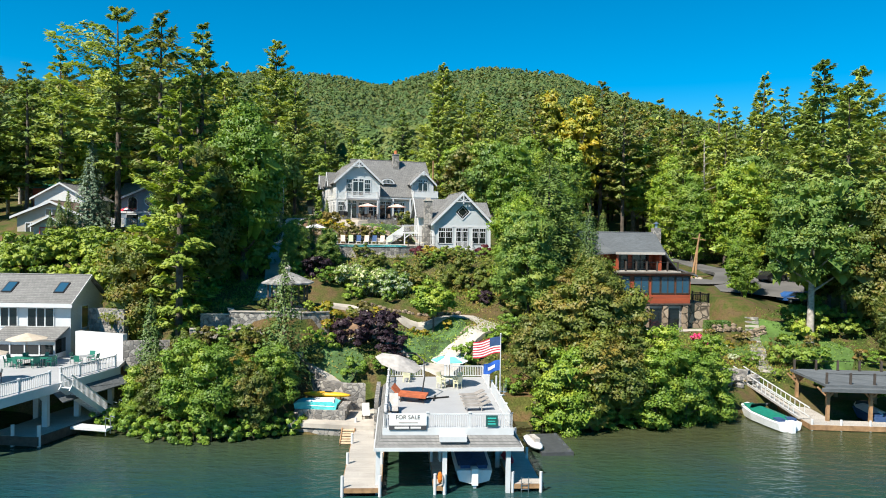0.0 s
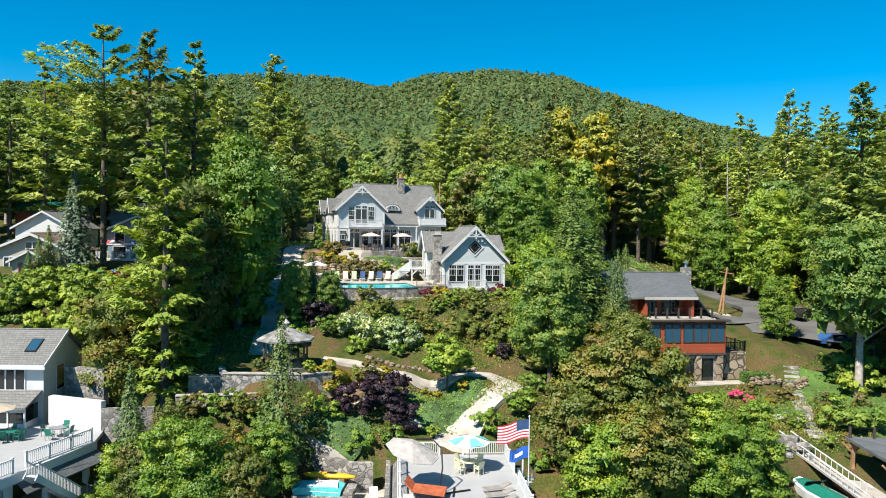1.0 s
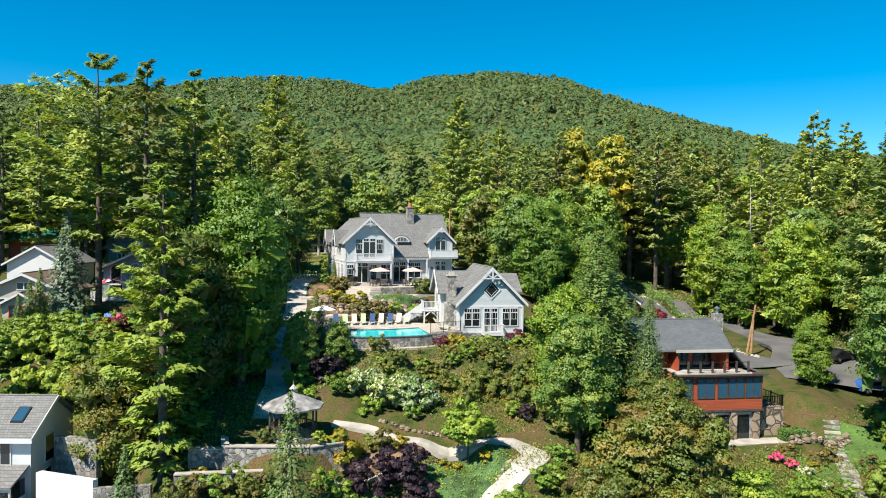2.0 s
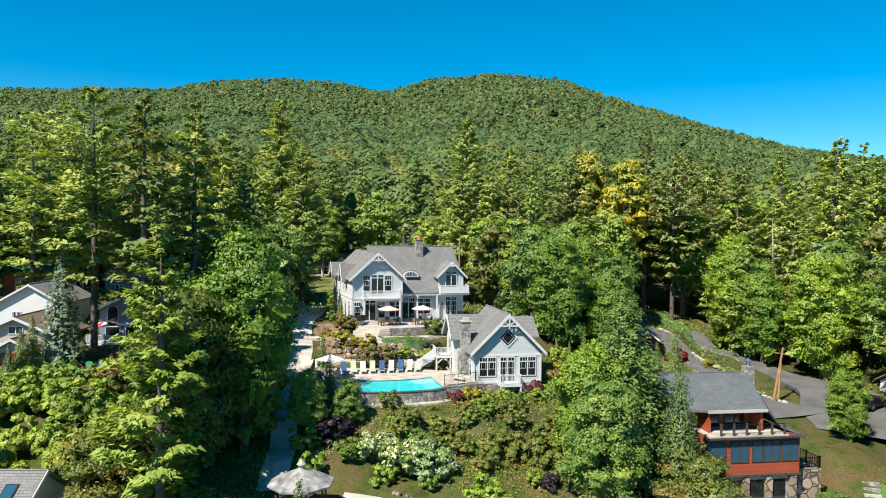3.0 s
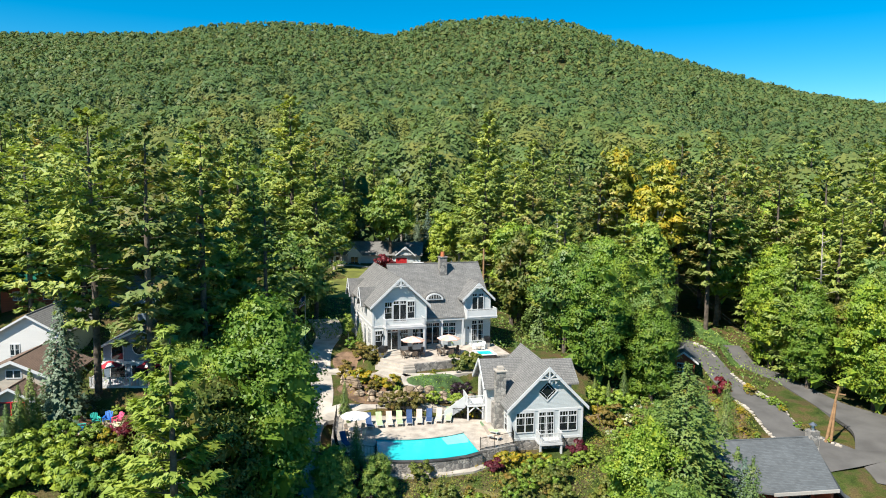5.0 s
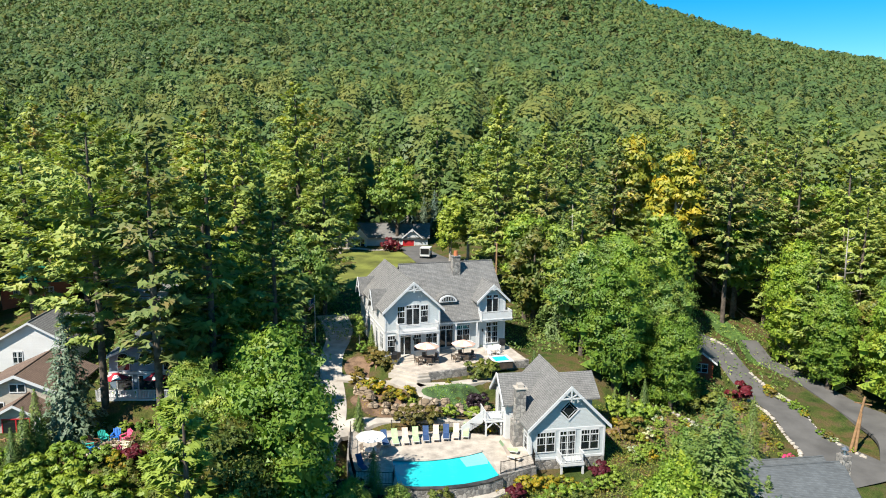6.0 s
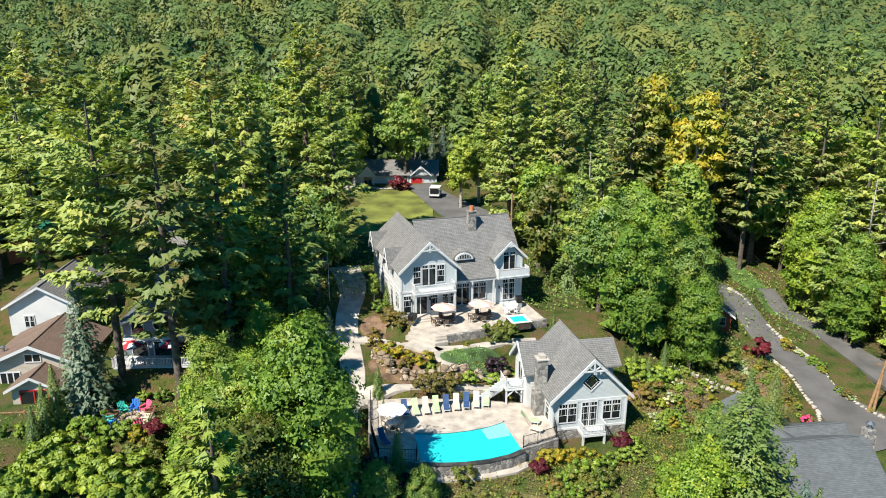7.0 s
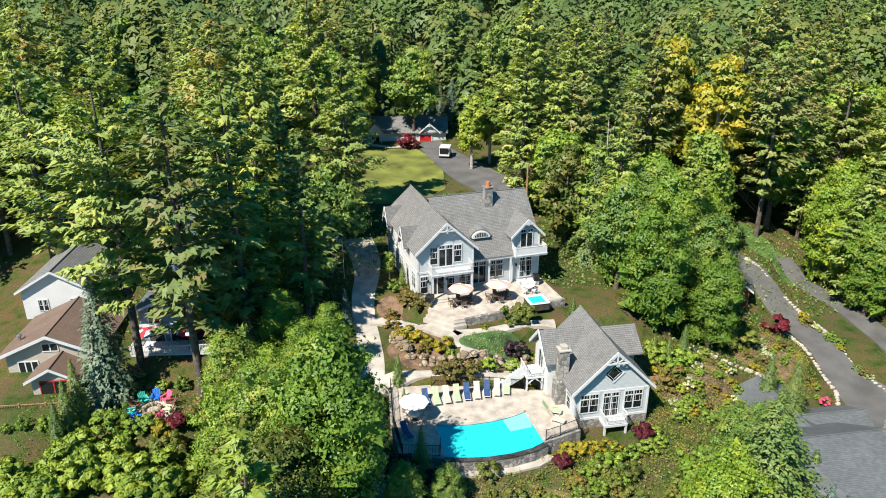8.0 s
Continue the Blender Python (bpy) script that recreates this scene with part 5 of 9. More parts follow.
    for x in (-3.1, -1.5):
        part("post", Mesh().box(x - 0.08, 5.05, -0.9, x + 0.08, 5.2, 2.0), WHITE, s)
    part("arch_brace", Mesh().beam((-3.1, 5.12, 1.2), (-2.3, 5.12, 1.9), 0.1, 0.12).beam((-1.5, 5.12, 1.2), (-2.3, 5.12, 1.9), 0.1, 0.12), WHITE, s)
    for k in range(8):
        part("step", Mesh().box(-3.2 - 0.28 * (k + 1), 6.0, 1.9 - 0.2 * (k + 1), -3.2 - 0.28 * k, 7.4, 2.06 - 0.2 * (k + 1)), WHITE, s)
    part("stair_side", Mesh().add([(-3.2, 5.9, 2.9), (-5.5, 5.9, 1.3), (-5.5, 5.9, 0.2), (-3.2, 5.9, 1.6), (-3.2, 5.98, 2.9), (-5.5, 5.98, 1.3), (-5.5, 5.98, 0.2), (-3.2, 5.98, 1.6)], [(0, 1, 2, 3), (7, 6, 5, 4), (0, 4, 5, 1), (1, 5, 6, 2), (2, 6, 7, 3), (3, 7, 4, 0)]), WHITE, s)


carriage_house()

# ---- terrace, pool and pool deck ----
terr = pose(-16.8, 111.2, 17.8, 0, 0, 18)
tp = thing("house_patio", terr, "pale flagstone patio edged by a low stone wall", "patio", kind="structure")
part("paving", Mesh().prism([(0.2, -3.6), (2.4, -6.4), (4.4, -6.5), (10.5, -5.9), (16.6, -5.2), (16.6, 1.4), (0.8, 0.5)], -0.25, 0.02), PAVING, tp)
part("stone_wall", Mesh().prism([(3.6, -6.85), (3.6, -6.4), (16.7, -5.05), (16.7, -5.5)], -1.6, 0.1), STONE, tp)
part("step", Mesh().prism([(-0.2, -3.9), (2.2, -6.9), (3.6, -6.86), (3.6, -6.45), (0.4, -3.4)], -0.7, -0.16), CONCRETE, tp)
part("step", Mesh().prism([(-0.6, -4.2), (2.0, -7.4), (3.6, -7.3), (3.6, -6.87), (0.4, -3.5)], -0.9, -0.36), CONCRETE, tp)

POOL_BACK = [(-14.6, 91.1), (-12.9, 90.95), (-11.0, 91.1), (-9.0, 91.6), (-7.2, 92.3), (-5.7, 93.2)]
POOL_FRONT = [(-4.4, 88.5), (-5.6, 87.6), (-7.6, 86.8), (-9.6, 86.35), (-11.6, 86.2), (-13.7, 86.3)]
pd = thing("pool_deck", Matrix.Identity(4), "pale stone pool deck on a fieldstone retaining wall", "pool deck", kind="structure")
part("paving", Mesh().prism(POOL_BACK + [(-3.4, 96.9), (-9, 97.6), (-15, 97.8), (-19.3, 97.2)], 13.2, 14.42), PAVING, pd)
part("paving", Mesh().prism([(-14.6, 91.1), (-19.3, 97.2), (-18.6, 91.0), (-17.4, 86.2), (-13.7, 86.3)], 13.2, 14.42), PAVING, pd)
part("paving", Mesh().prism([(-5.7, 93.2), (-4.4, 88.5), (-2.9, 89.3), (-0.9, 90.4), (-1.2, 93.5), (-3.4, 96.9)], 13.2, 14.42), PAVING, pd)
part("west_wall", Mesh().prism([(-19.4, 97.2), (-18.75, 91.0), (-17.55, 86.1), (-17.1, 86.1), (-18.3, 91.0), (-19.0, 97.2)], 12.0, 14.5), STONE, pd)
part("south_wall", Mesh().prism([(-17.5, 86.05), (-13.6, 86.05), (-13.6, 86.3), (-17.4, 86.3)], 12.0, 14.4), STONE, pd)
part("east_wall", Mesh().prism([(-4.5, 88.2), (-2.8, 89.0), (-0.8, 90.1), (-0.9, 90.4), (-2.9, 89.3), (-4.4, 88.5)], 12.0, 14.4), STONE, pd)
pool = thing("swimming_pool", Matrix.Identity(4), "turquoise infinity swimming pool with a curved stone edge", "pool")
part("water", Mesh().prism(POOL_BACK + POOL_FRONT, 13.6, 14.33), POOL_WATER, pool)
edge_in = POOL_FRONT
edge_out = [(-4.1, 88.1), (-5.4, 87.15), (-7.5, 86.3), (-9.6, 85.85), (-11.7, 85.7), (-13.9, 85.8)]
part("infinity_wall", Mesh().prism(edge_in + edge_out[::-1], 12.0, 14.2), STONE, pool, "curved fieldstone wall")
lip_out = [(x, y - 0.03) for x, y in edge_out]
part("spill_edge", Mesh().prism([(x, y + 0.02) for x, y in edge_in] + lip_out[::-1], 14.2, 14.3), plain("wet_slate", (0.07, 0.065, 0.06), 0.3, grain=0.4, scale=1.5), pool, "wet dark slate coping")
tr_out = [(-3.4, 87.7), (-5.0, 86.5), (-7.4, 85.65), (-9.6, 85.2), (-11.8, 85.05), (-14.2, 85.2)]
part("catch_basin", Mesh().prism(edge_out + tr_out[::-1], 11.6, 13.2), CONCRETE, pool, "pale overflow channel")
cop = Mesh()
for a, b in zip(POOL_BACK, POOL_BACK[1:]):
    cop.beam((*a, 14.43), (*b, 14.43), 0.3, 0.05)
cop.beam((-14.6, 91.1, 14.43), (-13.7, 86.3, 14.43), 0.3, 0.05).beam((-5.7, 93.2, 14.43), (-4.4, 88.5, 14.43), 0.3, 0.05)
part("coping", cop, CONCRETE, pool)
st = Mesh()
for k in range(3):
    st.prism([(-5.75, 93.1), (-7.3 - 0.35 * k, 92.1 - 0.2 * k), (-6.6 - 0.4 * k, 91.0 - 0.5 * k), (-5.3, 91.4 - 0.35 * k)], 13.7, 14.345 - 0.006 * k)
part("entry_steps", st, plain("pool_step", (0.2, 0.68, 0.72), 0.1, grain=0.05), pool)


PICKET = Mesh().box(-0.009, -0.009, 0.12, 0.009, 0.009, 1.15).data("picket", BLACK)


def iron_fence(line, label="black iron pool fence"):
    f = thing("pool_fence", Matrix.Identity(4), label, "fence", "pool fences")
    for (p, q) in zip(line, line[1:]):
        p, q = Vector(p), Vector(q)
        low, top = (part("rail", Mesh().beam(p + Vector((0, 0, z)), q + Vector((0, 0, z)), 0.04, 0.04), BLACK, f) for z in (0.12, 1.15))
        n = max(1, int((q - p).length / 0.13))
        for i in range(1, n):
            picket = new("picket", PICKET)
            picket.parent = low
            picket.location = p.lerp(q, i / n)
        k = max(1, round((q - p).length / 2.0))
        for i in range(k):
            c = p.lerp(q, i / k)
            part("post", Mesh().box(c.x - 0.035, c.y - 0.035, c.z, c.x + 0.035, c.y + 0.035, c.z + 1.25), BLACK, f)


iron_fence([(-15.0, 97.6, 14.42), (-9, 97.4, 14.42), (-3.6, 96.7, 14.42)])
iron_fence([(-19.15, 97.0, 14.5), (-18.5, 91.0, 14.5), (-17.3, 86.25, 14.5), (-14.0, 86.2, 14.42), (-13.95, 87.6, 14.42)])
iron_fence([(-4.3, 88.5, 14.42), (-2.9, 89.2, 14.42), (-1.0, 90.3, 14.42), (-1.0, 92.0, 14.42)])


def sun_lounger(m, cloth, colour, group="pool loungers", flat=False, fm=WHITE):
    ob = thing("sun_lounger", m, f"{colour} sling sun lounger with a pale frame", "sun lounger", group)
    f = Mesh().beam((-0.32, 0, 0.32), (-0.32, 1.25, 0.32), 0.05, 0.05).beam((0.32, 0, 0.32), (0.32, 1.25, 0.32), 0.05, 0.05).beam((-0.32, 0, 0.32), (0.32, 0, 0.32), 0.05, 0.05)
    part("frame", f, fm, ob)
    part("seat", Mesh().box(-0.3, 0.02, 0.33, 0.3, 1.25, 0.38), cloth, ob)
    up = 0.25 if flat else 0.75
    part("backrest", Mesh().slab((-0.3, 1.22, 0.4), (0.3, 1.22, 0.4), (0.3, 1.85, 0.4 + up), (-0.3, 1.85, 0.4 + up), 0.05), cloth, ob)
    for x in (-0.3, 0.3):
        for y in (0.15, 1.2):
            part("leg", Mesh().box(x - 0.025, y - 0.025, 0, x + 0.025, y + 0.025, 0.33), fm, ob)
    return ob


CLOTHS = [(NAVY, "navy blue"), (SAGE, "sage green"), (PEACH, "peach"), (SAGE, "sage green"), (NAVY, "navy blue"), (PEACH, "peach"), (NAVY, "navy blue"), (PEACH, "peach"), (SAGE, "pale green")]
for i, (c, n) in enumerate(CLOTHS):
    sun_lounger(pose(-15.2 + 0.98 * i, 93.6 + 0.26 * i, 14.43, 0, 0, 14 - 2.4 * i), c, n)
sun_lounger(pose(-16.6, 88.3, 14.43, 0, 0, 30), NAVY, "navy blue")
sun_lounger(pose(-2.3, 92.6, 14.43, 0, 0, 75), SAGE, "pale green")
sun_lounger(pose(-2.2, 91.0, 14.43, 0, 0, 60), PEACH, "peach")


def parasol(m, canopy, label, r=1.45, hgt=2.35, trim=None, group="parasols"):
    ob = thing("parasol", m, label, "umbrella", group)
    part("pole", Mesh().tube((0, 0, 0), (0, 0, hgt + 0.2), 0.025), WOOD, ob)
    part("base", Mesh().tube((0, 0, 0), (0, 0, 0.1), 0.28, 0.24, 12), BLACK, ob)
    c = Mesh().cone(0, 0, hgt - 0.35, hgt + 0.2, r, 8, rim=0.03)
    cp = part("canopy", c, canopy, ob)
    if trim:
        t = Mesh()
        for k in range(0, 8, 2):
            a0, a1 = 2 * math.pi * k / 8, 2 * math.pi * (k + 1) / 8
            for u0, u1 in ((0.35, 0.98),):
                q = [(r * u * math.cos(a), r * u * math.sin(a), hgt - 0.3 + (1 - u) * 0.5 + 0.04) for u, a in ((u0, a0), (u1, a0), (u1, a1), (u0, a1))]
                t.add(q, [(0, 1, 2, 3)])
        part("canopy_stripe", t, trim, cp)
    for k in range(8):
        a = 2 * math.pi * k / 8
        part("rib", Mesh().tube((0, 0, hgt + 0.1), (r * math.cos(a), r * math.sin(a), hgt - 0.36), 0.012, n=4), WOOD, cp)
    return ob


def patio_chair(m, mat, seat, label, group):
    ob = thing("patio_chair", m, label, "chair", group)
    part("seat", Mesh().box(-0.25, -0.25, 0.42, 0.25, 0.25, 0.47), seat, ob)
    part("backrest", Mesh().slab((-0.25, 0.22, 0.5), (0.25, 0.22, 0.5), (0.25, 0.34, 0.98), (-0.25, 0.34, 0.98), 0.04), seat, ob)
    for x in (-0.265, 0.265):
        part("armrest", Mesh().box(x - 0.025, -0.22, 0.64, x + 0.025, 0.25, 0.68), mat, ob)
    for x in (-0.24, 0.24):
        for y in (-0.22, 0.22):
            part("leg", Mesh().box(x - 0.02, y - 0.02, 0, x + 0.02, y + 0.02, 0.66), mat, ob)
    return ob


def dining_set(x, y, z, yaw, chairs, mat, seat, look_name, length=1.9, width=1.05, round_top=False, group="patio tables"):
    t = thing("patio_table", pose(x, y, z, 0, 0, yaw), f"{look_name} outdoor dining table", "table", group)
    top = Mesh()
    if round_top:
        top.tube((0, 0, 0.7), (0, 0, 0.74), length / 2, n=20)
    else:
        top.box(-length / 2, -width / 2, 0.7, length / 2, width / 2, 0.74)
    part("tabletop", top, mat, t)
    for a in (-1, 1):
        for b in (-1, 1):
            part("leg", Mesh().box(a * length * 0.33 - 0.03, b * width * 0.33 - 0.03, 0, a * length * 0.33 + 0.03, b * width * 0.33 + 0.03, 0.7), mat, t)
    first = None
    for k in range(chairs):
        a = 2 * math.pi * (k + 0.5) / chairs
        cx, cy = (length / 2 + 0.35) * math.cos(a), ((length if round_top else width) / 2 + 0.4) * math.sin(a)
        m = pose(x, y, z, 0, 0, yaw) @ pose(cx, cy, 0, 0, 0, math.degrees(math.atan2(cy, cx)) - 90)
        if first is None:
            first = patio_chair(m, mat, seat, f"{look_name} outdoor dining chair", group + " chairs")
        else:
            copy_thing(first, m)


P = lambda x, y: (terr @ Vector((x, y, 0.03)))
for x, y in ((4.4, -3.0), (9.0, -3.2)):
    q = P(x, y)
    dining_set(q.x, q.y, q.z, 18, 6, WOOD_DARK, plain("wicker", (0.2, 0.15, 0.11), 0.9, grain=0.25, fine=60), "dark wicker")
    parasol(Matrix.Translation(q), CANVAS_PINK, "coral and cream striped parasol over the patio table", 1.5, 2.4, CANVAS_WHITE)
q = P(13.4, -2.2)
dining_set(q.x, q.y, q.z, 7, 4, WHITE, CANVAS_WHITE, "white metal", 1.0, 1.0, True, "white patio tables")
dining_set(-16.5, 91.6, 14.43, 10, 4, METAL, PEACH, "pale wrought iron", 1.2, 1.2, True, "pool tables")
parasol(Matrix.Translation((-16.5, 91.6, 14.43)), CANVAS_WHITE, "white parasol over the poolside table", 1.45, 2.4)


def grill(m):
    g = thing("gas_grill", m, "black covered gas grill on the patio", "grill")
    part("cart", Mesh().box(-0.6, -0.3, 0.05, 0.6, 0.3, 0.85), METAL, g)
    part("cover", Mesh().profile([(-0.65, 0.6), (0.65, 0.6), (0.6, 1.15), (0.35, 1.3), (-0.35, 1.3), (-0.6, 1.15)], -0.35, 0.35), BLACK, g)


grill(Matrix.Translation(P(0.9, -1.9)) @ pose(0, 0, 0, 0, 0, 70))
grill(Matrix.Translation(P(15.3, -0.2)) @ pose(0, 0, 0, 0, 0, 95))


def hot_tub(m):
    t = thing("hot_tub", m, "square hot tub with turquoise water and brown sides", "hot tub")
    part("shell", Mesh().box(-1.15, -1.15, 0, 1.15, 1.15, 0.85), WOOD_DARK, t)
    part("rim", Mesh().box(-1.22, -1.22, 0.85, 1.22, -0.9, 0.93).box(-1.22, 0.9, 0.85, 1.22, 1.22, 0.93).box(-1.22, -0.9, 0.85, -0.9, 0.9, 0.93).box(0.9, -0.9, 0.85, 1.22, 0.9, 0.93), GEL, t)
    part("water", Mesh().box(-0.9, -0.9, 0.8, 0.9, 0.9, 0.86), POOL_WATER, t)


hot_tub(Matrix.Translation(P(12.9, -5.6) - Vector((0, 0, 0.3))) @ pose(0, 0, 0, 0, 0, 15))


# ---- boathouse with its roof deck ----
BH = pose(-3.45, 44.3, 0, 0, 0, 3.5)


def boathouse():
    b = thing("boathouse", BH, "white boathouse with a roof deck, shingle skirt and open slips", "boathouse")
    W, L, Z = 8.0, 16.0, 3.85
    part("deck", Mesh().box(-0.1, -0.1, 3.6, W + 0.1, L, Z), DECKING, b, "sunlit white deck boards")
    s = Mesh()
    s.slab((-0.62, -1.0, 2.95), (W + 0.62, -1.0, 2.95), (W + 0.05, -0.05, 3.55), (-0.05, -0.05, 3.55), 0.1)
    s.slab((-0.62, L, 2.95), (-0.62, -1.0, 2.95), (-0.05, -0.05, 3.55), (-0.05, L, 3.55), 0.1)
    s.slab((W + 0.62, -1.0, 2.95), (W + 0.62, L, 2.95), (W + 0.05, L, 3.55), (W + 0.05, -0.05, 3.55), 0.1)
    part("skirt_roof", s, SHINGLE, b, "grey shingle skirt roof")
    part("fascia", Mesh().box(-0.64, -1.05, 2.75, W + 0.64, -0.98, 2.96).box(-0.67, -0.98, 2.75, -0.6, L, 2.96).box(W + 0.6, -0.98, 2.75, W + 0.67, L, 2.96).box(-0.14, -0.16, 3.5, W + 0.14, -0.08, 3.95).box(-0.16, -0.1, 3.5, -0.1, L, 3.9).box(W + 0.1, -0.1, 3.5, W + 0.16, L, 3.9), WHITE, b)
    part("soffit", Mesh().box(-0.58, -0.95, 2.78, W + 0.58, L, 2.86), WHITE, b)
    for x in (-0.4, 3.75, 7.75):
        for y in (-0.6, 4.2, 9.0, 13.8):
            part("post", Mesh().box(x - 0.14, y - 0.14, -2.2, x + 0.14, y + 0.14, 2.8), WHITE, b)
    part("back_wall", Mesh().box(-0.58, L - 0.3, -1.5, W + 0.58, L - 0.02, 2.76), STONE, b)
    part("side_wall", Mesh().box(-1.0, 9.0, 0.0, -0.68, L, 3.4), STONE, b, "fieldstone side wall")
    # balustrade of the roof deck
    railing(b, (0, 0.0, Z), (W, 0.0, Z))
    railing(b, (0, 0, Z), (0, L - 0.1, Z), gap=0.2)
    railing(b, (W, 0, Z), (W, 9.6, Z), gap=0.16)
    railing(b, (W, 11.6, Z), (W, L - 0.1, Z), gap=0.16)
    railing(b, (0, L - 0.1, Z), (3.0, L - 0.1, Z))
    railing(b, (4.8, L - 0.1, Z), (W, L - 0.1, Z))
    part("gutter_box", Mesh().box(3.4, -0.9, 3.28, 5.1, -0.2, 3.6), WHITE, b)


boathouse()


def letters(parent, text, x, y, z, size, mat, name):
    cu = bpy.data.curves.new(name, "FONT")
    cu.body, cu.size, cu.extrude, cu.align_x = text, size, 0.01, "CENTER"
    tmp = bpy.data.objects.new(name, cu)
    scene.collection.objects.link(tmp)
    bpy.context.view_layer.update()
    me = bpy.data.meshes.new_from_object(tmp.evaluated_get(bpy.context.evaluated_depsgraph_get()))
    bpy.data.objects.remove(tmp)
    me.materials.clear()
    me.materials.append(mat)
    ob = new(name, me)
    ob.matrix_local = pose(x, y, z, 90, 0, 0)
    ob.parent = parent
    return ob


sign = thing("sale_banner", BH @ pose(0.25, -0.2, 3.86), "white sale banner with dark letters tied to the railing", "banner")
part("cloth", Mesh().box(0, -0.03, 0.28, 2.35, 0.0, 1.02), CANVAS_WHITE, sign)
part("lower_band", Mesh().box(0, -0.035, 0.0, 2.35, 0.0, 0.28), plain("dark_cloth", (0.06, 0.06, 0.065), 0.8), sign, "dark band along the foot")
letters(sign, "FOR SALE", 1.17, -0.035, 0.68, 0.36, WOOD_DARK, "lettering")
part("small_print", Mesh().box(0.6, -0.04, 0.42, 1.8, -0.03, 0.5), CANVAS_GREY, sign)
part("name_bar", Mesh().box(0.35, -0.045, 0.09, 1.25, -0.035, 0.2).box(1.35, -0.045, 0.09, 2.0, -0.035, 0.2), CANVAS_WHITE, sign)
board = thing("notice_board", BH @ pose(6.35, -0.2, 4.05), "small dark green notice board on the railing", "sign")
part("panel", Mesh().box(0, -0.04, 0, 0.75, 0, 0.72), plain("dark_green_panel", (0.02, 0.09, 0.08), 0.5), board)
part("print_bars", Mesh().box(0.1, -0.05, 0.5, 0.65, -0.04, 0.58).box(0.15, -0.05, 0.33, 0.6, -0.04, 0.38).box(0.12, -0.05, 0.15, 0.62, -0.04, 0.22), TEAL, board)

# deck furniture
LOUNGER_CLOTH = plain("taupe_sling", (0.27, 0.245, 0.22), 0.9, grain=0.12)
for i in range(4):
    sun_lounger(BH @ pose(5.4, 4.6 + 1.05 * i, 3.86, 0, 0, -84 + 3 * i), LOUNGER_CLOTH, "grey beige", "deck loungers", True, CANVAS_GREY)
q = BH @ Vector((4.9, 12.2, 3.86))
dining_set(q.x, q.y, q.z, 0, 4, CREAM, CREAM, "cream metal", 1.15, 1.15, True, "deck tables")
parasol(Matrix.Translation(q), CANVAS_WHITE, "white parasol with aqua striped edge over the deck table", 1.5, 2.4, plain("aqua_stripe", (0.16, 0.6, 0.52), 0.9))
q = BH @ Vector((1.5, 14.6, 3.86))
dining_set(q.x, q.y, q.z, 0, 2, CREAM, CREAM, "cream metal", 0.8, 0.8, True, "small deck tables")


def cantilever_umbrella(m):
    u = thing("cantilever_umbrella", m, "beige cantilever umbrella tilted over a swing bed", "umbrella")
    part("base_bar", Mesh().beam((0.3, -0.4, 0.05), (2.6, 0.4, 0.05), 0.1, 0.1).beam((1.4, -0.7, 0.05), (1.6, 0.9, 0.05), 0.1, 0.1), BLACK, u)
    a = [Vector((0.5, -0.3, 0)), Vector((0.75, 0.1, 1.6)), Vector((0.7, 0.7, 2.7)), Vector((0.1, 1.1, 3.2)), Vector((-1.0, 0.9, 3.25))]
    for p, q in zip(a, a[1:]):
        part("arm", Mesh().tube(p, q, 0.05), BLACK, u)
    c = Mesh()
    top = Vector((-1.2, 0.7, 3.1))
    ring = [top + Vector((1.75 * math.cos(2 * math.pi * k / 8), 1.6 * math.sin(2 * math.pi * k / 8), -0.55 - 0.55 * math.cos(2 * math.pi * k / 8 + 0.6))) for k in range(8)]
    c.add([top] + ring + [top - Vector((0, 0, 0.04))] + [r - Vector((0, 0, 0.04)) for r in ring], [(0, 1 + k, 1 + (k + 1) % 8) for k in range(8)] + [(9, 10 + (k + 1) % 8, 10 + k) for k in range(8)] + [(1 + k, 10 + k, 10 + (k + 1) % 8, 1 + (k + 1) % 8) for k in range(8)])
    part("canopy", c, CANVAS_GREY, u)
    return u


cantilever_umbrella(BH @ pose(2.0, 8.0, 3.86))
swing = thing("hammock_lounge", BH @ pose(0.9, 7.2, 3.86, 0, 0, -12), "rust red double lounge with a padded back", "lounge")
part("cushion", Mesh().slab((-0.1, -0.2, 0.55), (2.0, -0.4, 0.5), (2.0, 0.9, 0.55), (-0.1, 1.0, 0.6), 0.14), RUST_CLOTH, swing)
part("backrest", Mesh().slab((-0.6, -0.1, 1.05), (-0.1, -0.2, 0.55), (-0.1, 1.0, 0.6), (-0.6, 1.1, 1.1), 0.12), RUST_CLOTH, swing)
for x, y in ((0.1, -0.1), (1.8, -0.2), (0.1, 0.8), (1.8, 0.7)):
    part("leg", Mesh().box(x - 0.03, y - 0.03, 0, x + 0.03, y + 0.03, 0.45), WOOD_DARK, swing)
sun_lounger(BH @ pose(0.5, 3.0, 3.86, 0, 0, 0), CANVAS_GREY, "dark grey", "deck loungers", False, BLACK)


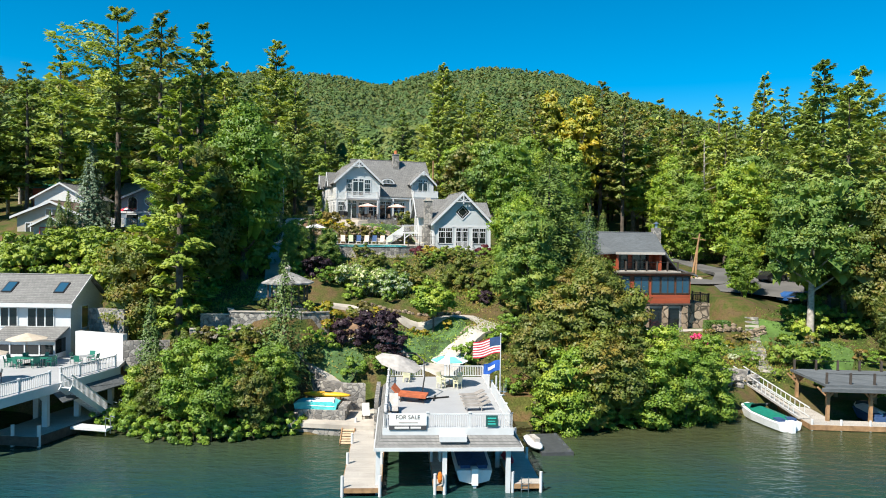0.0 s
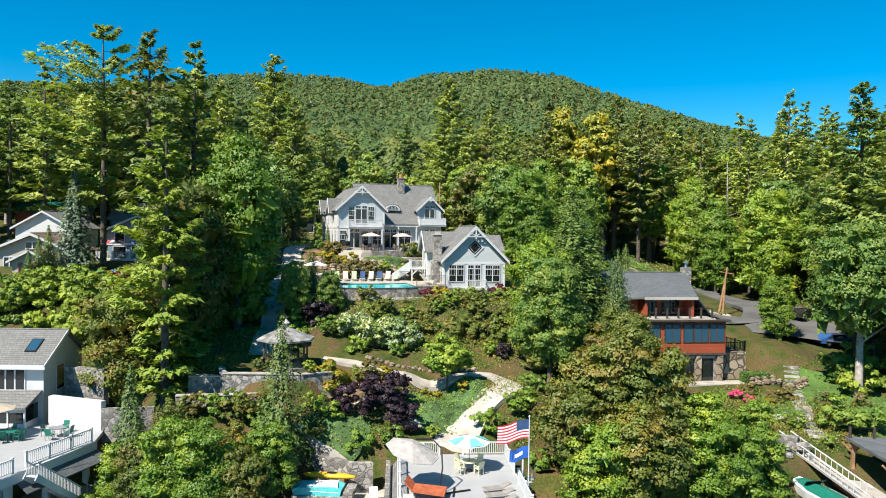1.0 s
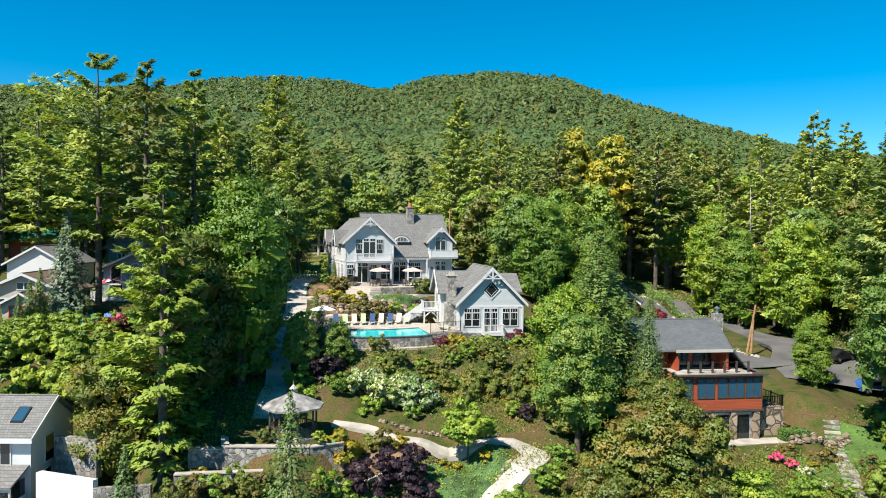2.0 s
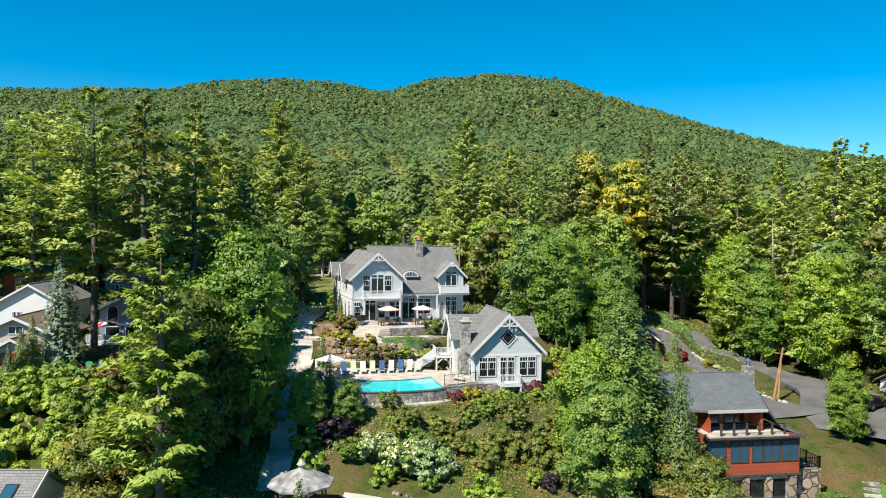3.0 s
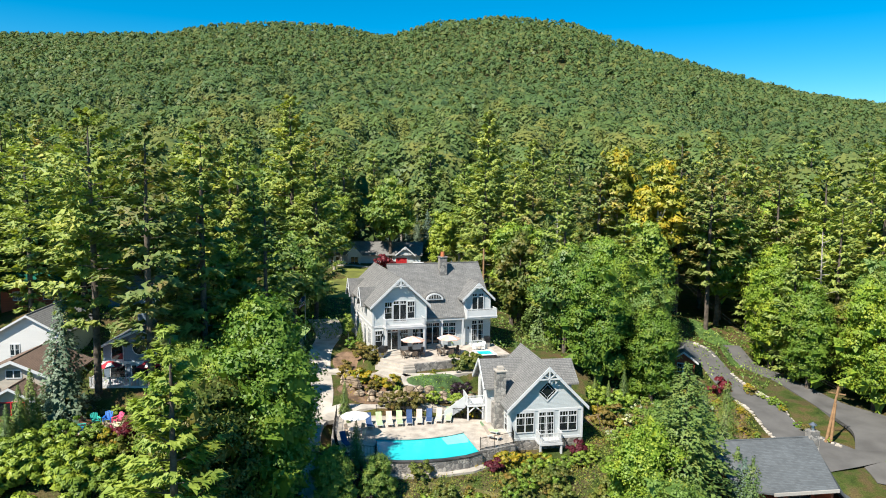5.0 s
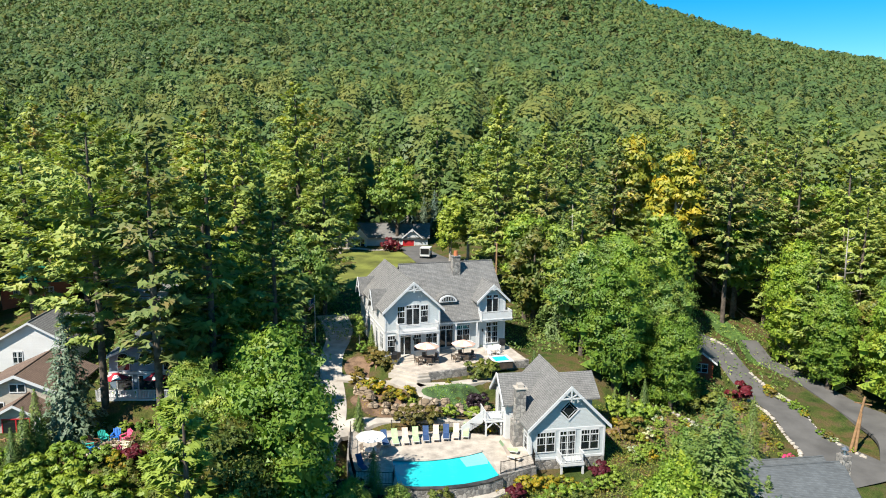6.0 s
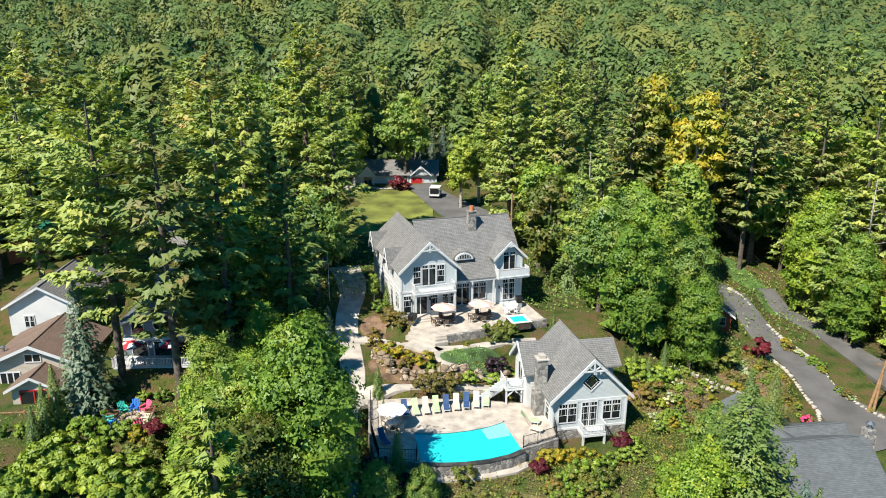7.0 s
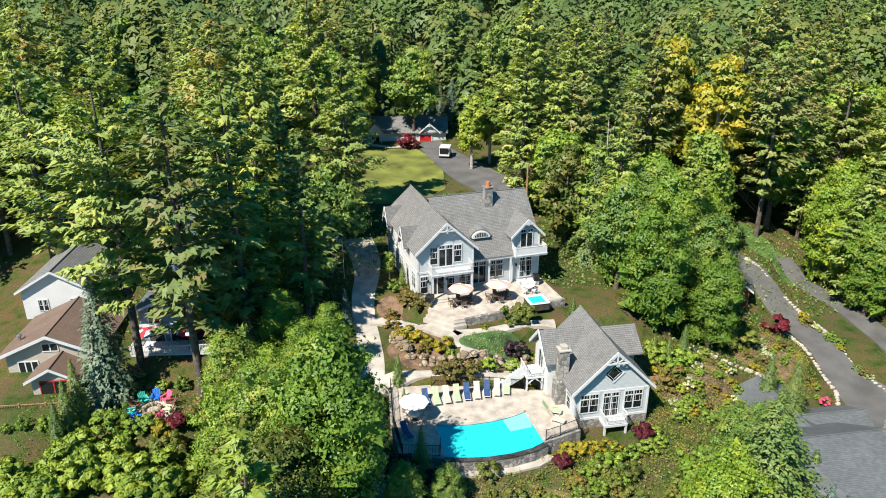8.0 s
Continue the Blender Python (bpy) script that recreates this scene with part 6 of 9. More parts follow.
def flag_pole(m, hgt, label, flags):
    f = thing("flagpole", m, label, "flagpole")
    part("pole", Mesh().tube((0, 0, 0), (0, 0, hgt), 0.05, 0.03).blob((0, 0, hgt), (0.07, 0.07, 0.07)), WHITE, f)

    def cloth(name, mats, z, w, h, sway, droop, parent):
        def at(u, v):
            return (-w * u * 0.93 + 0.03, 0.16 * math.sin(5 * u + v) * (0.3 + u) + sway * u, z - h * v - droop * u + 0.05 * math.sin(7 * u))
        for name2, mat, u0, u1, v0, v1, off in mats:
            n = 8
            vs, fs = [], []
            for i in range(n + 1):
                u = u0 + (u1 - u0) * i / n
                for v in (v0, v1):
                    x, y, zz = at(u, v)
                    vs += [(x, y - off, zz), (x, y + 0.012, zz)]
            for i in range(n):
                a = 4 * i
                fs += [(a, a + 4, a + 6, a + 2), (a + 1, a + 3, a + 7, a + 5)]
            part(name2, Mesh().add(vs, fs), mat, parent)
    for name, mats, z, w, h, droop in flags:
        p = part(name, Mesh().tube((0, 0, z - h), (0, 0, z), 0.012), CANVAS_WHITE, f)
        cloth(name, mats, z, w, h, 0.25, droop, p)


stripes = [("stripe", FLAG_RED if k % 2 == 0 else CANVAS_WHITE, 0.0 if k > 6 else 0.4, 1.0, k / 13, (k + 1) / 13, 0.0) for k in range(13)]
stripes.append(("canton", NAVY, 0.0, 0.4, 0.0, 7 / 13, 0.01))
flag_pole(BH @ pose(8.55, 9.0, 2.0), 6.6, "white pole with a striped flag and a blue flag", [("striped_flag", stripes, 6.4, 2.3, 1.25, 0.5), ("blue_flag", [("field", BLUE_FLAG, 0.0, 1.0, 0.0, 1.0, 0.0), ("pale_mark", CANVAS_WHITE, 0.3, 0.75, 0.35, 0.65, 0.02)], 4.6, 1.4, 0.8, 0.35)])
spiral = thing("spiral_stair", BH @ pose(8.6, 11.4, 0), "white spiral stair from the roof deck to the dock", "stairs")
part("column", Mesh().tube((0, 0, 0), (0, 0, 4.9), 0.07), WHITE, spiral)
for k in range(17):
    a = 0.36 * k
    m = Matrix.Rotation(a, 4, "Z")
    part("tread", Mesh().add([(0, -0.06, 0.22 * k + 0.2), (0.85, -0.18, 0.22 * k + 0.2), (0.85, 0.18, 0.22 * k + 0.2), (0, 0.06, 0.22 * k + 0.2), (0, -0.06, 0.22 * k + 0.16), (0.85, -0.18, 0.22 * k + 0.16), (0.85, 0.18, 0.22 * k + 0.16), (0, 0.06, 0.22 * k + 0.16)], [(0, 1, 2, 3), (7, 6, 5, 4), (0, 4, 5, 1), (1, 5, 6, 2), (2, 6, 7, 3)], m), WHITE, spiral)
    part("baluster", Mesh().tube(m @ Vector((0.83, 0, 0.22 * k + 0.2)), m @ Vector((0.83, 0, 0.22 * k + 1.15)), 0.02, n=5), WHITE, spiral)


def dock(name, m, w, l, z, label, posts, mat=WOOD_GREY, group="docks"):
    d = thing(name, m, label, "dock", group)
    part("deck", Mesh().box(0, 0, z - 0.06, w, l, z), mat, d)
    part("fascia", Mesh().box(-0.03, -0.04, z - 0.3, w + 0.03, 0.0, z - 0.02).box(-0.05, 0, z - 0.3, 0, l, z - 0.02).box(w, 0, z - 0.3, w + 0.05, l, z - 0.02), WOOD, d)
    n = max(2, int(l / 2.2))
    for i in range(n + 1):
        for x in (0.05, w - 0.05):
            top = z + (0.75 if posts and i % 2 == 0 else -0.05)
            part("dock_post", Mesh().tube((x, l * i / n, -2.4), (x, l * i / n, top), 0.11, 0.1, 10), WHITE if posts else WOOD_DARK, d)
    return d


dock("dock", BH @ pose(-2.6, -1.2, 0), 2.4, 13.6, 0.55, "pale boarded finger dock with white mooring posts", True)
dock("dock", BH @ pose(8.0, -0.6, 0), 1.9, 15.0, 0.55, "pale boarded finger dock with white mooring posts", True)
dock("dock", BH @ pose(3.1, -0.9, 0), 0.7, 14, 0.55, "narrow dock between the boat slips", True)
ladder = thing("dock_ladder", BH @ pose(8.6, -0.68, 0), "small steel swimming ladder on the dock", "ladder")
part("side_rail", Mesh().tube((0, 0, -0.6), (0, 0, 1.0), 0.025).tube((0.45, 0, -0.6), (0.45, 0, 1.0), 0.025), METAL, ladder)
for k in range(4):
    part("rung", Mesh().tube((0, 0, -0.3 + 0.26 * k), (0.45, 0, -0.3 + 0.26 * k), 0.02, n=5), METAL, ladder)


def motor_boat(m, l, w, hull, cover, label, canopy=True):
    b = thing("motor_boat", m, label, "boat", "motor boats")
    stations = [(0.0, 0.46, 0.5), (0.25, 0.5, 0.52), (0.55, 0.5, 0.58), (0.8, 0.36, 0.68), (0.93, 0.17, 0.76), (1.0, 0.02, 0.8)]
    vs, fs = [], []
    for u, hw, z in stations:
        y = l * u
        vs += [(-w * hw, y, z), (-w * hw * 0.85, y, -0.15), (0, y, -0.4 + 0.5 * u ** 3), (w * hw * 0.85, y, -0.15), (w * hw, y, z), (w * hw * 0.8, y, z + 0.03), (-w * hw * 0.8, y, z + 0.03)]
    for i in range(len(stations) - 1):
        for k in range(7):
            fs.append((7 * i + k, 7 * i + (k + 1) % 7, 7 * (i + 1) + (k + 1) % 7, 7 * (i + 1) + k))
    fs.append((0, 6, 5, 4, 3, 2, 1))
    part("hull", Mesh().add(vs, fs), hull, b, smooth=False)
    c = Mesh()
    c.add([(-w * 0.4, l * 0.1, 0.6), (w * 0.4, l * 0.1, 0.6), (w * 0.42, l * 0.55, 0.66), (w * 0.2, l * 0.86, 0.84), (-w * 0.2, l * 0.86, 0.84), (-w * 0.42, l * 0.55, 0.66), (0, l * 0.2, 0.85), (0, l * 0.55, 1.0)], [(0, 1, 6), (1, 2, 7, 6), (2, 3, 7), (3, 4, 7), (4, 5, 7), (5, 0, 6, 7)])
    part("cockpit_cover", c, cover, b)
    for x in (-0.22, 0.22):
        part("seat", Mesh().box(x * w - 0.32, l * 0.05, 0.5, x * w + 0.32, l * 0.16, 0.75), NAVY, b)
    if canopy:
        part("outboard", Mesh().box(-0.2, -0.45, -0.3, 0.2, 0.0, 0.75).box(-0.1, -0.35, -0.8, 0.1, -0.1, -0.3), GEL, b)
    part("windscreen", Mesh().slab((-w * 0.36, l * 0.58, 1.25), (w * 0.36, l * 0.58, 1.25), (w * 0.3, l * 0.66, 0.75), (-w * 0.3, l * 0.66, 0.75), 0.03), GLASS, b)


motor_boat(BH @ pose(5.75, 0.5, 0.5), 7.2, 2.5, GEL, NAVY, "white motor boat with blue seats moored in the slip")
life = thing("life_ring_post", BH @ pose(3.45, -1.0, 0.55), "orange life vest hanging on a dock post", "life vest")
part("vest", Mesh().blob((0, -0.12, 0.6), (0.16, 0.1, 0.38), 3), plain("orange_foam", (0.8, 0.2, 0.02), 0.8), life)
kay = thing("red_kayak", BH @ pose(8.5, 2.6, 0.56, 0, 0, 5), "red kayak lying on the dock", "kayak")
part("hull", Mesh().blob((0, 1.5, 0.25), (0.35, 1.6, 0.22), 4, 12, 0.04), FLAG_RED, kay, smooth=True)


def jet_platform():
    p = thing("floating_platform", pose(6.6, 51.4, 0, 0, 0, 6), "dark floating platform beside the boathouse", "dock")
    part("deck", Mesh().box(0.9, 0, -0.2, 3.3, 4.8, 0.25), plain("dark_plastic", (0.06, 0.065, 0.07), 0.6), p)
    for y in (0.4, 1.8, 3.2, 4.4):
        part("cleat", Mesh().box(3.0, y, 0.25, 3.2, y + 0.25, 0.35), METAL, p)
    j = thing("jet_ski", pose(7.4, 51.8, 0.3, 0, 0, 14), "white and grey jet ski on the floating platform", "jet ski")
    part("hull", Mesh().blob((0, 1.5, 0.2), (0.55, 1.6, 0.35), 7, 12, 0.06), GEL, j, smooth=True)
    part("seat", Mesh().box(-0.2, 0.5, 0.4, 0.2, 1.7, 0.75), CANVAS_GREY, j)
    part("handlebar", Mesh().tube((-0.4, 1.95, 0.95), (0.4, 1.95, 0.95), 0.03).tube((0, 2.1, 0.4), (0, 1.95, 0.95), 0.06), BLACK, j)


jet_platform()

# shore terrace with the boat rack
sh = thing("shore_terrace", Matrix.Identity(4), "pale concrete shore terrace above the water", "terrace", kind="structure")
part("slab", Mesh().prism([(-12.2, 56.2), (-7.6, 55.6), (-5.2, 55.4), (-5.0, 61.5), (-12.5, 61.5)], 0.55, 0.9), CONCRETE, sh)
part("sea_wall", Mesh().prism([(-12.1, 56.3), (-7.6, 55.75), (-5.2, 55.5), (-5.2, 57), (-12.1, 57)], -2.2, 0.55), STONE, sh)
part("bank_wall", Mesh().prism([(-13.5, 64.5), (-12.5, 62.8), (-8.2, 60.0), (-6.4, 60.2), (-6.6, 60.6), (-8.0, 60.5), (-12.0, 63.4), (-13.0, 65.0)], 0.0, 3.2), STONE, sh, "sloping fieldstone bank wall")
part("bank_wall", Mesh().prism([(-13.6, 67), (-13.5, 64.5), (-13.0, 65.0), (-13.1, 67)], 1.0, 5.0), STONE, sh)
rack = thing("boat_rack", pose(-11.6, 57.3, 0.9, 0, 0, -4), "fieldstone plinth that carries the covered boat", "plinth")
part("plinth", Mesh().box(0, 0, 0, 3.9, 1.8, 0.75), STONE, rack)
part("end_block", Mesh().box(3.3, 0.2, 0.75, 4.0, 2.2, 1.05), STONE, rack)
tarp = thing("covered_rowing_boat", pose(-11.9, 57.6, 1.65, 0, 0, -4), "rowing boat under an aqua and white cover", "boat")
part("cover", Mesh().profile([(0, 0), (3.4, 0), (3.5, 0.45), (3.0, 0.62), (0.3, 0.55), (-0.1, 0.4)], 0, 1.5), AQUA, tarp)
part("white_sheet", Mesh().add([(1.0, -0.02, 0.3), (3.3, -0.02, 0.25), (3.2, 0.2, 0.66), (3.0, 1.4, 0.68), (1.4, 1.4, 0.64), (0.9, 0.3, 0.62)], [(0, 1, 2, 5), (5, 2, 3, 4)]), CANVAS_WHITE, tarp)
ky = thing("yellow_kayak", pose(-9.6, 59.6, 2.2, 0, 0, -8), "yellow kayak lying on the boat rack", "kayak")
part("hull", Mesh().blob((0, 0, 0.2), (2.1, 0.36, 0.24), 8, 14, 0.03), YELLOW, ky, smooth=True)
part("cockpit", Mesh().blob((0.2, 0, 0.42), (0.45, 0.22, 0.05), 9, 10, 0.0), BLACK, ky)
part("stand", Mesh().box(-1.2, -0.3, -0.55, -1.0, 0.3, 0.05).box(1.0, -0.3, -0.55, 1.2, 0.3, 0.05), WOOD, ky)
deckchair = thing("deck_chair", pose(-6.0, 57.4, 0.9, 0, 0, 10), "white deck chair on the shore terrace", "chair")
part("seat", Mesh().box(-0.3, 0, 0.32, 0.3, 0.9, 0.38), CANVAS_WHITE, deckchair)
part("backrest", Mesh().slab((-0.3, 0.85, 0.38), (0.3, 0.85, 0.38), (0.3, 1.3, 1.05), (-0.3, 1.3, 1.05), 0.05), CANVAS_WHITE, deckchair)
for x in (-0.28, 0.28):
    for y in (0.1, 0.85):
        part("leg", Mesh().box(x - 0.03, y - 0.03, 0, x + 0.03, y + 0.03, 0.33), WOOD_DARK, deckchair)
lad = thing("shore_steps", pose(-7.6, 53.5, 0, 0, 0, 3), "pale wooden steps from the dock into the water", "steps")
for k in range(6):
    part("tread", Mesh().box(0, 0.35 * k, 0.1 + 0.1 * k - 0.06, 1.0, 0.35 * k + 0.3, 0.1 + 0.1 * k), plain("pale_wood", (0.6, 0.45, 0.3), 0.8) if k == 0 else bpy.data.materials["pale_wood"], lad)
part("stringer", Mesh().beam((0.0, 0, 0.0), (0.0, 2.1, 0.6), 0.08, 0.3).beam((1.0, 0, 0.0), (1.0, 2.1, 0.6), 0.08, 0.3), WOOD, lad)


# ---- gazebo and garden walls ----
def gazebo():
    g = thing("gazebo", pose(-15.2, 69.8, 8.45), "octagonal gazebo with a weathered shingle roof and dark posts", "gazebo")
    n, r = 8, 2.0
    part("floor", Mesh().prism([(r * math.cos(2 * math.pi * k / n + 0.39), r * math.sin(2 * math.pi * k / n + 0.39)) for k in range(n)], -0.5, 0.15), WOOD_GREY, g)
    for k in range(n):
        a, a2 = 2 * math.pi * k / n + 0.39, 2 * math.pi * (k + 1) / n + 0.39
        p, q = Vector((1.9 * math.cos(a), 1.9 * math.sin(a), 0.15)), Vector((1.9 * math.cos(a2), 1.9 * math.sin(a2), 0.15))
        part("post", Mesh().box(p.x - 0.07, p.y - 0.07, 0.1, p.x + 0.07, p.y + 0.07, 2.55), WOOD_DARK, g)
        if k != 5:
            railing(g, p, q, 0.9, WOOD_DARK, 0.16, posts=False)
    ro = part("roof", Mesh().cone(0, 0, 2.5, 3.75, 2.55, 8, 0.39, 0.14), plain("silvered_cedar_shingle", (0.3, 0.29, 0.275), 0.9, grain=0.3, scale=1.5, fine=14, bump=0.5), g, "silvery cedar shingle roof")
    part("cupola", Mesh().tube((0, 0, 3.65), (0, 0, 3.95), 0.22, 0.22, 8), WOOD_GREY, ro)
    part("cupola_roof", Mesh().cone(0, 0, 3.95, 4.35, 0.36, 8, 0.39, 0.04).tube((0, 0, 4.3), (0, 0, 4.65), 0.03, 0.01), WOOD_GREY, ro)


gazebo()
gw = thing("garden_wall", Matrix.Identity(4), "tiered fieldstone garden walls with pale caps", "wall", kind="structure")
for (a, b, z0, z1) in (((-23.0, 64.6), (-16.6, 65.6), 4.0, 7.0), ((-20.0, 67.3), (-13.4, 67.5), 5.6, 8.35), ((-20.0, 67.3), (-21.4, 71.5), 5.6, 8.35), ((-23.0, 67.6), (-20.2, 67.8), 5.5, 8.0), ((-13.4, 67.5), (-11.0, 69.0), 6.0, 8.3)):
    pa, pb = Vector((*a, 0)), Vector((*b, 0))
    d = (pb - pa).normalized()
    nrm = Vector((-d.y, d.x, 0)) * 0.22
    ol = [tuple((pa + nrm)[:2]), tuple((pa - nrm)[:2]), tuple((pb - nrm)[:2]), tuple((pb + nrm)[:2])]
    part("stone_wall", Mesh().prism(ol, z0, z1), STONE, gw)
    nrm *= 1.35
    ol = [tuple((pa + nrm)[:2]), tuple((pa - nrm)[:2]), tuple((pb - nrm)[:2]), tuple((pb + nrm)[:2])]
    part("cap", Mesh().prism(ol, z1, z1 + 0.09), CONCRETE, gw)

ramp = thing("ramp_wall", Matrix.Identity(4), "sloping fieldstone wall with a pale cap beside the kayak rack", "wall", kind="structure")
for name, mat, half, low, high in (("stone_wall", STONE, 0.28, -6.0, 0.0), ("cap", CONCRETE, 0.3, 0.003, 0.12)):
    vs = [(x + dx * half, y + dx * half, top + dz if dz == high else max(top + low, -0.5) if low < 0 else top + low) for x, y, top in ((-12.8, 63.2, 5.2), (-8.0, 61.2, 2.2)) for dx in (-1, 1) for dz in (low, high)]
    part(name, Mesh().add(vs, [(0, 1, 3, 2), (4, 6, 7, 5), (0, 4, 5, 1), (2, 3, 7, 6), (1, 5, 7, 3), (0, 2, 6, 4)]), mat, ramp)

# ---- paths, drives and beds ----
ribbon("garden_path", [(-0.4, 60.4, 2.2), (-0.2, 63.2, 3.4), (1.9, 66.4, 2.3), (4.4, 68.9, 2.4), (4.7, 70.6, 2.3), (3.0, 71.8, 1.9), (0.2, 71.6, 1.6), (-3.2, 71.2, 1.5), (-6.4, 71.7, 1.4), (-9.6, 73.0, 1.2), (-12.5, 73.4, 1.2)], 2.0, CONCRETE, "pale curving garden path to the boathouse", "path")
ribbon("garden_path", [(-3.0, 65.0, 1.0), (-6.2, 67.2, 1.0), (-9.7, 66.6, 1.0), (-12.6, 66.2, 1.0)], 1.0, CONCRETE, "narrow pale path beside the garden bed", "path")
ribbon("walkway", [(-18.6, 74, 2.4), (-18.9, 80, 2.4), (-20.6, 88, 2.4), (-21.4, 94, 2.5), (-21.2, 99, 2.6), (-22.2, 105, 2.6), (-23.4, 111, 2.7), (-23.6, 118, 3.2), (-24.5, 124, 4.0), (-26.5, 131, 4.5)], 2.4, CONCRETE, "concrete walkway up beside the house", "path")
ribbon("walkway", [(-21.0, 96.6, 2.0), (-18.6, 98.2, 1.9), (-15.0, 99.0, 1.2), (-9.0, 99.0, 1.1), (-5.0, 99.6, 1.1)], 1.3, CONCRETE, "concrete walkway above the pool deck", "path")
ribbon("walkway", [(-22.2, 108.6, 1.6), (-19.2, 108.2, 1.5), (-16.4, 106.6, 1.6), (-14.0, 104.9, 1.7), (-12.2, 103.6, 1.7), (-11.6, 102.2, 1.5)], 1.5, CONCRETE, "stone walkway to the patio steps", "path")
ribbon("walkway", [(-14.0, 104.0, 1.5), (-9, 104.7, 1.4), (-4.5, 106.4, 1.4), (-1.0, 106.8, 1.3)], 1.4, CONCRETE, "stone walkway below the patio wall", "path")
ribbon("walkway", [(-11.8, 102.0, 1.0), (-9.0, 101.3, 1.0), (-5.5, 101.6, 1.0)], 1.0, CONCRETE, "stone walkway below the lawn bed", "path")
ribbon("driveway", [(-17.2, 182.0, 5.0), (-13.5, 173.0, 7.0), (-8.8, 163.0, 9.0), (-4.5, 153.0, 8.0), (-3.0, 143, 5.0), (-6, 134, 4.5)], 5.0, ASPHALT, "dark asphalt driveway behind the house", "driveway")
ribbon("road", [(20, 152, 3.6), (26.5, 138, 3.8), (30.5, 127, 3.9), (32.3, 117, 4.0), (33.2, 108, 4.6), (34.5, 101, 8.0), (36, 97, 9.0)], 4.0, ASPHALT, "grey asphalt lane coming down the hillside", "road")
ribbon("road", [(37.0, 133, 3.0), (39.5, 124, 3.2), (42, 115, 4.0), (44.5, 106, 8.0), (44, 98, 13.0), (42, 93, 10.0)], 4.0, ASPHALT, "asphalt parking area among the trees", "road", lift=0.09)
patch("lawn", [(-32, 178), (-19.5, 178), (-16.5, 172), (-14, 164), (-13.5, 154), (-17, 147), (-24, 145), (-31, 149), (-33, 162)], LAWN, "mown sunlit lawn with drying patches", "lawn", 0.08)
patch("lawn", oval(31.5, 76.5, 4.6, 1.7, 24, -6), plain("bright_lawn", (0.08, 0.15, 0.03), 0.95, grain=0.2, scale=0.5, fine=14, bump=0.5), "small bright lawn below the red house", "lawn", 0.06)
patch("lawn", oval(39.3, 77.0, 3.6, 7.0, 28, 12), bpy.data.materials["bright_lawn"], "shaded lawn under the tall trees", "lawn", 0.06)
patch("lawn", oval(35.5, 134, 2.4, 8, 24, 14), bpy.data.materials["bright_lawn"], "grass verge beside the lane", "lawn", 0.06)
patch("planting_bed", oval(-1.2, 67.6, 4.2, 3.2, 28, 20), TURF, "low green ground cover in the garden bed", "garden bed", 0.12)
patch("planting_bed", oval(-7.0, 69.2, 4.2, 1.3, 28, 8), MULCH, "mulched bed beside the garden path", "garden bed", 0.05)
patch("planting_bed", oval(-9.6, 63.6, 2.6, 2.0, 24, 0), TURF, "green ground cover on the bank", "garden bed", 0.1)
patch("planting_bed", oval(-7.8, 103.2, 4.0, 1.35, 28, 8), TURF, "clipped green bed below the patio", "garden bed", 0.16)
patch("planting_bed", oval(-16.6, 102.6, 3.2, 3.0, 28, -35), MULCH, "mulched slope planted with golden shrubs", "garden bed", 0.05)
patch("planting_bed", oval(-19.6, 110.4, 2.0, 2.3, 28, 0), MULCH, "mulched bed at the corner of the house", "garden bed", 0.05)
patch("planting_bed", oval(12.5, 100.5, 5.2, 5.0, 28, 0), MULCH, "mulched hillside garden with small shrubs", "garden bed", 0.05)
patch("planting_bed", oval(24.5, 107.5, 4.2, 5.5, 28, 0), MULCH, "mulched garden slope below the lane", "garden bed", 0.05)
patch("planting_bed", oval(-9.0, 81.5, 9.0, 3.0, 28, 4), MEADOW, "wild grassy slope below the pool", "garden bed", 0.03)


def rock_edge(line, size, label, seed, mat=STONE_WARM, name="boulder_wall", rows=1):
    rng = random.Random(seed)
    w = thing(name, Matrix.Identity(4), label, "stone wall", kind="structure")
    pts = [Vector((*p, 0)) for p in line]
    for r in range(rows):
        for p, q in zip(pts, pts[1:]):
            n = max(1, int((q - p).length / (size * 1.35)))
            for i in range(n):
                c = p.lerp(q, (i + rng.random() * 0.5) / n)
                c.y += r * size * 0.5
                s = size * rng.uniform(0.7, 1.15)
                part("boulder", Mesh().blob((c.x, c.y, ground_at(c.x, c.y) + s * 0.35 + r * size * 0.8), (s * 0.85, s * 0.6, s * 0.62), rng.randrange(999), 8, 0.35), mat, w)


rock_edge([(-19.3, 104.2), (-17.6, 101.6), (-15.2, 100.2), (-12.0, 99.9), (-9.5, 100.4), (-7.0, 100.6)], 0.72, "wall of warm brown boulders above the pool", 3, rows=2)
rock_edge([(-5.0, 101.5), (-3.0, 101.6)], 0.5, "wall of warm brown boulders above the pool", 4, rows=2)
rock_edge([(30.6, 131), (33.2, 123), (34.8, 117), (35.3, 110), (36.2, 104.6), (37.6, 101.6)], 0.36, "edging of pale round stones beside the lane", 5, CONCRETE, "stone_edging")
rock_edge([(29.6, 115), (30.4, 108), (30.6, 103), (29.2, 99.6), (27.2, 98.6)], 0.32, "edging of pale round stones beside the lane", 6, CONCRETE, "stone_edging")
rock_edge([(13.5, 107), (18, 105.5), (22.5, 103.5), (26, 100.5)], 0.4, "edging of pale stones across the garden slope", 7, CONCRETE, "stone_edging")
rock_edge([(25.5, 68.5), (28.2, 67.2), (30, 67.4), (31.5, 68)], 0.7, "grey boulders along the shore", 8, STONE, "shore_rocks", rows=2)
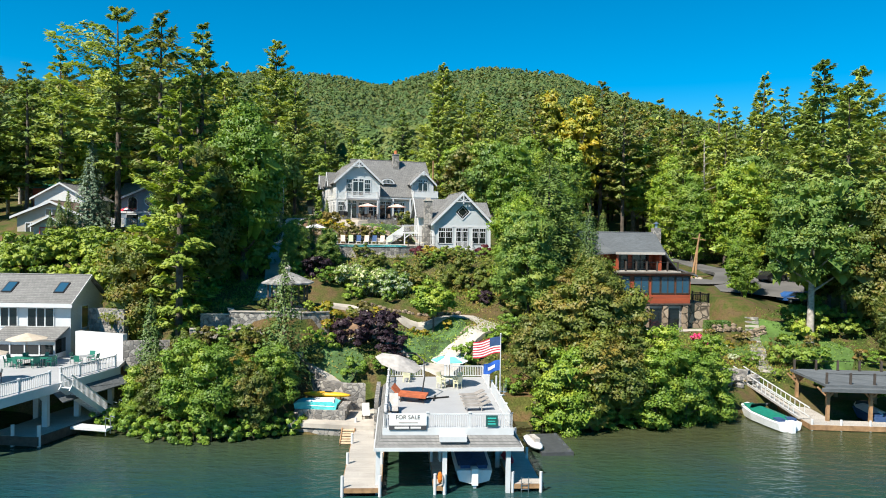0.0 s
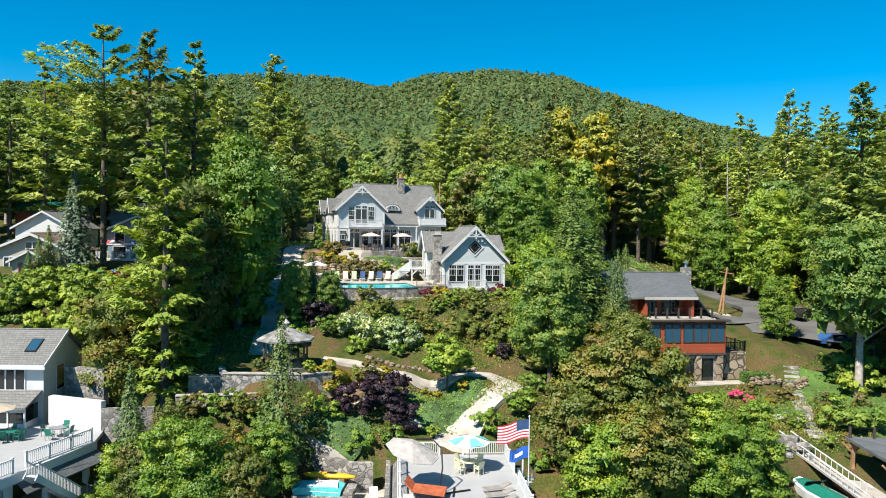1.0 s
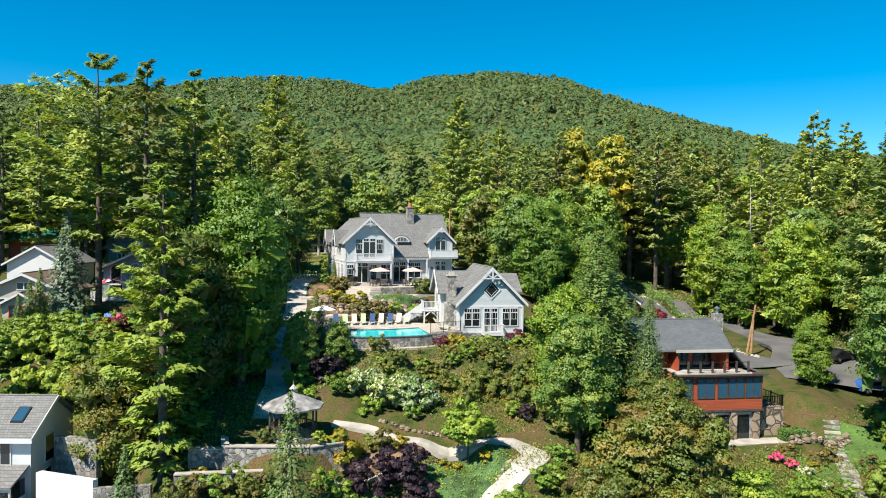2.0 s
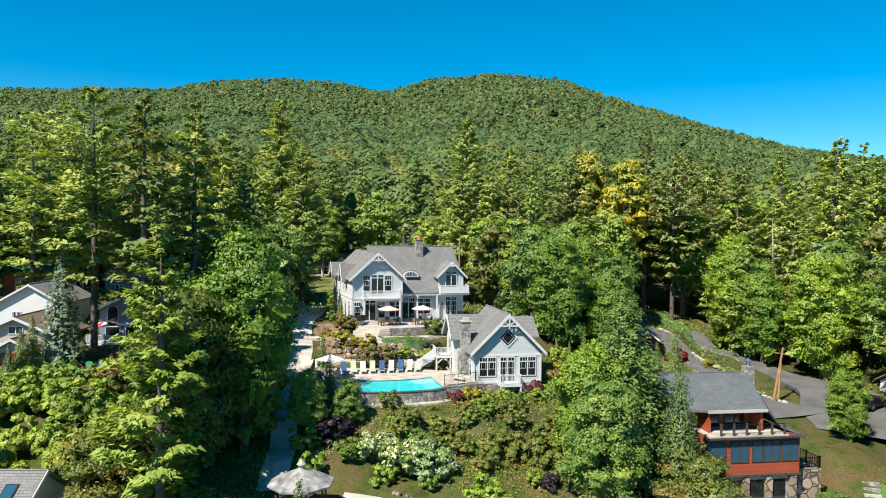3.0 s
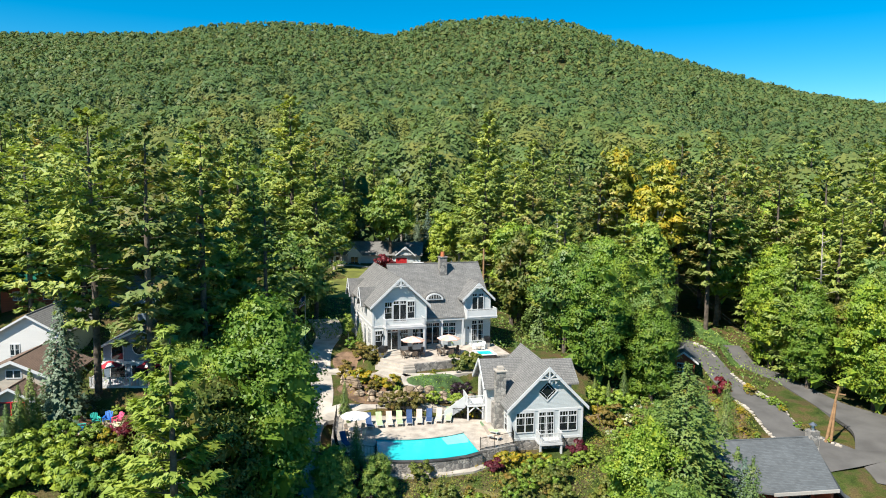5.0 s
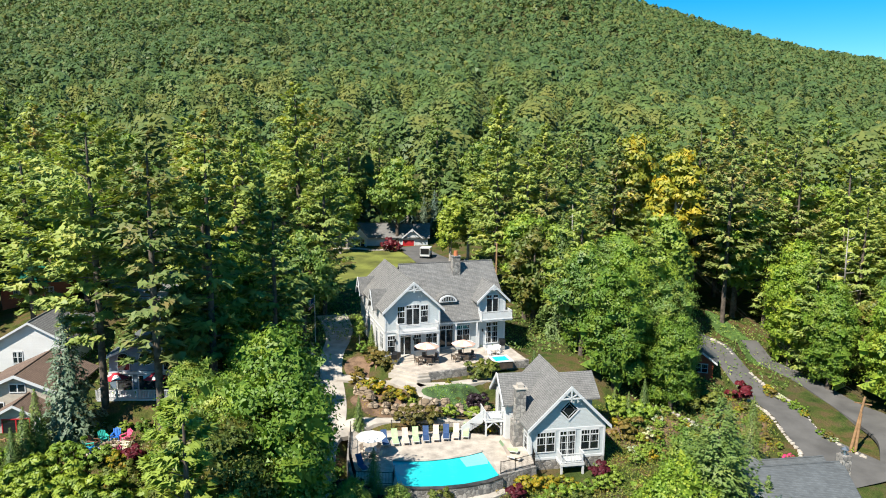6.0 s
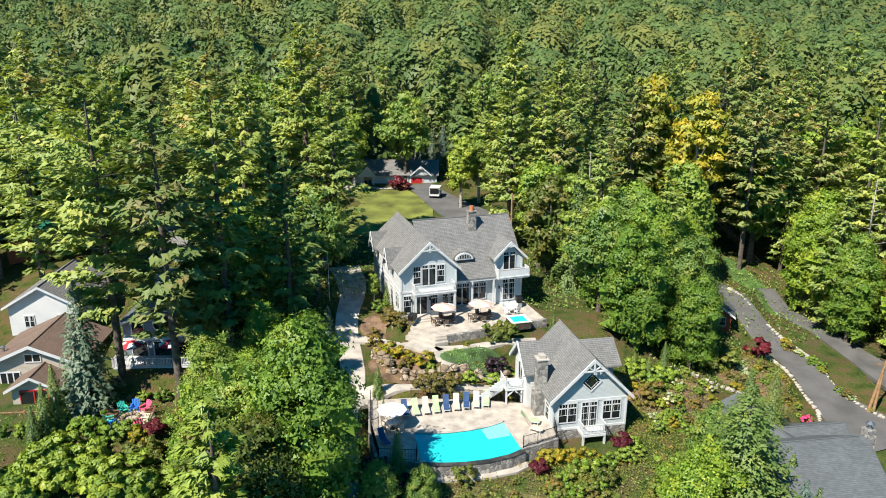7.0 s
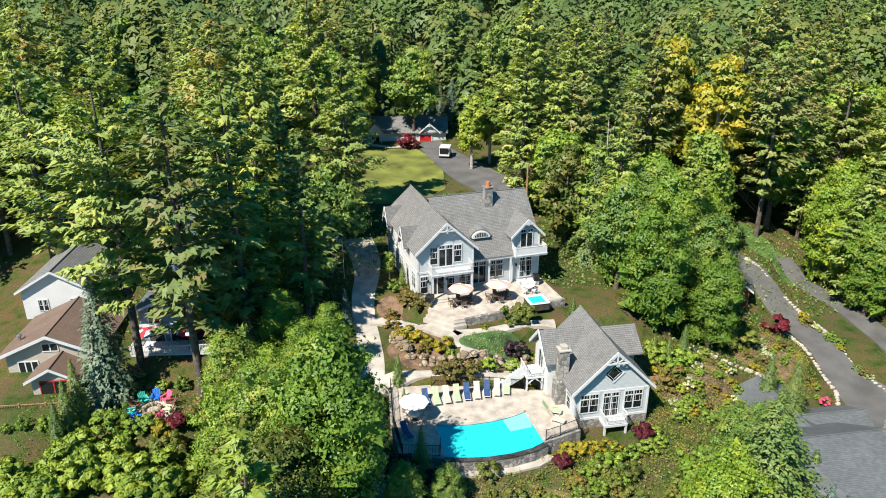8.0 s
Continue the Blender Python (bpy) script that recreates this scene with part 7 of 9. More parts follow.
rock_edge([(30.5, 79.5), (33, 80.4), (35.5, 81), (38, 82)], 0.5, "dry stone terraces beside the red house", 9, STONE_WARM, "stone_terrace", rows=2)
rock_edge([(-8.5, 74.0), (-4.5, 73.0), (-1, 73.0), (2, 73.4)], 0.34, "low row of stones above the path", 10, STONE_WARM, "stone_edging")
rock_edge([(-0.5, 64.2), (1.2, 66.8), (3.0, 69.3)], 0.22, "small stones edging the garden bed", 11, STONE_WARM, "stone_edging")


# ---- the red house on the east side ----
def red_house():
    h = thing("red_house", pose(19.6, 79.8, 5.4, 0, 0, 9), "red cedar house on a stone ground floor with slate roofs", "house")
    part("stone_floor", Mesh().box(0, 0.3, -1.0, 8.9, 10.5, 3.0), STONE, h, "pale fieldstone ground floor")
    # archways are not cut through: dark panels stand in for the shade inside
    for k, (x, w) in enumerate(((0.9, 1.5), (2.9, 1.0), (4.9, 1.5), (7.1, 1.4))):
        o = part("archway" if k > 1 else "window", Mesh().box(x - w / 2, 0.24, 0.1 if k > 1 else 0.9, x + w / 2, 0.33, 2.5), GLASS, h, "flat dark panel on the stone wall in place of an opening")
        part("lintel", Mesh().box(x - w / 2 - 0.15, 0.18, 2.5, x + w / 2 + 0.15, 0.3, 2.75), CONCRETE, o)
    for x in (3.75, 6.05, 8.45):
        part("stone_pier", Mesh().box(x - 0.3, -0.05, -0.8, x + 0.3, 0.3, 3.0), STONE_WARM, h)
    part("wall", Mesh().box(-0.2, 0.0, 3.0, 9.0, 10.5, 6.5), SIDING_RED, h)
    part("trim", Mesh().box(-0.3, -0.12, 2.88, 9.1, 0.0, 3.08).box(-0.4, -0.5, 6.45, 9.3, 0.3, 6.62), WOOD_DARK, h)
    at = lambda x, y, z: Matrix.Translation((x, y, z))
    for x, w in ((0.7, 1.7), (3.0, 1.6), (4.75, 0.9), (6.2, 1.5), (8.0, 1.5)):
        window(h, at(x, -0.02, 4.3), w, 1.75, 2 if w > 1 else 1, 0, GLASS_BLUE, WOOD_DARK)
    # roof terrace and set-back upper storey
    t = part("roof_terrace", Mesh().box(-0.2, -0.4, 6.62, 7.6, 2.8, 6.75), CONCRETE, h)
    for i in range(6):
        x = 1.0 + 1.25 * i
        part("rail_post", Mesh().box(x - 0.08, -0.35, 6.75, x + 0.08, -0.19, 7.85), WOOD_DARK, t)
    part("rail", Mesh().beam((1.0, -0.27, 7.75), (7.3, -0.27, 7.75), 0.06, 0.06).beam((1.0, -0.27, 7.25), (7.3, -0.27, 7.25), 0.03, 0.03).beam((1.0, -0.27, 7.0), (7.3, -0.27, 7.0), 0.03, 0.03), BLACK, t)
    part("upper_wall", Mesh().box(-1.6, 2.8, 6.6, 6.5, 9.5, 8.9), SIDING_RED, h)
    for x in (0.4, 5.6):
        part("side_fin", Mesh().box(x, 0.9, 6.75, x + 0.25, 2.8, 8.85), SIDING_RED, h)
    for x, w in ((1.6, 1.7), (4.1, 1.9)):
        window(h, at(x, 2.78, 6.8), w, 2.0, 2, 0, GLASS, WOOD_DARK, name="sliding_door")
    r = Mesh().slab((0.2, 0.6, 8.85), (6.1, 0.6, 8.85), (7.7, 6.6, 11.1), (-2.2, 6.6, 11.1), 0.2).slab((-2.2, 6.6, 11.1), (7.7, 6.6, 11.1), (7.7, 12.5, 7.6), (-2.2, 12.5, 7.6), 0.2)
    r.slab((-2.4, 2.4, 8.6), (0.2, 0.6, 8.85), (-2.2, 6.6, 11.1), (-2.4, 6.4, 10.9), 0.18)
    ro = part("roof", r, SHINGLE_DARK, h, "slate grey shingle roof")
    part("ridge_cap", Mesh().tube((-2.2, 6.6, 11.12), (7.7, 6.6, 11.12), 0.08, n=6), SHINGLE_DARK, ro)
    part("swept_roof", Mesh().slab((6.1, 0.6, 8.85), (7.9, 1.2, 7.1), (8.4, 8.0, 7.5), (7.7, 6.6, 11.1), 0.18).slab((7.9, 1.2, 7.1), (10.0, 0.2, 6.3), (10.2, 10.0, 6.3), (8.4, 8.0, 7.5), 0.18).slab((7.7, 6.6, 11.1), (8.4, 8.0, 7.5), (8.4, 12.5, 7.0), (7.7, 12.5, 7.6), 0.18), SHINGLE_DARK, ro)
    part("fascia", Mesh().box(0.15, 0.5, 8.6, 6.1, 0.6, 8.87), WOOD_GREY, ro)
    ch = part("chimney", Mesh().box(7.4, 6.2, 8.5, 8.3, 7.1, 11.7), STONE, h)
    part("chimney_cap", Mesh().tube((7.85, 6.65, 11.7), (7.85, 6.65, 12.2), 0.2, 0.14, 10).cone(7.85, 6.65, 12.2, 12.5, 0.38), METAL, ch, "galvanised metal cowl")
    # rear wing by the lane
    w = Mesh()
    gable_wall(w, 1.2, 7.0, 4.1, 12.2, 17.4, 1.5, 6.4, 7.75)
    part("rear_wall", w, SIDING_RED, h)
    roof_along_y(h, 0.6, 7.6, 11.6, 21.0, 6.5, 8.05, SHINGLE_DARK, ridge_x=4.1, name="rear_roof")
    for x in (0.95, 7.25):
        part("carport_post", Mesh().box(x - 0.14, 20.2, 1.5, x + 0.14, 20.5, 6.5), WOOD_DARK, h)
    roof_along_x(h, 4.1, 11.4, 10.8, 16.6, 6.5, 8.0, SHINGLE_DARK, name="rear_roof")
    part("rear_wall", Mesh().box(7.0, 11.4, 1.5, 11.1, 16.0, 6.4), SIDING_RED, h)
    # side terrace
    s = part("side_terrace", Mesh().box(9.1, 1.0, 0.0, 12.0, 5.0, 3.0), STONE_WARM, h)
    railing(s, (9.2, 1.1, 3.0), (11.9, 1.1, 3.0), 1.0, BLACK, 0.25)
    railing(s, (11.9, 1.1, 3.0), (11.9, 4.9, 3.0), 1.0, BLACK, 0.25)
    part("paving", Mesh().box(-0.5, -1.6, -0.9, 12.8, 0.2, 0.12), CONCRETE, h)


red_house()
hedge = thing("clipped_hedge", pose(30.3, 80.2, 5.0, 0, 0, 9), "clipped dense green hedge beside the terrace", "hedge")
rng_h = np.random.default_rng(77)
hp = rng_h.uniform([0, 0, 0.1], [2.7, 1.2, 1.5], (1800, 3))
face = rng_h.integers(0, 3, 1800)
hp[face == 0, 1] = 0
hp[face == 1, 2] = 1.5
hp[face == 2, 0] = np.where(rng_h.random((face == 2).sum()) < 0.5, 0, 2.7)
hv, hf, hs = leaf_sprays(hp, rng_h.normal(size=hp.shape) + np.array([0, -0.6, 0.6]), np.full(1800, 0.2), 0.7, rng_h)
bulk("leaves", hv, hf, LEAF_DEEP, hedge, hs)
part("stem", Mesh().box(0.15, 0.15, 0, 2.55, 1.05, 1.35), LEAF_DEEP, hedge)

# stone steps down to the east dock
steps = thing("stone_steps", Matrix.Identity(4), "rough grey stone steps climbing from the dock", "steps", kind="structure")
for i in range(30):
    u = i / 29
    x, y = 32.4 + 4.4 * u ** 1.2, 69.8 + 14.2 * u
    z = ground_at(x, y)
    part("step", Mesh().box(-0.75, -0.22, -0.3, 0.75, 0.24, 0.12, pose(x, y, z, 0, 0, -18 + 6 * math.sin(i * 1.7))), STONE if i % 3 else CONCRETE, steps)
bw = thing("shore_wall", Matrix.Identity(4), "tall fieldstone retaining wall above the shore", "wall", kind="structure")
part("stone_wall", Mesh().prism([(25.8, 69.4), (29.6, 68.0), (30.2, 68.8), (26.2, 70.6)], -0.5, 3.3), STONE, bw)


def timber_boathouse():
    b = thing("timber_boathouse", pose(33.0, 60.4, 0, 0, 0, -3), "open timber boathouse with a dark flat roof deck", "boathouse")
    part("roof", Mesh().box(0.0, 0, 3.5, 15, 7.0, 3.72).prism([(-0.6, -0.6), (15.6, -0.6), (15.0, 0), (0, 0)], 3.2, 3.5), SHINGLE_DARK, b, "dark membrane roof deck")
    for i in range(8):
        part("rail_post", Mesh().box(0.2 + 2.0 * i - 0.08, 0.2, 3.7, 0.2 + 2.0 * i + 0.08, 0.36, 4.7), WOOD_DARK, b)
        part("rail_post", Mesh().box(0.2 + 2.0 * i - 0.08, 6.5, 3.7, 0.2 + 2.0 * i + 0.08, 6.66, 4.7), WOOD_DARK, b)
    part("rail", Mesh().beam((0.2, 0.28, 4.6), (14.4, 0.28, 4.6), 0.04, 0.04).beam((0.2, 6.58, 4.6), (14.4, 6.58, 4.6), 0.04, 0.04), BLACK, b)
    for x in (0.4, 4.0, 7.6, 11.2, 14.6):
        for y in (0.4, 6.4):
            p = part("timber_post", Mesh().box(x - 0.13, y - 0.13, -2.0, x + 0.13, y + 0.13, 3.5), WOOD, b)
            part("knee_brace", Mesh().beam((x, y, 2.5), (x + 0.9, y, 3.4), 0.12, 0.14).beam((x, y, 2.5), (x - 0.9, y, 3.4), 0.12, 0.14), WOOD, p)
    part("beam", Mesh().box(0, 0.25, 3.0, 15, 0.55, 3.25).box(0, 6.25, 3.0, 15, 6.55, 3.25), WOOD, b)
    part("deck", Mesh().box(-1.6, -1.0, 0.35, 0.9, 7.4, 0.5).box(0.9, -1.0, 0.35, 15, 0.6, 0.5), WOOD_GREY, b)
    part("fascia", Mesh().box(-1.65, -1.06, 0.05, 15, -1.0, 0.48).box(-1.68, -1.0, 0.05, -1.6, 7.4, 0.48), WOOD, b)
    for i in range(7):
        part("dock_post", Mesh().tube((-1.5 + 2.4 * i, -0.95, -2.2), (-1.5 + 2.4 * i, -0.95, 0.95), 0.1), WHITE, b)


timber_boathouse()
motor_boat(pose(29.3, 58.9, 0.25, 0, 0, 12), 6.6, 2.5, GEL, GREEN_PAINT, "white boat under a green cover moored at the east dock")
motor_boat(pose(38.4, 60.6, 0.3, 0, 0, -4), 6.0, 2.2, NAVY, GEL, "blue and white boat inside the timber boathouse", False)
gang = thing("gangway", Matrix.Identity(4), "white railed gangway down to the east dock", "gangway")
part("tread", Mesh().beam((29.6, 70.2, 2.4), (31.6, 61.2, 0.55), 1.0, 0.1), WOOD_GREY, gang)
for s in (-0.5, 0.5):
    railing(gang, (29.6 + s, 70.2, 2.45), (31.6 + s, 61.2, 0.6), 0.9, WHITE, 0.6, posts=False)


# ---- the white lake house on the west side ----
def lake_house():
    h = thing("lake_house", pose(-52.0, 67.0, 3.8, 0, 0, 1), "white two-storey lake house with a low grey roof", "house")
    w = Mesh().add([(0, 0, -0.5), (16.7, 0, -0.5), (16.7, 0, 5.2), (0, 0, 5.2), (0, 6.6, -0.5), (16.7, 6.6, -0.5), (16.7, 6.6, 5.2), (0, 6.6, 5.2), (16.7, 3.4, 7.4), (0, 3.4, 7.4)],
                   [(0, 1, 2, 3), (1, 5, 6, 8, 2), (5, 4, 7, 6), (4, 0, 3, 9, 7), (3, 2, 8, 9), (9, 8, 6, 7)])
    part("wall", w, WHITE, h)
    # grey skin over the white east gable: its shade is put into the colour
    part("gable_end", Mesh().add([(16.72, 0.02, -0.4), (16.72, 6.58, -0.4), (16.72, 6.58, 5.1), (16.72, 3.4, 7.3), (16.72, 0.02, 5.1), (16.7, 0.02, -0.4), (16.7, 6.58, -0.4), (16.7, 6.58, 5.1), (16.7, 3.4, 7.3), (16.7, 0.02, 5.1)], [(0, 1, 2, 3, 4), (9, 8, 7, 6, 5)]), SIDING, h)
    ro = roof_along_x(h, -0.5, 17.1, -0.6, 7.3, 5.1, 7.6, SHINGLE, ridge_y=3.4)
    part("fascia", Mesh().box(-0.5, -0.68, 4.75, 17.15, -0.6, 5.12).beam((17.12, -0.65, 4.98), (17.12, 3.4, 7.5), 0.06, 0.3), WHITE, ro)
    for x in (9.6, 14.6):
        s = part("skylight", Mesh().slab((x, 0.8, 6.07), (x + 1.0, 0.8, 6.07), (x + 1.0, 2.2, 6.95), (x, 2.2, 6.95), 0.14), BLACK, ro)
        part("pane", Mesh().slab((x + 0.1, 0.9, 6.16), (x + 0.9, 0.9, 6.16), (x + 0.9, 2.1, 6.91), (x + 0.1, 2.1, 6.91), 0.03), GLASS_BLUE, s)
    for x, ww in ((2.0, 2.0), (5.0, 2.0), (8.0, 2.0), (10.9, 1.5), (13.9, 2.4)):
        window(h, Matrix.Translation((x, -0.02, 2.9)), ww, 1.7, 3 if ww > 1.6 else 2, 0)
    east = Matrix.Rotation(radians(90), 4, "Z")
    window(h, Matrix.Translation((16.76, 2.6, 2.5)) @ east, 1.3, 2.1, 1, 0)
    window(h, Matrix.Translation((16.76, 2.4, -0.2)) @ east, 1.0, 2.1, 1, 0, name="door")
    p = part("porch_roof", Mesh().slab((10.6, -2.6, 2.0), (16.6, -2.6, 2.0), (16.6, 0, 2.9), (10.6, 0, 2.9), 0.14), SHINGLE, h)
    part("porch_wall", Mesh().box(10.9, -2.3, -0.3, 16.3, -0.05, 0.6).box(10.9, -2.3, 1.5, 16.3, -2.2, 1.95), WHITE, p)
    part("porch_glass", Mesh().box(11.0, -2.26, 0.6, 16.2, -2.2, 1.5).box(16.24, -2.2, 0.6, 16.28, -0.1, 1.9), GLASS, p)
    for i in range(5):
        part("porch_post", Mesh().box(10.9 + 1.35 * i, -2.34, -0.3, 11.02 + 1.35 * i, -2.2, 2.0), WHITE, p)


lake_house()


def lake_deck():
    d = thing("lake_deck", Matrix.Identity(4), "large white railed deck on posts above the lake", "deck")
    ol = [(-52, 47.5), (-31.4, 48.6), (-30.0, 54.4), (-28.3, 61.9), (-29.4, 66.4), (-52, 66.8)]
    part("deck", Mesh().prism(ol, 3.7, 3.98), DECKING, d, "pale deck boards")
    part("fascia", Mesh().prism([(-31.4, 48.5), (-31.2, 48.5), (-28.1, 61.9), (-28.3, 61.9)], 3.35, 4.02).prism([(-52, 47.3), (-31.3, 48.4), (-31.3, 48.6), (-52, 47.5)], 3.35, 4.02), WHITE, d)
    part("skirt_roof", Mesh().slab((-27.1, 61.6, 2.75), (-27.3, 62.2, 2.75), (-28.35, 61.9, 3.5), (-30.1, 54.4, 3.5), 0.08).slab((-29.0, 54.2, 2.75), (-27.1, 61.6, 2.75), (-28.3, 61.9, 3.5), (-30.0, 54.4, 3.5), 0.08), SHINGLE_DARK, d)
    for a, b in (((-51, 47.6), (-31.5, 48.7)), ((-31.5, 48.7), (-30.15, 54.4)), ((-30.15, 55.9), (-28.5, 61.8))):
        railing(d, (*a, 3.98), (*b, 3.98), 1.0, WHITE, 0.18)
    for x, y in ((-31.6, 49.0), (-35.5, 48.8), (-40, 48.5), (-45, 48.2), (-30.4, 54.3), (-29.6, 57.5), (-28.7, 61.4), (-34.5, 54.5), (-33.5, 58.5)):
        part("post", Mesh().box(x - 0.2, y - 0.2, -2.5, x + 0.2, y + 0.2, 3.7), WHITE, d)
        part("arch_brace", Mesh().beam((x, y, 2.7), (x - 0.9, y, 3.5), 0.12, 0.2), WHITE, d)
    part("lower_dock", Mesh().prism([(-33.5, 52.0), (-29.6, 51.6), (-26.6, 62.6), (-31, 63.5)], 0.55, 0.8), WOOD_GREY, d)
    part("dock_edge", Mesh().prism([(-33.5, 51.9), (-29.5, 51.5), (-26.4, 62.6), (-26.6, 62.65), (-29.65, 51.7), (-33.5, 52.05)], 0.1, 0.78), WOOD_DARK, d)
    part("gangplank", Mesh().prism([(-28.9, 54.6), (-25.6, 54.0), (-25.5, 54.9), (-28.7, 55.6)], 0.55, 0.75), WHITE, d)
    part("back_wall", Mesh().box(-52, 63.6, -1, -30.2, 64, 3.7), SIDING_BLUE, d)
    s = Mesh()
    for k in range(16):
        s.box(0, 0.24 * k, 3.75 - 0.19 * k, 1.0, 0.24 * k + 0.28, 3.8 - 0.19 * k, pose(-29.4, 54.6, 0, 0, 0, -16))
    st = part("stair", s, WHITE, d)
    mm = pose(-29.4, 54.6, 0, 0, 0, -16)
    for x in (0.0, 1.0):
        part("stringer", Mesh().beam(mm @ Vector((x, -0.1, 3.8)), mm @ Vector((x, 3.9, 0.8)), 0.07, 0.4), WHITE, st)
        railing(st, mm @ Vector((x, 0, 3.9)), mm @ Vector((x, 3.9, 0.85)), 0.95, WHITE, 0.16, posts=False)
    for x, y in ((-29.5, 51.8), (-31.5, 51.9), (-33.3, 52.1)):
        part("dock_post", Mesh().tube((x, y, -2.4), (x, y, 1.6), 0.14, 0.13, 10), WHITE, d)
    for x, y in ((-27.5, 59.2), (-27.3, 59.9), (-25.7, 54.1), (-25.6, 54.7)):
        part("hand_loop", Mesh().tube((x, y, 0.2), (x, y, 1.6), 0.035).tube((x, y, 1.6), (x + 0.35, y, 1.5), 0.035), METAL, d)


lake_deck()
ww = thing("white_wall", Matrix.Identity(4), "white rendered retaining wall behind the lake deck", "wall", kind="structure")
part("wall", Mesh().prism([(-34.4, 66.4), (-29.2, 64.8), (-29.0, 65.2), (-34.2, 66.9)], 3.6, 6.4), WHITE, ww)
part("wall", Mesh().prism([(-29.2, 64.8), (-25.2, 65.6), (-25.2, 66.0), (-29.0, 65.2)], 3.0, 5.8), STONE, ww)
part("stone_wall", Mesh().prism([(-34.8, 69.8), (-31.0, 69.0), (-30.8, 69.6), (-34.6, 70.4)], 5.0, 8.2), STONE, ww)
dining_set(-35.9, 61.8, 3.98, 10, 8, GREEN_PAINT, GREEN_PAINT, "dark green", 3.0, 1.3, False, "lake deck tables")
dining_set(-31.8, 63.0, 3.98, 40, 4, METAL, GREEN_PAINT, "green metal", 1.2, 1.2, True, "round lake deck tables")
dining_set(-35.5, 54.6, 3.98, 0, 4, BROWN, CANVAS, "brown wood", 1.3, 1.3, True, "brown lake deck tables")
parasol(pose(-36.6, 62.4, 3.98), CANVAS, "tan parasol over the green table", 1.7, 2.6)
parasol(pose(-35.5, 54.8, 3.98), CANVAS, "tan parasol over the brown table", 1.7, 2.6)


# ---- neighbours up the slope ----
def cabin():
    h = thing("brown_roofed_cabin", pose(-59.2, 98.6, 13.8, 0, 0, 6), "tan clapboard cabin with brown shingle roofs and a deck", "house")
    w = Mesh()
    gable_wall(w, 0, 9.0, 4.6, 0, 8.4, -1.0, 3.7, 5.6)
    part("wall", w, SIDING_TAN, h)
    roof_along_y(h, -0.7, 9.7, -0.6, 8.9, 3.6, 5.9, SHINGLE_BROWN, ridge_x=4.6)
    rake(h, -0.7, 4.6, 9.7, -0.68, 3.6, 5.9, 0.3, truss=False)
    g = Mesh()
    gable_wall(g, 3.6, 7.9, 5.75, -3.2, 0.1, -1.0, 2.4, 3.6)
    part("porch_wall", g, SIDING_TAN, h)
    roof_along_y(h, 3.1, 8.4, -3.7, 0.6, 2.35, 3.8, SHINGLE_BROWN, name="porch_roof")
    rake(h, 3.1, 5.75, 8.4, -3.78, 2.35, 3.8, 0.25, truss=False)
    at = lambda x, y, z: Matrix.Translation((x, y, z))
    window(h, at(5.75, -3.22, 0.1), 2.6, 2.0, 2, 0, name="sliding_door", frame=RED_PAINT)
    window(h, at(2.1, -0.02, 1.2), 1.9, 1.5, 3, 0)
    window(h, at(4.6, -0.02, 3.9), 1.5, 0.8, 2, 0)
    d = part("deck", Mesh().box(-2.0, -5.4, -0.25, 8.2, -3.2, -0.1).box(-2.0, -3.2, -0.25, 3.6, 0, -0.1), WOOD, h)
    railing(d, (-2.0, -5.3, -0.1), (8.1, -5.3, -0.1), 1.0, WOOD, 0.16)
    railing(d, (8.1, -5.3, -0.1), (8.1, -3.3, -0.1), 1.0, WOOD, 0.16)
    for x in (-1.8, 1.5, 4.8, 8.0):
        part("deck_post", Mesh().box(x - 0.1, -5.3, -3.5, x + 0.1, -5.1, -0.2), WOOD_DARK, h)
    part("vent_pipe", Mesh().tube((0.8, 2.0, 3.4), (0.8, 2.0, 4.8), 0.16).cone(0.8, 2.0, 4.8, 5.0, 0.3), METAL, h)


cabin()


def simple_house(name, m, w, d, zb, ze, zr, wall, roof, label, wins, front_gable=True):
    h = thing(name, m, label, "house")
    b = Mesh()
    if front_gable:
        gable_wall(b, 0, w, w / 2, 0, d, zb, ze, zr)
    else:
        b.box(0, 0, zb, w, d, ze)
    part("wall", b, wall, h)
    if front_gable:
        roof_along_y(h, -0.5, w + 0.5, -0.5, d + 0.5, ze - 0.1, zr + 0.2, roof)
        rake(h, -0.5, w / 2, w + 0.5, -0.56, ze - 0.1, zr + 0.2, 0.25, truss=False)
    else:
        roof_along_x(h, -0.5, w + 0.5, -0.5, d + 0.5, ze, zr, roof)
        for x in (0.02, w - 0.1):
            part("gable_end", Mesh().add([(x, 0.05, ze - 0.1), (x, d - 0.05, ze - 0.1), (x, d / 2, zr - 0.15), (x + 0.08, 0.05, ze - 0.1), (x + 0.08, d - 0.05, ze - 0.1), (x + 0.08, d / 2, zr - 0.15)], [(0, 1, 2), (5, 4, 3), (0, 2, 5, 3), (1, 4, 5, 2)]), wall, h)
    for x, z, ww, hh in wins:
        window(h, Matrix.Translation((x, -0.02, z)), ww, hh, 2, 2)
    return h


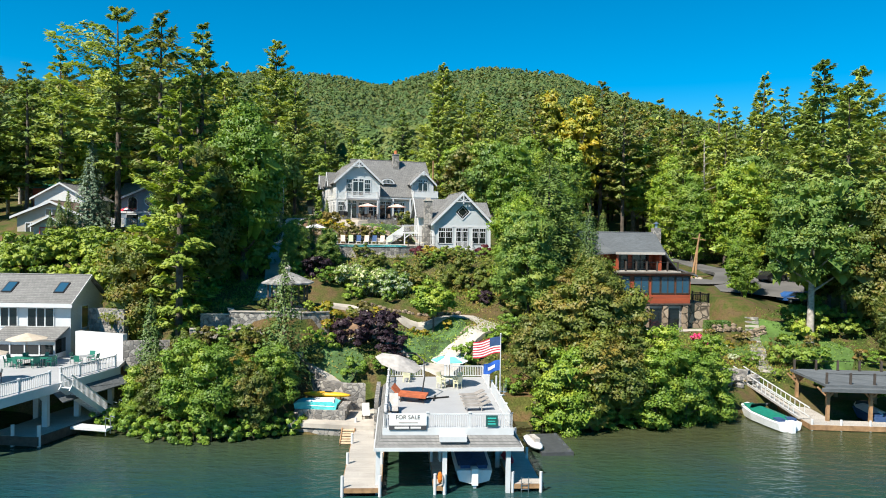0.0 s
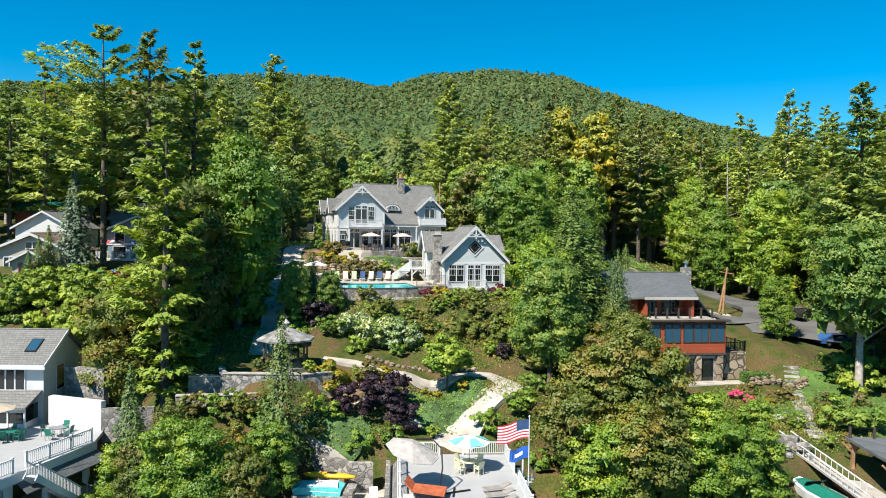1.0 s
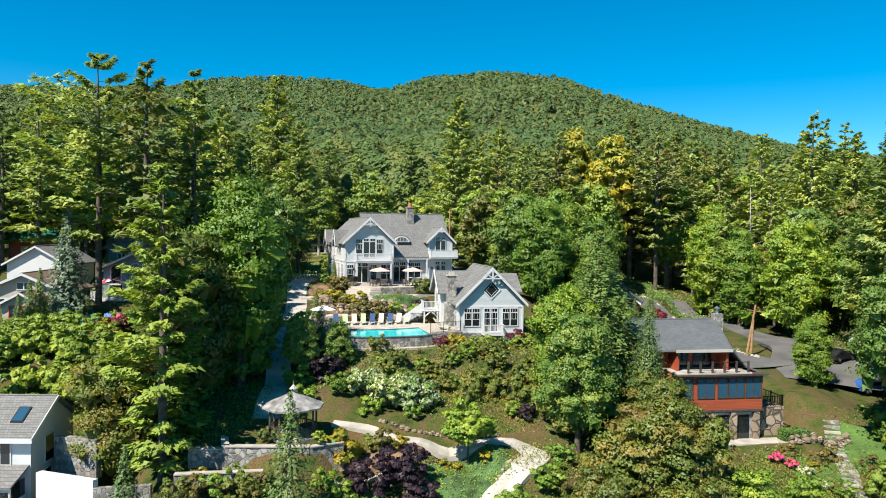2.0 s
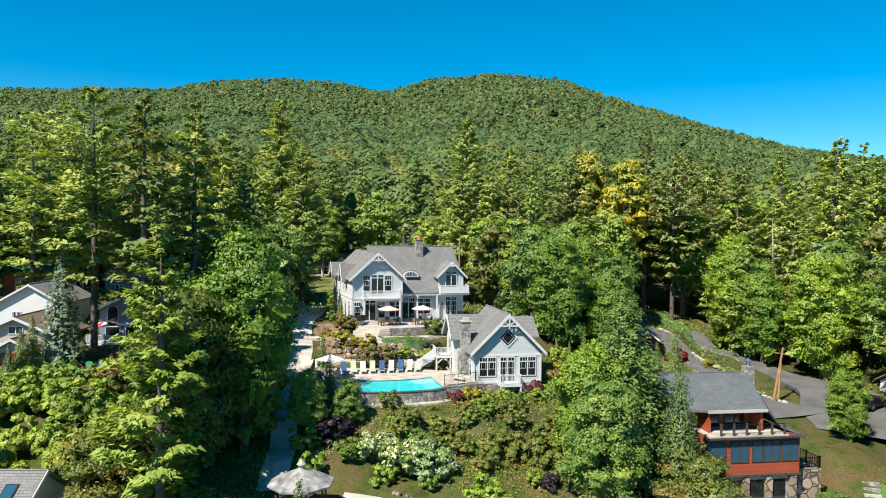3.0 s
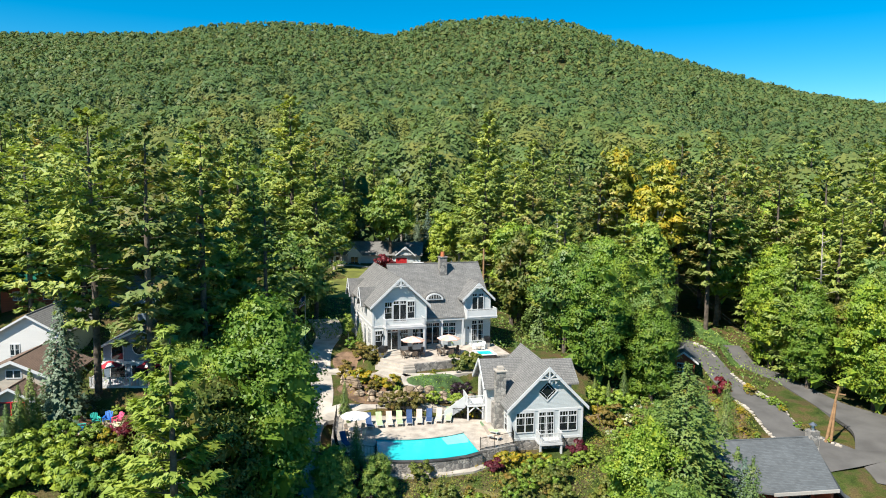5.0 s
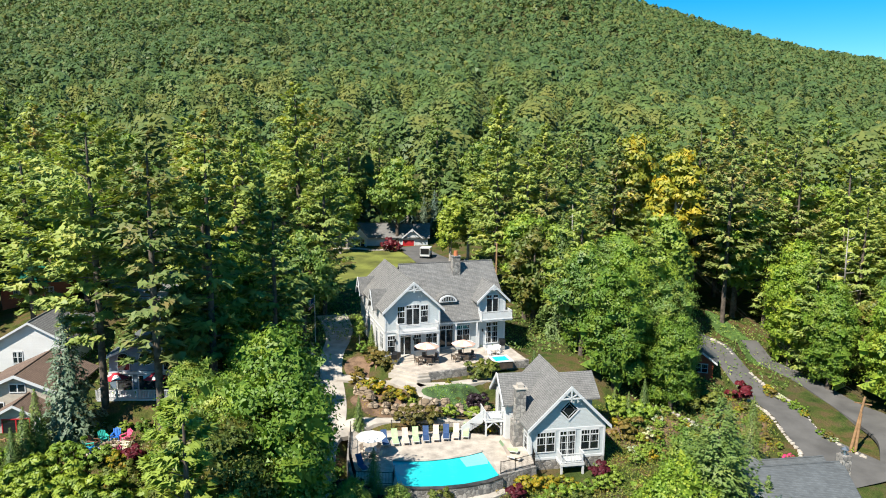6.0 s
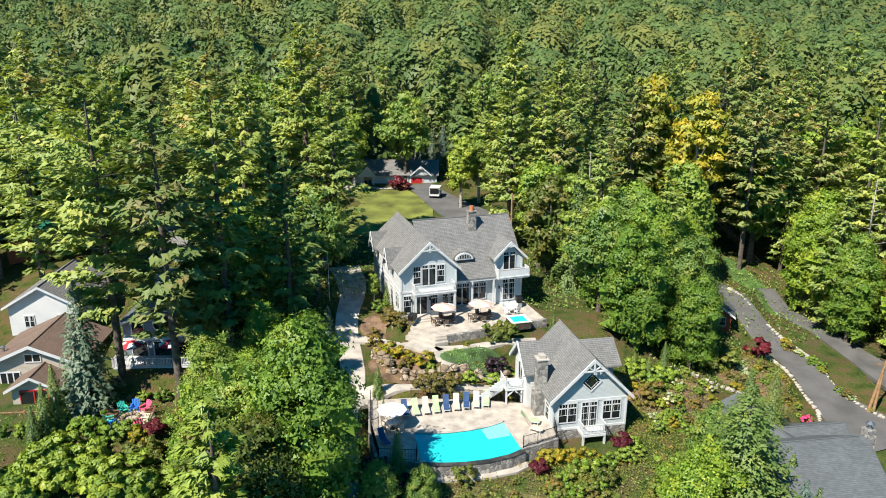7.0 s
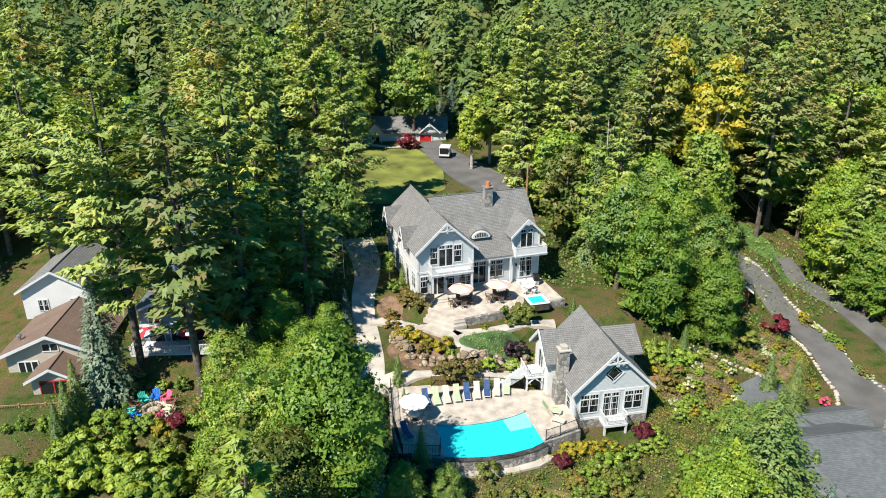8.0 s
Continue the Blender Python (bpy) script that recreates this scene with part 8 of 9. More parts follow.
simple_house("white_neighbour_house", pose(-62.2, 108.0, 16.4, 0, 0, 6), 7.6, 10, -0.8, 4.0, 6.2, SIDING_WHITE_AND_SUNLIT, SHINGLE, "white clapboard gabled house among the pines", ((2.2, 1.4, 1.0, 1.3), (5.8, 1.4, 1.0, 1.3)))
b = simple_house("blue_neighbour_house", pose(-46.9, 103.4, 16.1, 0, 0, 4), 8.2, 11, -1.5, 4.2, 6.0, SIDING_BLUE, SHINGLE_DARK, "slate blue house with arched windows and a white deck", ())
for x, z, w, hh in ((1.6, 2.6, 1.2, 1.9), (4.1, 3.2, 1.5, 1.5), (6.6, 2.6, 1.2, 1.9), (1.6, 0.0, 1.6, 1.9), (4.1, 0.0, 1.8, 1.9), (6.6, 0.0, 1.6, 1.9)):
    n = 16
    if hh == 1.5:
        ol = [(x + w / 2 * math.cos(2 * math.pi * k / n), z + w / 2 + w / 2 * math.sin(2 * math.pi * k / n)) for k in range(n)]
    elif z > 1:
        ol = [(x - w / 2, z), (x + w / 2, z)] + [(x + w / 2 * math.cos(math.pi * k / n), z + hh - w / 2 + w / 2 * math.sin(math.pi * k / n)) for k in range(n + 1)]
    else:
        ol = [(x - w / 2, z), (x + w / 2, z), (x + w / 2, z + hh), (x - w / 2, z + hh)]
    cx, cz = x, sum(p[1] for p in ol) / len(ol)
    win = part("window", Mesh().profile([(cx + (px - cx) * 1.16, cz + (pz - cz) * 1.12) for px, pz in ol], -0.06, -0.01), WHITE, b)
    part("pane", Mesh().profile(ol, -0.09, -0.02), GLASS, win)
dk = part("deck", Mesh().box(-0.3, -3.0, 0.1, 8.3, 0, 0.3), WHITE, b)
for x in (-0.1, 2.6, 5.3, 8.1):
    part("deck_post", Mesh().box(x - 0.1, -2.9, -2.5, x + 0.1, -2.7, 0.1), WHITE, dk)
railing(dk, (-0.3, -2.95, 0.3), (8.2, -2.95, 0.3), 0.95, WHITE, 0.16)
railing(dk, (-0.25, -2.95, 0.3), (-0.25, 0, 0.3), 0.95, WHITE, 0.16)
part("band", Mesh().box(-0.1, -0.1, 2.1, 8.3, -0.01, 2.4), WHITE, b)
part("roof_tower", Mesh().box(2.2, 5.0, 5.0, 4.6, 7.5, 8.0), SIDING_BLUE, b)
for x in (1.4, 5.6):
    parasol(pose(-46.9, 103.4, 16.4, 0, 0, 4) @ pose(x, -1.8, 0), FLAG_RED, "red and white parasol on the neighbour's deck", 1.35, 2.4, CANVAS_WHITE, "red parasols")
simple_house("eastern_cottage", pose(52.0, 96.0, 9.6, 0, 0, 10), 9, 9, -1, 2.8, 5.6, WHITE, SHINGLE_BROWN, "white cottage with a brown hipped roof", ((2.2, 0.8, 1.1, 1.2), (6.2, 0.8, 1.1, 1.2)), False)
simple_house("red_shed", pose(24.0, 121.0, 12.6, 0, 0, -20), 3.0, 3.4, -1, 2.4, 3.5, SIDING_RED, SHINGLE_DARK, "small red shed beside the lane", ((1.5, 0.8, 1.5, 1.1),))
simple_house("green_roofed_cottage", pose(-74.0, 128.0, 20.0, 0, 0, 20), 9, 7, -1, 3, 5, SIDING_RED, plain("green_metal_roof", (0.02, 0.17, 0.12), 0.45, 0.3), "dark red cottage with a green metal roof", ((2.2, 0.8, 1.1, 1.2), (6.2, 0.8, 1.1, 1.2)), False)
simple_house("old_cottage", pose(-58.0, 128.0, 19.2, 0, 0, 8), 9, 7, -1, 2.8, 5, SIDING_BLUE, SHINGLE, "grey cottage under tall pines", ((2.2, 0.8, 1.1, 1.2), (6.2, 0.8, 1.1, 1.2)), False)


def garage():
    h = thing("garage_cottage", pose(-35.0, 183.0, 19.4, 0, 0, 1), "low grey cottage with red garage doors and white gables", "house")
    part("wall", Mesh().box(0, 0, -0.6, 21.5, 8, 2.9), SIDING, h)
    roof_along_x(h, -0.5, 22, -0.6, 8.6, 2.8, 5.4, SHINGLE)
    for x0, x1 in ((4.8, 8.4), (15.8, 20.4)):
        xm = (x0 + x1) / 2
        g = Mesh()
        gable_wall(g, x0 + 0.4, x1 - 0.4, xm, -1.0 if x0 < 10 else -0.4, 3.5, 2.4, 2.9, 4.5)
        part("gable", g, SIDING, h)
        roof_along_y(h, x0, x1, -1.4 if x0 < 10 else -0.8, 4.0, 2.8, 4.8, SHINGLE, name="gable_roof")
        rake(h, x0, xm, x1, -1.48 if x0 < 10 else -0.88, 2.8, 4.8, 0.28)
    for x in (5.3, 7.9):
        part("porch_post", Mesh().box(x - 0.12, -1.0, -0.3, x + 0.12, -0.8, 2.5), WHITE, h)
    window(h, Matrix.Translation((6.6, -0.02, 0)), 1.6, 2.2, 2, 0, name="door")
    window(h, Matrix.Translation((2.2, -0.02, 0.6)), 1.9, 1.6, 2, 2)
    for x in (13.9, 17.2):
        dr = part("garage_door", Mesh().box(x - 1.25, -0.12, -0.1, x + 1.25, -0.02, 2.2), RED_PAINT, h, "red panelled garage door")
        part("panel_rib", Mesh().box(x - 1.2, -0.15, 0.6, x + 1.2, -0.12, 0.66).box(x - 1.2, -0.15, 1.3, x + 1.2, -0.12, 1.36), RED_PAINT, dr)
        part("door_frame", Mesh().box(x - 1.4, -0.14, -0.1, x - 1.25, 0, 2.35).box(x + 1.25, -0.14, -0.1, x + 1.4, 0, 2.35).box(x - 1.4, -0.14, 2.2, x + 1.4, 0, 2.4), WHITE, dr)
    ribbon("front_walk", [(-34, 180.2), (-29, 180.6), (-25, 179.4), (-20, 180.4), (-17.5, 179.5)], 1.3, CONCRETE, "pale front walk below the cottage", "path")


garage()
cart = thing("parked_cart", pose(-13.6, 172.6, ground_at(-13.6, 173) + 0.06, 0, 0, -8), "white utility cart with a roof parked on the driveway", "cart")
part("body", Mesh().box(-1.0, -1.6, 0.45, 1.0, 1.6, 1.1), WHITE, cart)
part("roof", Mesh().box(-1.05, -1.5, 2.05, 1.05, 1.4, 2.15), WHITE, cart)
part("rear_panel", Mesh().box(-0.85, -1.66, 0.9, 0.85, -1.6, 2.0), BLACK, cart)
for x in (-0.95, 0.95):
    for y in (-1.4, 1.3):
        part("roof_post", Mesh().box(x - 0.05, y - 0.05, 1.1, x + 0.05, y + 0.05, 2.05), WHITE, cart)
    for y in (-1.0, 1.0):
        part("wheel", Mesh().tube((x - 0.12, y, 0.36), (x + 0.12, y, 0.36), 0.36, n=14), BLACK, cart)


def parked_car(m, mat, label):
    c = thing("parked_car", m, label, "car", "parked cars")
    part("body", Mesh().profile([(-2.2, 0.35), (2.2, 0.35), (2.25, 0.8), (1.3, 0.95), (0.7, 1.4), (-1.1, 1.42), (-1.9, 0.98), (-2.25, 0.85)], -0.88, 0.88), mat, c)
    part("window", Mesh().profile([(1.1, 0.98), (0.6, 1.34), (-1.0, 1.36), (-1.6, 0.99)], -0.9, 0.9), GLASS, c)
    for x in (-1.4, 1.4):
        for y in (-0.86, 0.86):
            w = part("wheel", Mesh().tube((x, y - 0.1, 0.33), (x, y + 0.1, 0.33), 0.33, n=14), BLACK, c)
            part("rim", Mesh().tube((x, y - 0.11, 0.33), (x, y + 0.11, 0.33), 0.18, n=10), METAL, w)


parked_car(pose(46.8, 100.5, ground_at(46.8, 100.5) + 0.1, 0, 0, 30), plain("black_car_paint", (0.02, 0.02, 0.022), 0.2), "black car parked under the trees")
parked_car(pose(46.5, 93.0, ground_at(46.5, 93) + 0.1, 0, 0, 10), plain("blue_car_paint", (0.03, 0.1, 0.3), 0.2), "blue car parked by the cottage")

# fire circle
fp = thing("fire_pit", pose(-42.4, 93.4, 14.2), "round stone fire pit on a paved circle", "fire pit")
part("paving", Mesh().tube((0, 0, -0.3), (0, 0, 0.08), 2.3, n=24), PAVING, fp)
for k in range(14):
    a = 2 * math.pi * k / 14
    part("stone", Mesh().blob((0.8 * math.cos(a), 0.8 * math.sin(a), 0.25), (0.22, 0.22, 0.2), k, 6, 0.3), STONE_WARM, fp)


def adirondack(m, mat, colour):
    c = thing("adirondack_chair", m, f"{colour} slatted garden chair by the fire pit", "chair", "chairs round the fire pit")
    part("seat", Mesh().slab((-0.3, -0.4, 0.38), (0.3, -0.4, 0.38), (0.3, 0.25, 0.25), (-0.3, 0.25, 0.25), 0.05), mat, c)
    for i in range(5):
        x = -0.26 + 0.13 * i
        part("back_slat", Mesh().slab((x - 0.05, 0.2, 0.28), (x + 0.05, 0.2, 0.28), (x * 1.25 + 0.055, 0.55, 1.05 - abs(i - 2) * 0.06), (x * 1.25 - 0.055, 0.55, 1.05 - abs(i - 2) * 0.06), 0.03), mat, c)
    for x in (-0.36, 0.36):
        part("armrest", Mesh().box(x - 0.08, -0.45, 0.55, x + 0.08, 0.35, 0.59), mat, c)
        part("leg", Mesh().box(x - 0.03, -0.42, 0, x + 0.03, -0.32, 0.55), mat, c)
        part("leg", Mesh().box(x - 0.03, 0.2, 0, x + 0.03, 0.28, 0.55), mat, c)


for k, (mat, colour) in enumerate(((PINK, "pink"), (BROWN, "brown"), (CREAM, "cream"), (PINK, "pink"), (CREAM, "cream"), (BLUE, "blue"), (TEAL, "teal"), (BROWN, "brown"), (TEAL, "teal"), (BLUE, "blue"))):
    a = radians(62 - 36 * k)
    adirondack(pose(-42.4 + 1.85 * math.cos(a), 93.4 + 1.85 * math.sin(a), 14.28, 0, 0, math.degrees(a) - 90), mat, colour)


def utility_pole(x, y, hgt, lean, arm=True):
    p = thing("utility_pole", pose(x, y, ground_at(x, y) - 0.3, 0, lean, 0), "weathered brown wooden utility pole", "pole", "utility poles")
    part("pole", Mesh().tube((0, 0, 0), (0, 0, hgt), 0.17, 0.12, 10), WOOD, p)
    if arm:
        part("crossarm", Mesh().beam((-1.0, 0, hgt - 0.8), (1.0, 0, hgt - 0.8), 0.1, 0.12), WOOD, p)


utility_pole(28.3, 139.5, 10.5, 2, False)
utility_pole(36.4, 103.5, 7.0, 9)
utility_pole(36.9, 103.3, 5.0, 3, False)
utility_pole(-2.0, 131.0, 12.0, 0, False)
wires = thing("overhead_wire", Matrix.Identity(4), "thin black overhead power lines along the lane", "wire")
for dx in (0.0, 0.6):
    pts = [Vector((28.3 + dx, 139.5, 26.0)).lerp(Vector((37.4 + dx, 103.5, 16.2)), i / 8) - Vector((0, 0, 1.6 * (1 - (i / 4 - 1) ** 2))) for i in range(9)]
    ring = [(0.018 * math.cos(k * math.pi / 2), 0.018 * math.sin(k * math.pi / 2)) for k in range(4)]
    part("cable", Mesh().add([(p.x + u, p.y, p.z + v) for p in pts for u, v in ring], [(4 * i + k, 4 * i + (k + 1) % 4, 4 * i + 4 + (k + 1) % 4, 4 * i + 4 + k) for i in range(8) for k in range(4)]), BLACK, wires)
stripes2 = [("stripe", FLAG_RED if k % 2 == 0 else CANVAS_WHITE, 0.0 if k > 6 else 0.4, 0.6, k / 13, (k + 1) / 13, 0.0) for k in range(13)] + [("canton", NAVY, 0.0, 0.4, 0.0, 7 / 13, 0.01)]
flag_pole(pose(-26.4, 117.0, ground_at(-26.4, 117)), 6.5, "white flagpole with a limp striped flag by the walkway", [("striped_flag", stripes2, 6.2, 1.5, 1.3, 0.9)])

# ---- planting ----
KINDS["garden_tree"] = lambda: broadleaf("garden_tree", "small round-headed green tree", "garden trees", 71, 5.0, 2.5, 1.5, LEAF_GREEN, 55, 80, 0.24, pointed=0.05)
KINDS["plume"] = lambda: shrub("ornamental_grass", "tall tan ornamental grass", "garden shrubs", 72, 1.1, 1.5, LEAF_OLIVE, 20, 46, 0.2)
SHORE_ROWS = [("shore", -25.2, 59.8, 0.62), ("shore_olive", -22.8, 57.8, 0.68), ("shore", -20.2, 56.0, 0.7), ("shore", -17.4, 54.9, 0.72), ("shore_olive", -14.9, 55.2, 0.62), ("shore", -13.4, 57.2, 0.58), ("shore_olive", -22.0, 60.6, 0.55), ("shore", -19.2, 58.8, 0.6), ("shore_olive", -16.6, 58.6, 0.6),
              ("shore_olive", 8.2, 60.8, 0.8), ("shore", 10.4, 58.6, 0.85), ("shore_olive", 13.0, 59.0, 0.95), ("shore_olive", 15.4, 60.6, 1.0), ("shore_olive", 10.4, 64.0, 1.0), ("shore", 18.4, 60.2, 0.75), ("shore", 21.2, 60.8, 0.75), ("shore", 23.8, 62.6, 0.7), ("shore", 20.4, 64.4, 0.75), ("shore_olive", 16.8, 66.5, 1.05), ("shore_olive", 13.4, 64.0, 1.1), ("shore", 25.0, 66.0, 0.55)]
SHORE_ROWS += [("cedar", -25.0, 60.8, 0.72), ("cedar", -24.0, 59.4, 0.55)]
for k, x, y, s in SHORE_ROWS:
    plant(k, x, y, s)
TREE_ROWS = [("spruce_green", -13.6, 61.2, 0.9), ("garden_tree", -0.8, 69.9, 1.0), ("ash_near", 48.5, 77, 0.95), ("pine_near_b", 46.0, 81, 0.9), ("maple_near", 39, 92, 0.42), ("maple_near", 17.5, 108.5, 0.62), ("oak_near", 18.5, 115, 0.75), ("maple_near_b", 8.5, 117, 0.7), ("oak_near", 12.5, 121, 0.8), ("maple_near", 20, 123, 0.8),
             ("birch", 23.4, 130.5, 1.0), ("maple_near", 21.0, 127.5, 0.72), ("maple_b", 14, 127, 0.9), ("hemlock", 7, 127, 0.9), ("ash", 3.5, 130, 0.95), ("pine_c", 3.5, 142, 0.85), ("hemlock", -29, 136, 0.7), ("birch", -8.6, 165, 0.8), ("birch", -5.0, 169, 0.85), ("maple_a", -12.5, 133, 0.35), ("rust", -15.5, 131, 0.4)]
TREE_ROWS2 = [("pine_a", -37, 120, 0.9), ("maple_near", -27.0, 95, 0.5), ("ash_near", -26.0, 88.5, 0.66), ("maple_near", -29.2, 91, 0.55), ("maple_near_b", -25.4, 98.5, 0.42), ("hemlock", -15.6, 85.4, 0.26), ("oak_near", -13.4, 82.4, 0.27), ("oak_near", -16.9, 81.2, 0.32), ("birch", -20.6, 116.5, 0.22), ("cedar", -18.8, 114.6, 0.25), ("cedar", -17.7, 95.6, 0.2), ("cedar", 9.5, 103.4, 0.24), ("cedar", 11.0, 103.0, 0.22),
              ("yellow", 31.0, 150, 1.0), ("maple_near_b", 42, 119, 0.72), ("maple_near", 47, 112, 0.9), ("oak_near", 52, 119, 0.95), ("maple_near_b", 41, 128, 0.9), ("maple_b", 38, 142, 1.0), ("oak_near", 54, 106, 0.9), ("hemlock", 21.5, 95.5, 0.42), ("oak_near", 12.0, 85, 0.5), ("oak_near", 15.5, 88, 0.45), ("cedar", 18.0, 84, 0.62), ("cedar", 20.6, 99, 0.45)]
for k, x, y, s in TREE_ROWS + TREE_ROWS2:
    plant(k, x, y, s)
for i in range(24):
    x = -27 + 15 * i / 11 if i < 12 else 8.5 + 17.0 * (i - 12) / 11
    y = 59.6 - 5.6 * math.sin(math.pi * min(1, max(0, (x + 30) / 22))) if i < 12 else 58.2 + 0.18 * (x - 8.5) ** 1.2
    plant("green_bush", x, y - 0.2, 0.9, z=-0.1)
for i in range(9):
    plant("spruce", -33.0 + 2.6 * i, 195 + 2 * math.sin(i * 2.1), 0.75 + 0.12 * math.sin(i * 1.7))
BUSH_GARDEN = [("purple", -17.4, 84.4, 1.2), ("green_bush", -15.6, 84.6, 0.8), ("purple", -14.2, 84.0, 0.8), ("green_bush", -18.9, 86.6, 0.8), ("green_bush", -19.6, 90.5, 0.6), ("green_bush", -12.4, 83.8, 0.6), ("purple", -8.3, 64.9, 1.2), ("purple", -5.8, 66.2, 1.35), ("purple", -4.5, 64.4, 1.05), ("purple", 4.7, 75.2, 0.6), ("hydrangea", -10.2, 78.0, 0.95), ("hydrangea", -7.8, 77.2, 1.1), ("hydrangea", -5.4, 76.6, 1.05), ("hydrangea", -6.6, 78.6, 0.95), ("purple", -14.2, 80.6, 1.1), ("purple", -16.4, 83.0, 1.0), ("green_bush", -12.6, 77.2, 1.0),
               ("green_bush", -15.6, 75.6, 1.0), ("green_bush", -16.8, 79.0, 1.1), ("gold", -10.9, 69.4, 2.7), ("olive_bush", -8.4, 69.8, 0.7), ("rust_bush", -7.6, 69.6, 1.5), ("gold", -6.6, 69.4, 1.3), ("green_bush", -1.6, 73.6, 0.6), ("green_bush", -9.4, 75.4, 0.9), ("green_bush", -5.6, 74.8, 0.7), ("gold", -2.6, 69.6, 0.9), ("gold", -1.6, 69.2, 0.8), ("gold", 0.6, 69.4, 1.0), ("lime", -2.0, 63.4, 1.0)]
BUSH_SLOPE = [("olive_bush", -3.0, 80.5, 1.0), ("olive_bush", 0.2, 80.4, 1.1), ("olive_bush", 3.2, 79.6, 1.2), ("olive_bush", 5.2, 82.2, 1.1), ("olive_bush", 2.4, 83.0, 0.8), ("olive_bush", -0.8, 77.0, 0.8), ("olive_bush", 6.0, 77.6, 1.1), ("green_bush", 8.5, 84.5, 1.0), ("green_bush", 3.4, 76.0, 0.7), ("rust_bush", -2.0, 84.4, 1.0), ("green_bush", 2.6, 64.8, 1.0), ("green_bush", 5.2, 66.2, 1.0),
              ("green_bush", 6.8, 68.8, 0.9), ("green_bush", -7.6, 62.4, 0.9), ("green_bush", -10.2, 64.0, 0.8), ("green_bush", -5.2, 62.4, 0.8), ("lime", -12.8, 68.0, 1.0), ("green_bush", 6.6, 62.6, 0.9), ("olive_bush", 7.6, 74.0, 1.0)]
BUSH_POOL = [("gold", -18.6, 104.6, 1.7), ("gold", -17.4, 104.3, 1.9), ("gold", -16.2, 103.6, 1.6), ("gold", -13.8, 101.9, 1.7), ("gold", -15.0, 102.6, 1.1), ("lime", -13.0, 101.2, 0.8), ("rust_bush", -15.8, 102.2, 1.0), ("gold", -17.9, 102.6, 1.0), ("lime", -8.9, 99.3, 1.5), ("lime", -6.4, 99.4, 1.55), ("purple", -5.9, 102.6, 0.85), ("rust_bush", -13.6, 98.4, 1.5), ("rust_bush", -12.2, 98.5, 1.6), ("rust_bush", -10.8, 98.6, 1.5),
             ("gold", -5.0, 98.6, 1.3), ("gold", -4.1, 98.5, 1.3), ("lime", -3.3, 97.4, 1.0), ("lime", -3.2, 96.2, 1.1), ("lime", -2.9, 95.0, 1.1), ("lime", -2.5, 93.8, 1.25), ("plume", -5.9, 106.6, 1.4), ("plume", -4.6, 106.8, 1.5), ("gold", -9.0, 105.2, 0.6), ("rust_bush", -18.4, 111.9, 1.5), ("rust_bush", -17.7, 110.6, 1.4), ("rust_bush", -16.6, 110.2, 1.5), ("rust_bush", -15.6, 109.6, 1.3), ("rust_bush", -19.6, 107.4, 1.2), ("green_bush", -19.9, 113.6, 0.75), ("rust_bush", -20.0, 109.2, 1.1),
             ("cedar", -18.4, 97.8, 0.26), ("lime", -3.4, 101.8, 0.9), ("gold", -2.6, 104.0, 0.9)]
BUSH_CARRIAGE = [("gold", -2.2, 88.2, 1.6), ("gold", -1.0, 88.6, 1.5), ("gold", 0.2, 88.9, 1.3), ("gold", 1.4, 89.4, 1.1), ("gold", 2.6, 89.4, 1.0), ("red_bush", -2.9, 86.6, 1.3), ("red_bush", 5.2, 90.8, 1.6), ("lime", 6.4, 90.8, 1.2), ("lime", 5.2, 88.8, 1.4), ("lime", 6.6, 89.6, 1.1), ("green_bush", 3.6, 88.2, 0.7), ("green_bush", 1.8, 86.8, 0.9), ("green_bush", 0.2, 86.2, 0.8), ("lime", 9.4, 102.4, 2.0), ("lime", 9.8, 104.0, 2.1), ("green_bush", 11.6, 101.6, 1.0), ("green_bush", 12.6, 102.4, 1.1), ("gold", 8.9, 101.0, 1.0),
                 ("green_bush", 8.6, 86.2, 1.1), ("green_bush", 10.0, 86.6, 1.2), ("green_bush", 11.6, 86.4, 1.15), ("green_bush", 10.2, 84.6, 1.1), ("green_bush", 8.2, 84.4, 1.1), ("green_bush", 12.6, 88.2, 1.1), ("olive_bush", 21.4, 108.8, 1.3), ("olive_bush", 22.6, 110.0, 1.1), ("lime", 9.4, 93.0, 1.2), ("lime", 10.4, 95.0, 1.3), ("lime", 11.6, 96.8, 1.1), ("green_bush", 12.6, 94.0, 0.7), ("rust_bush", 9.4, 98.6, 1.6), ("rust_bush", 11.0, 99.6, 1.4),
                 ("pink_bush", 27.6, 76.2, 1.1), ("pink_bush", 28.6, 75.6, 0.9), ("white_bush", 29.6, 75.0, 1.1), ("white_bush", 30.4, 73.6, 1.0), ("gold", 31.0, 76.2, 0.9), ("rust_bush", 32.2, 77.4, 1.2), ("rust_bush", 34.0, 78.6, 1.2), ("green_bush", 31.6, 72.4, 0.8), ("lime", 32.6, 68.6, 0.9), ("rust_bush", 29.6, 78.0, 1.0), ("red_bush", 27.4, 112.8, 2.2), ("pink_bush", 28.2, 100.8, 1.0)]
BUSH_WALL = [("olive_bush", -22.4, 63.2, 0.9), ("rust_bush", -20.8, 63.4, 1.4), ("green_bush", -19.4, 63.6, 0.9), ("olive_bush", -17.6, 63.4, 1.0), ("rust_bush", -16.4, 64.4, 1.3), ("green_bush", -15.4, 63.0, 0.9), ("plume", -17.0, 68.4, 0.8), ("plume", -15.6, 67.9, 0.6), ("gold", -21.6, 66.2, 0.9), ("green_bush", -19.0, 66.2, 0.6), ("green_bush", -12.0, 65.4, 0.8), ("olive_bush", -11.2, 62.6, 0.6)]
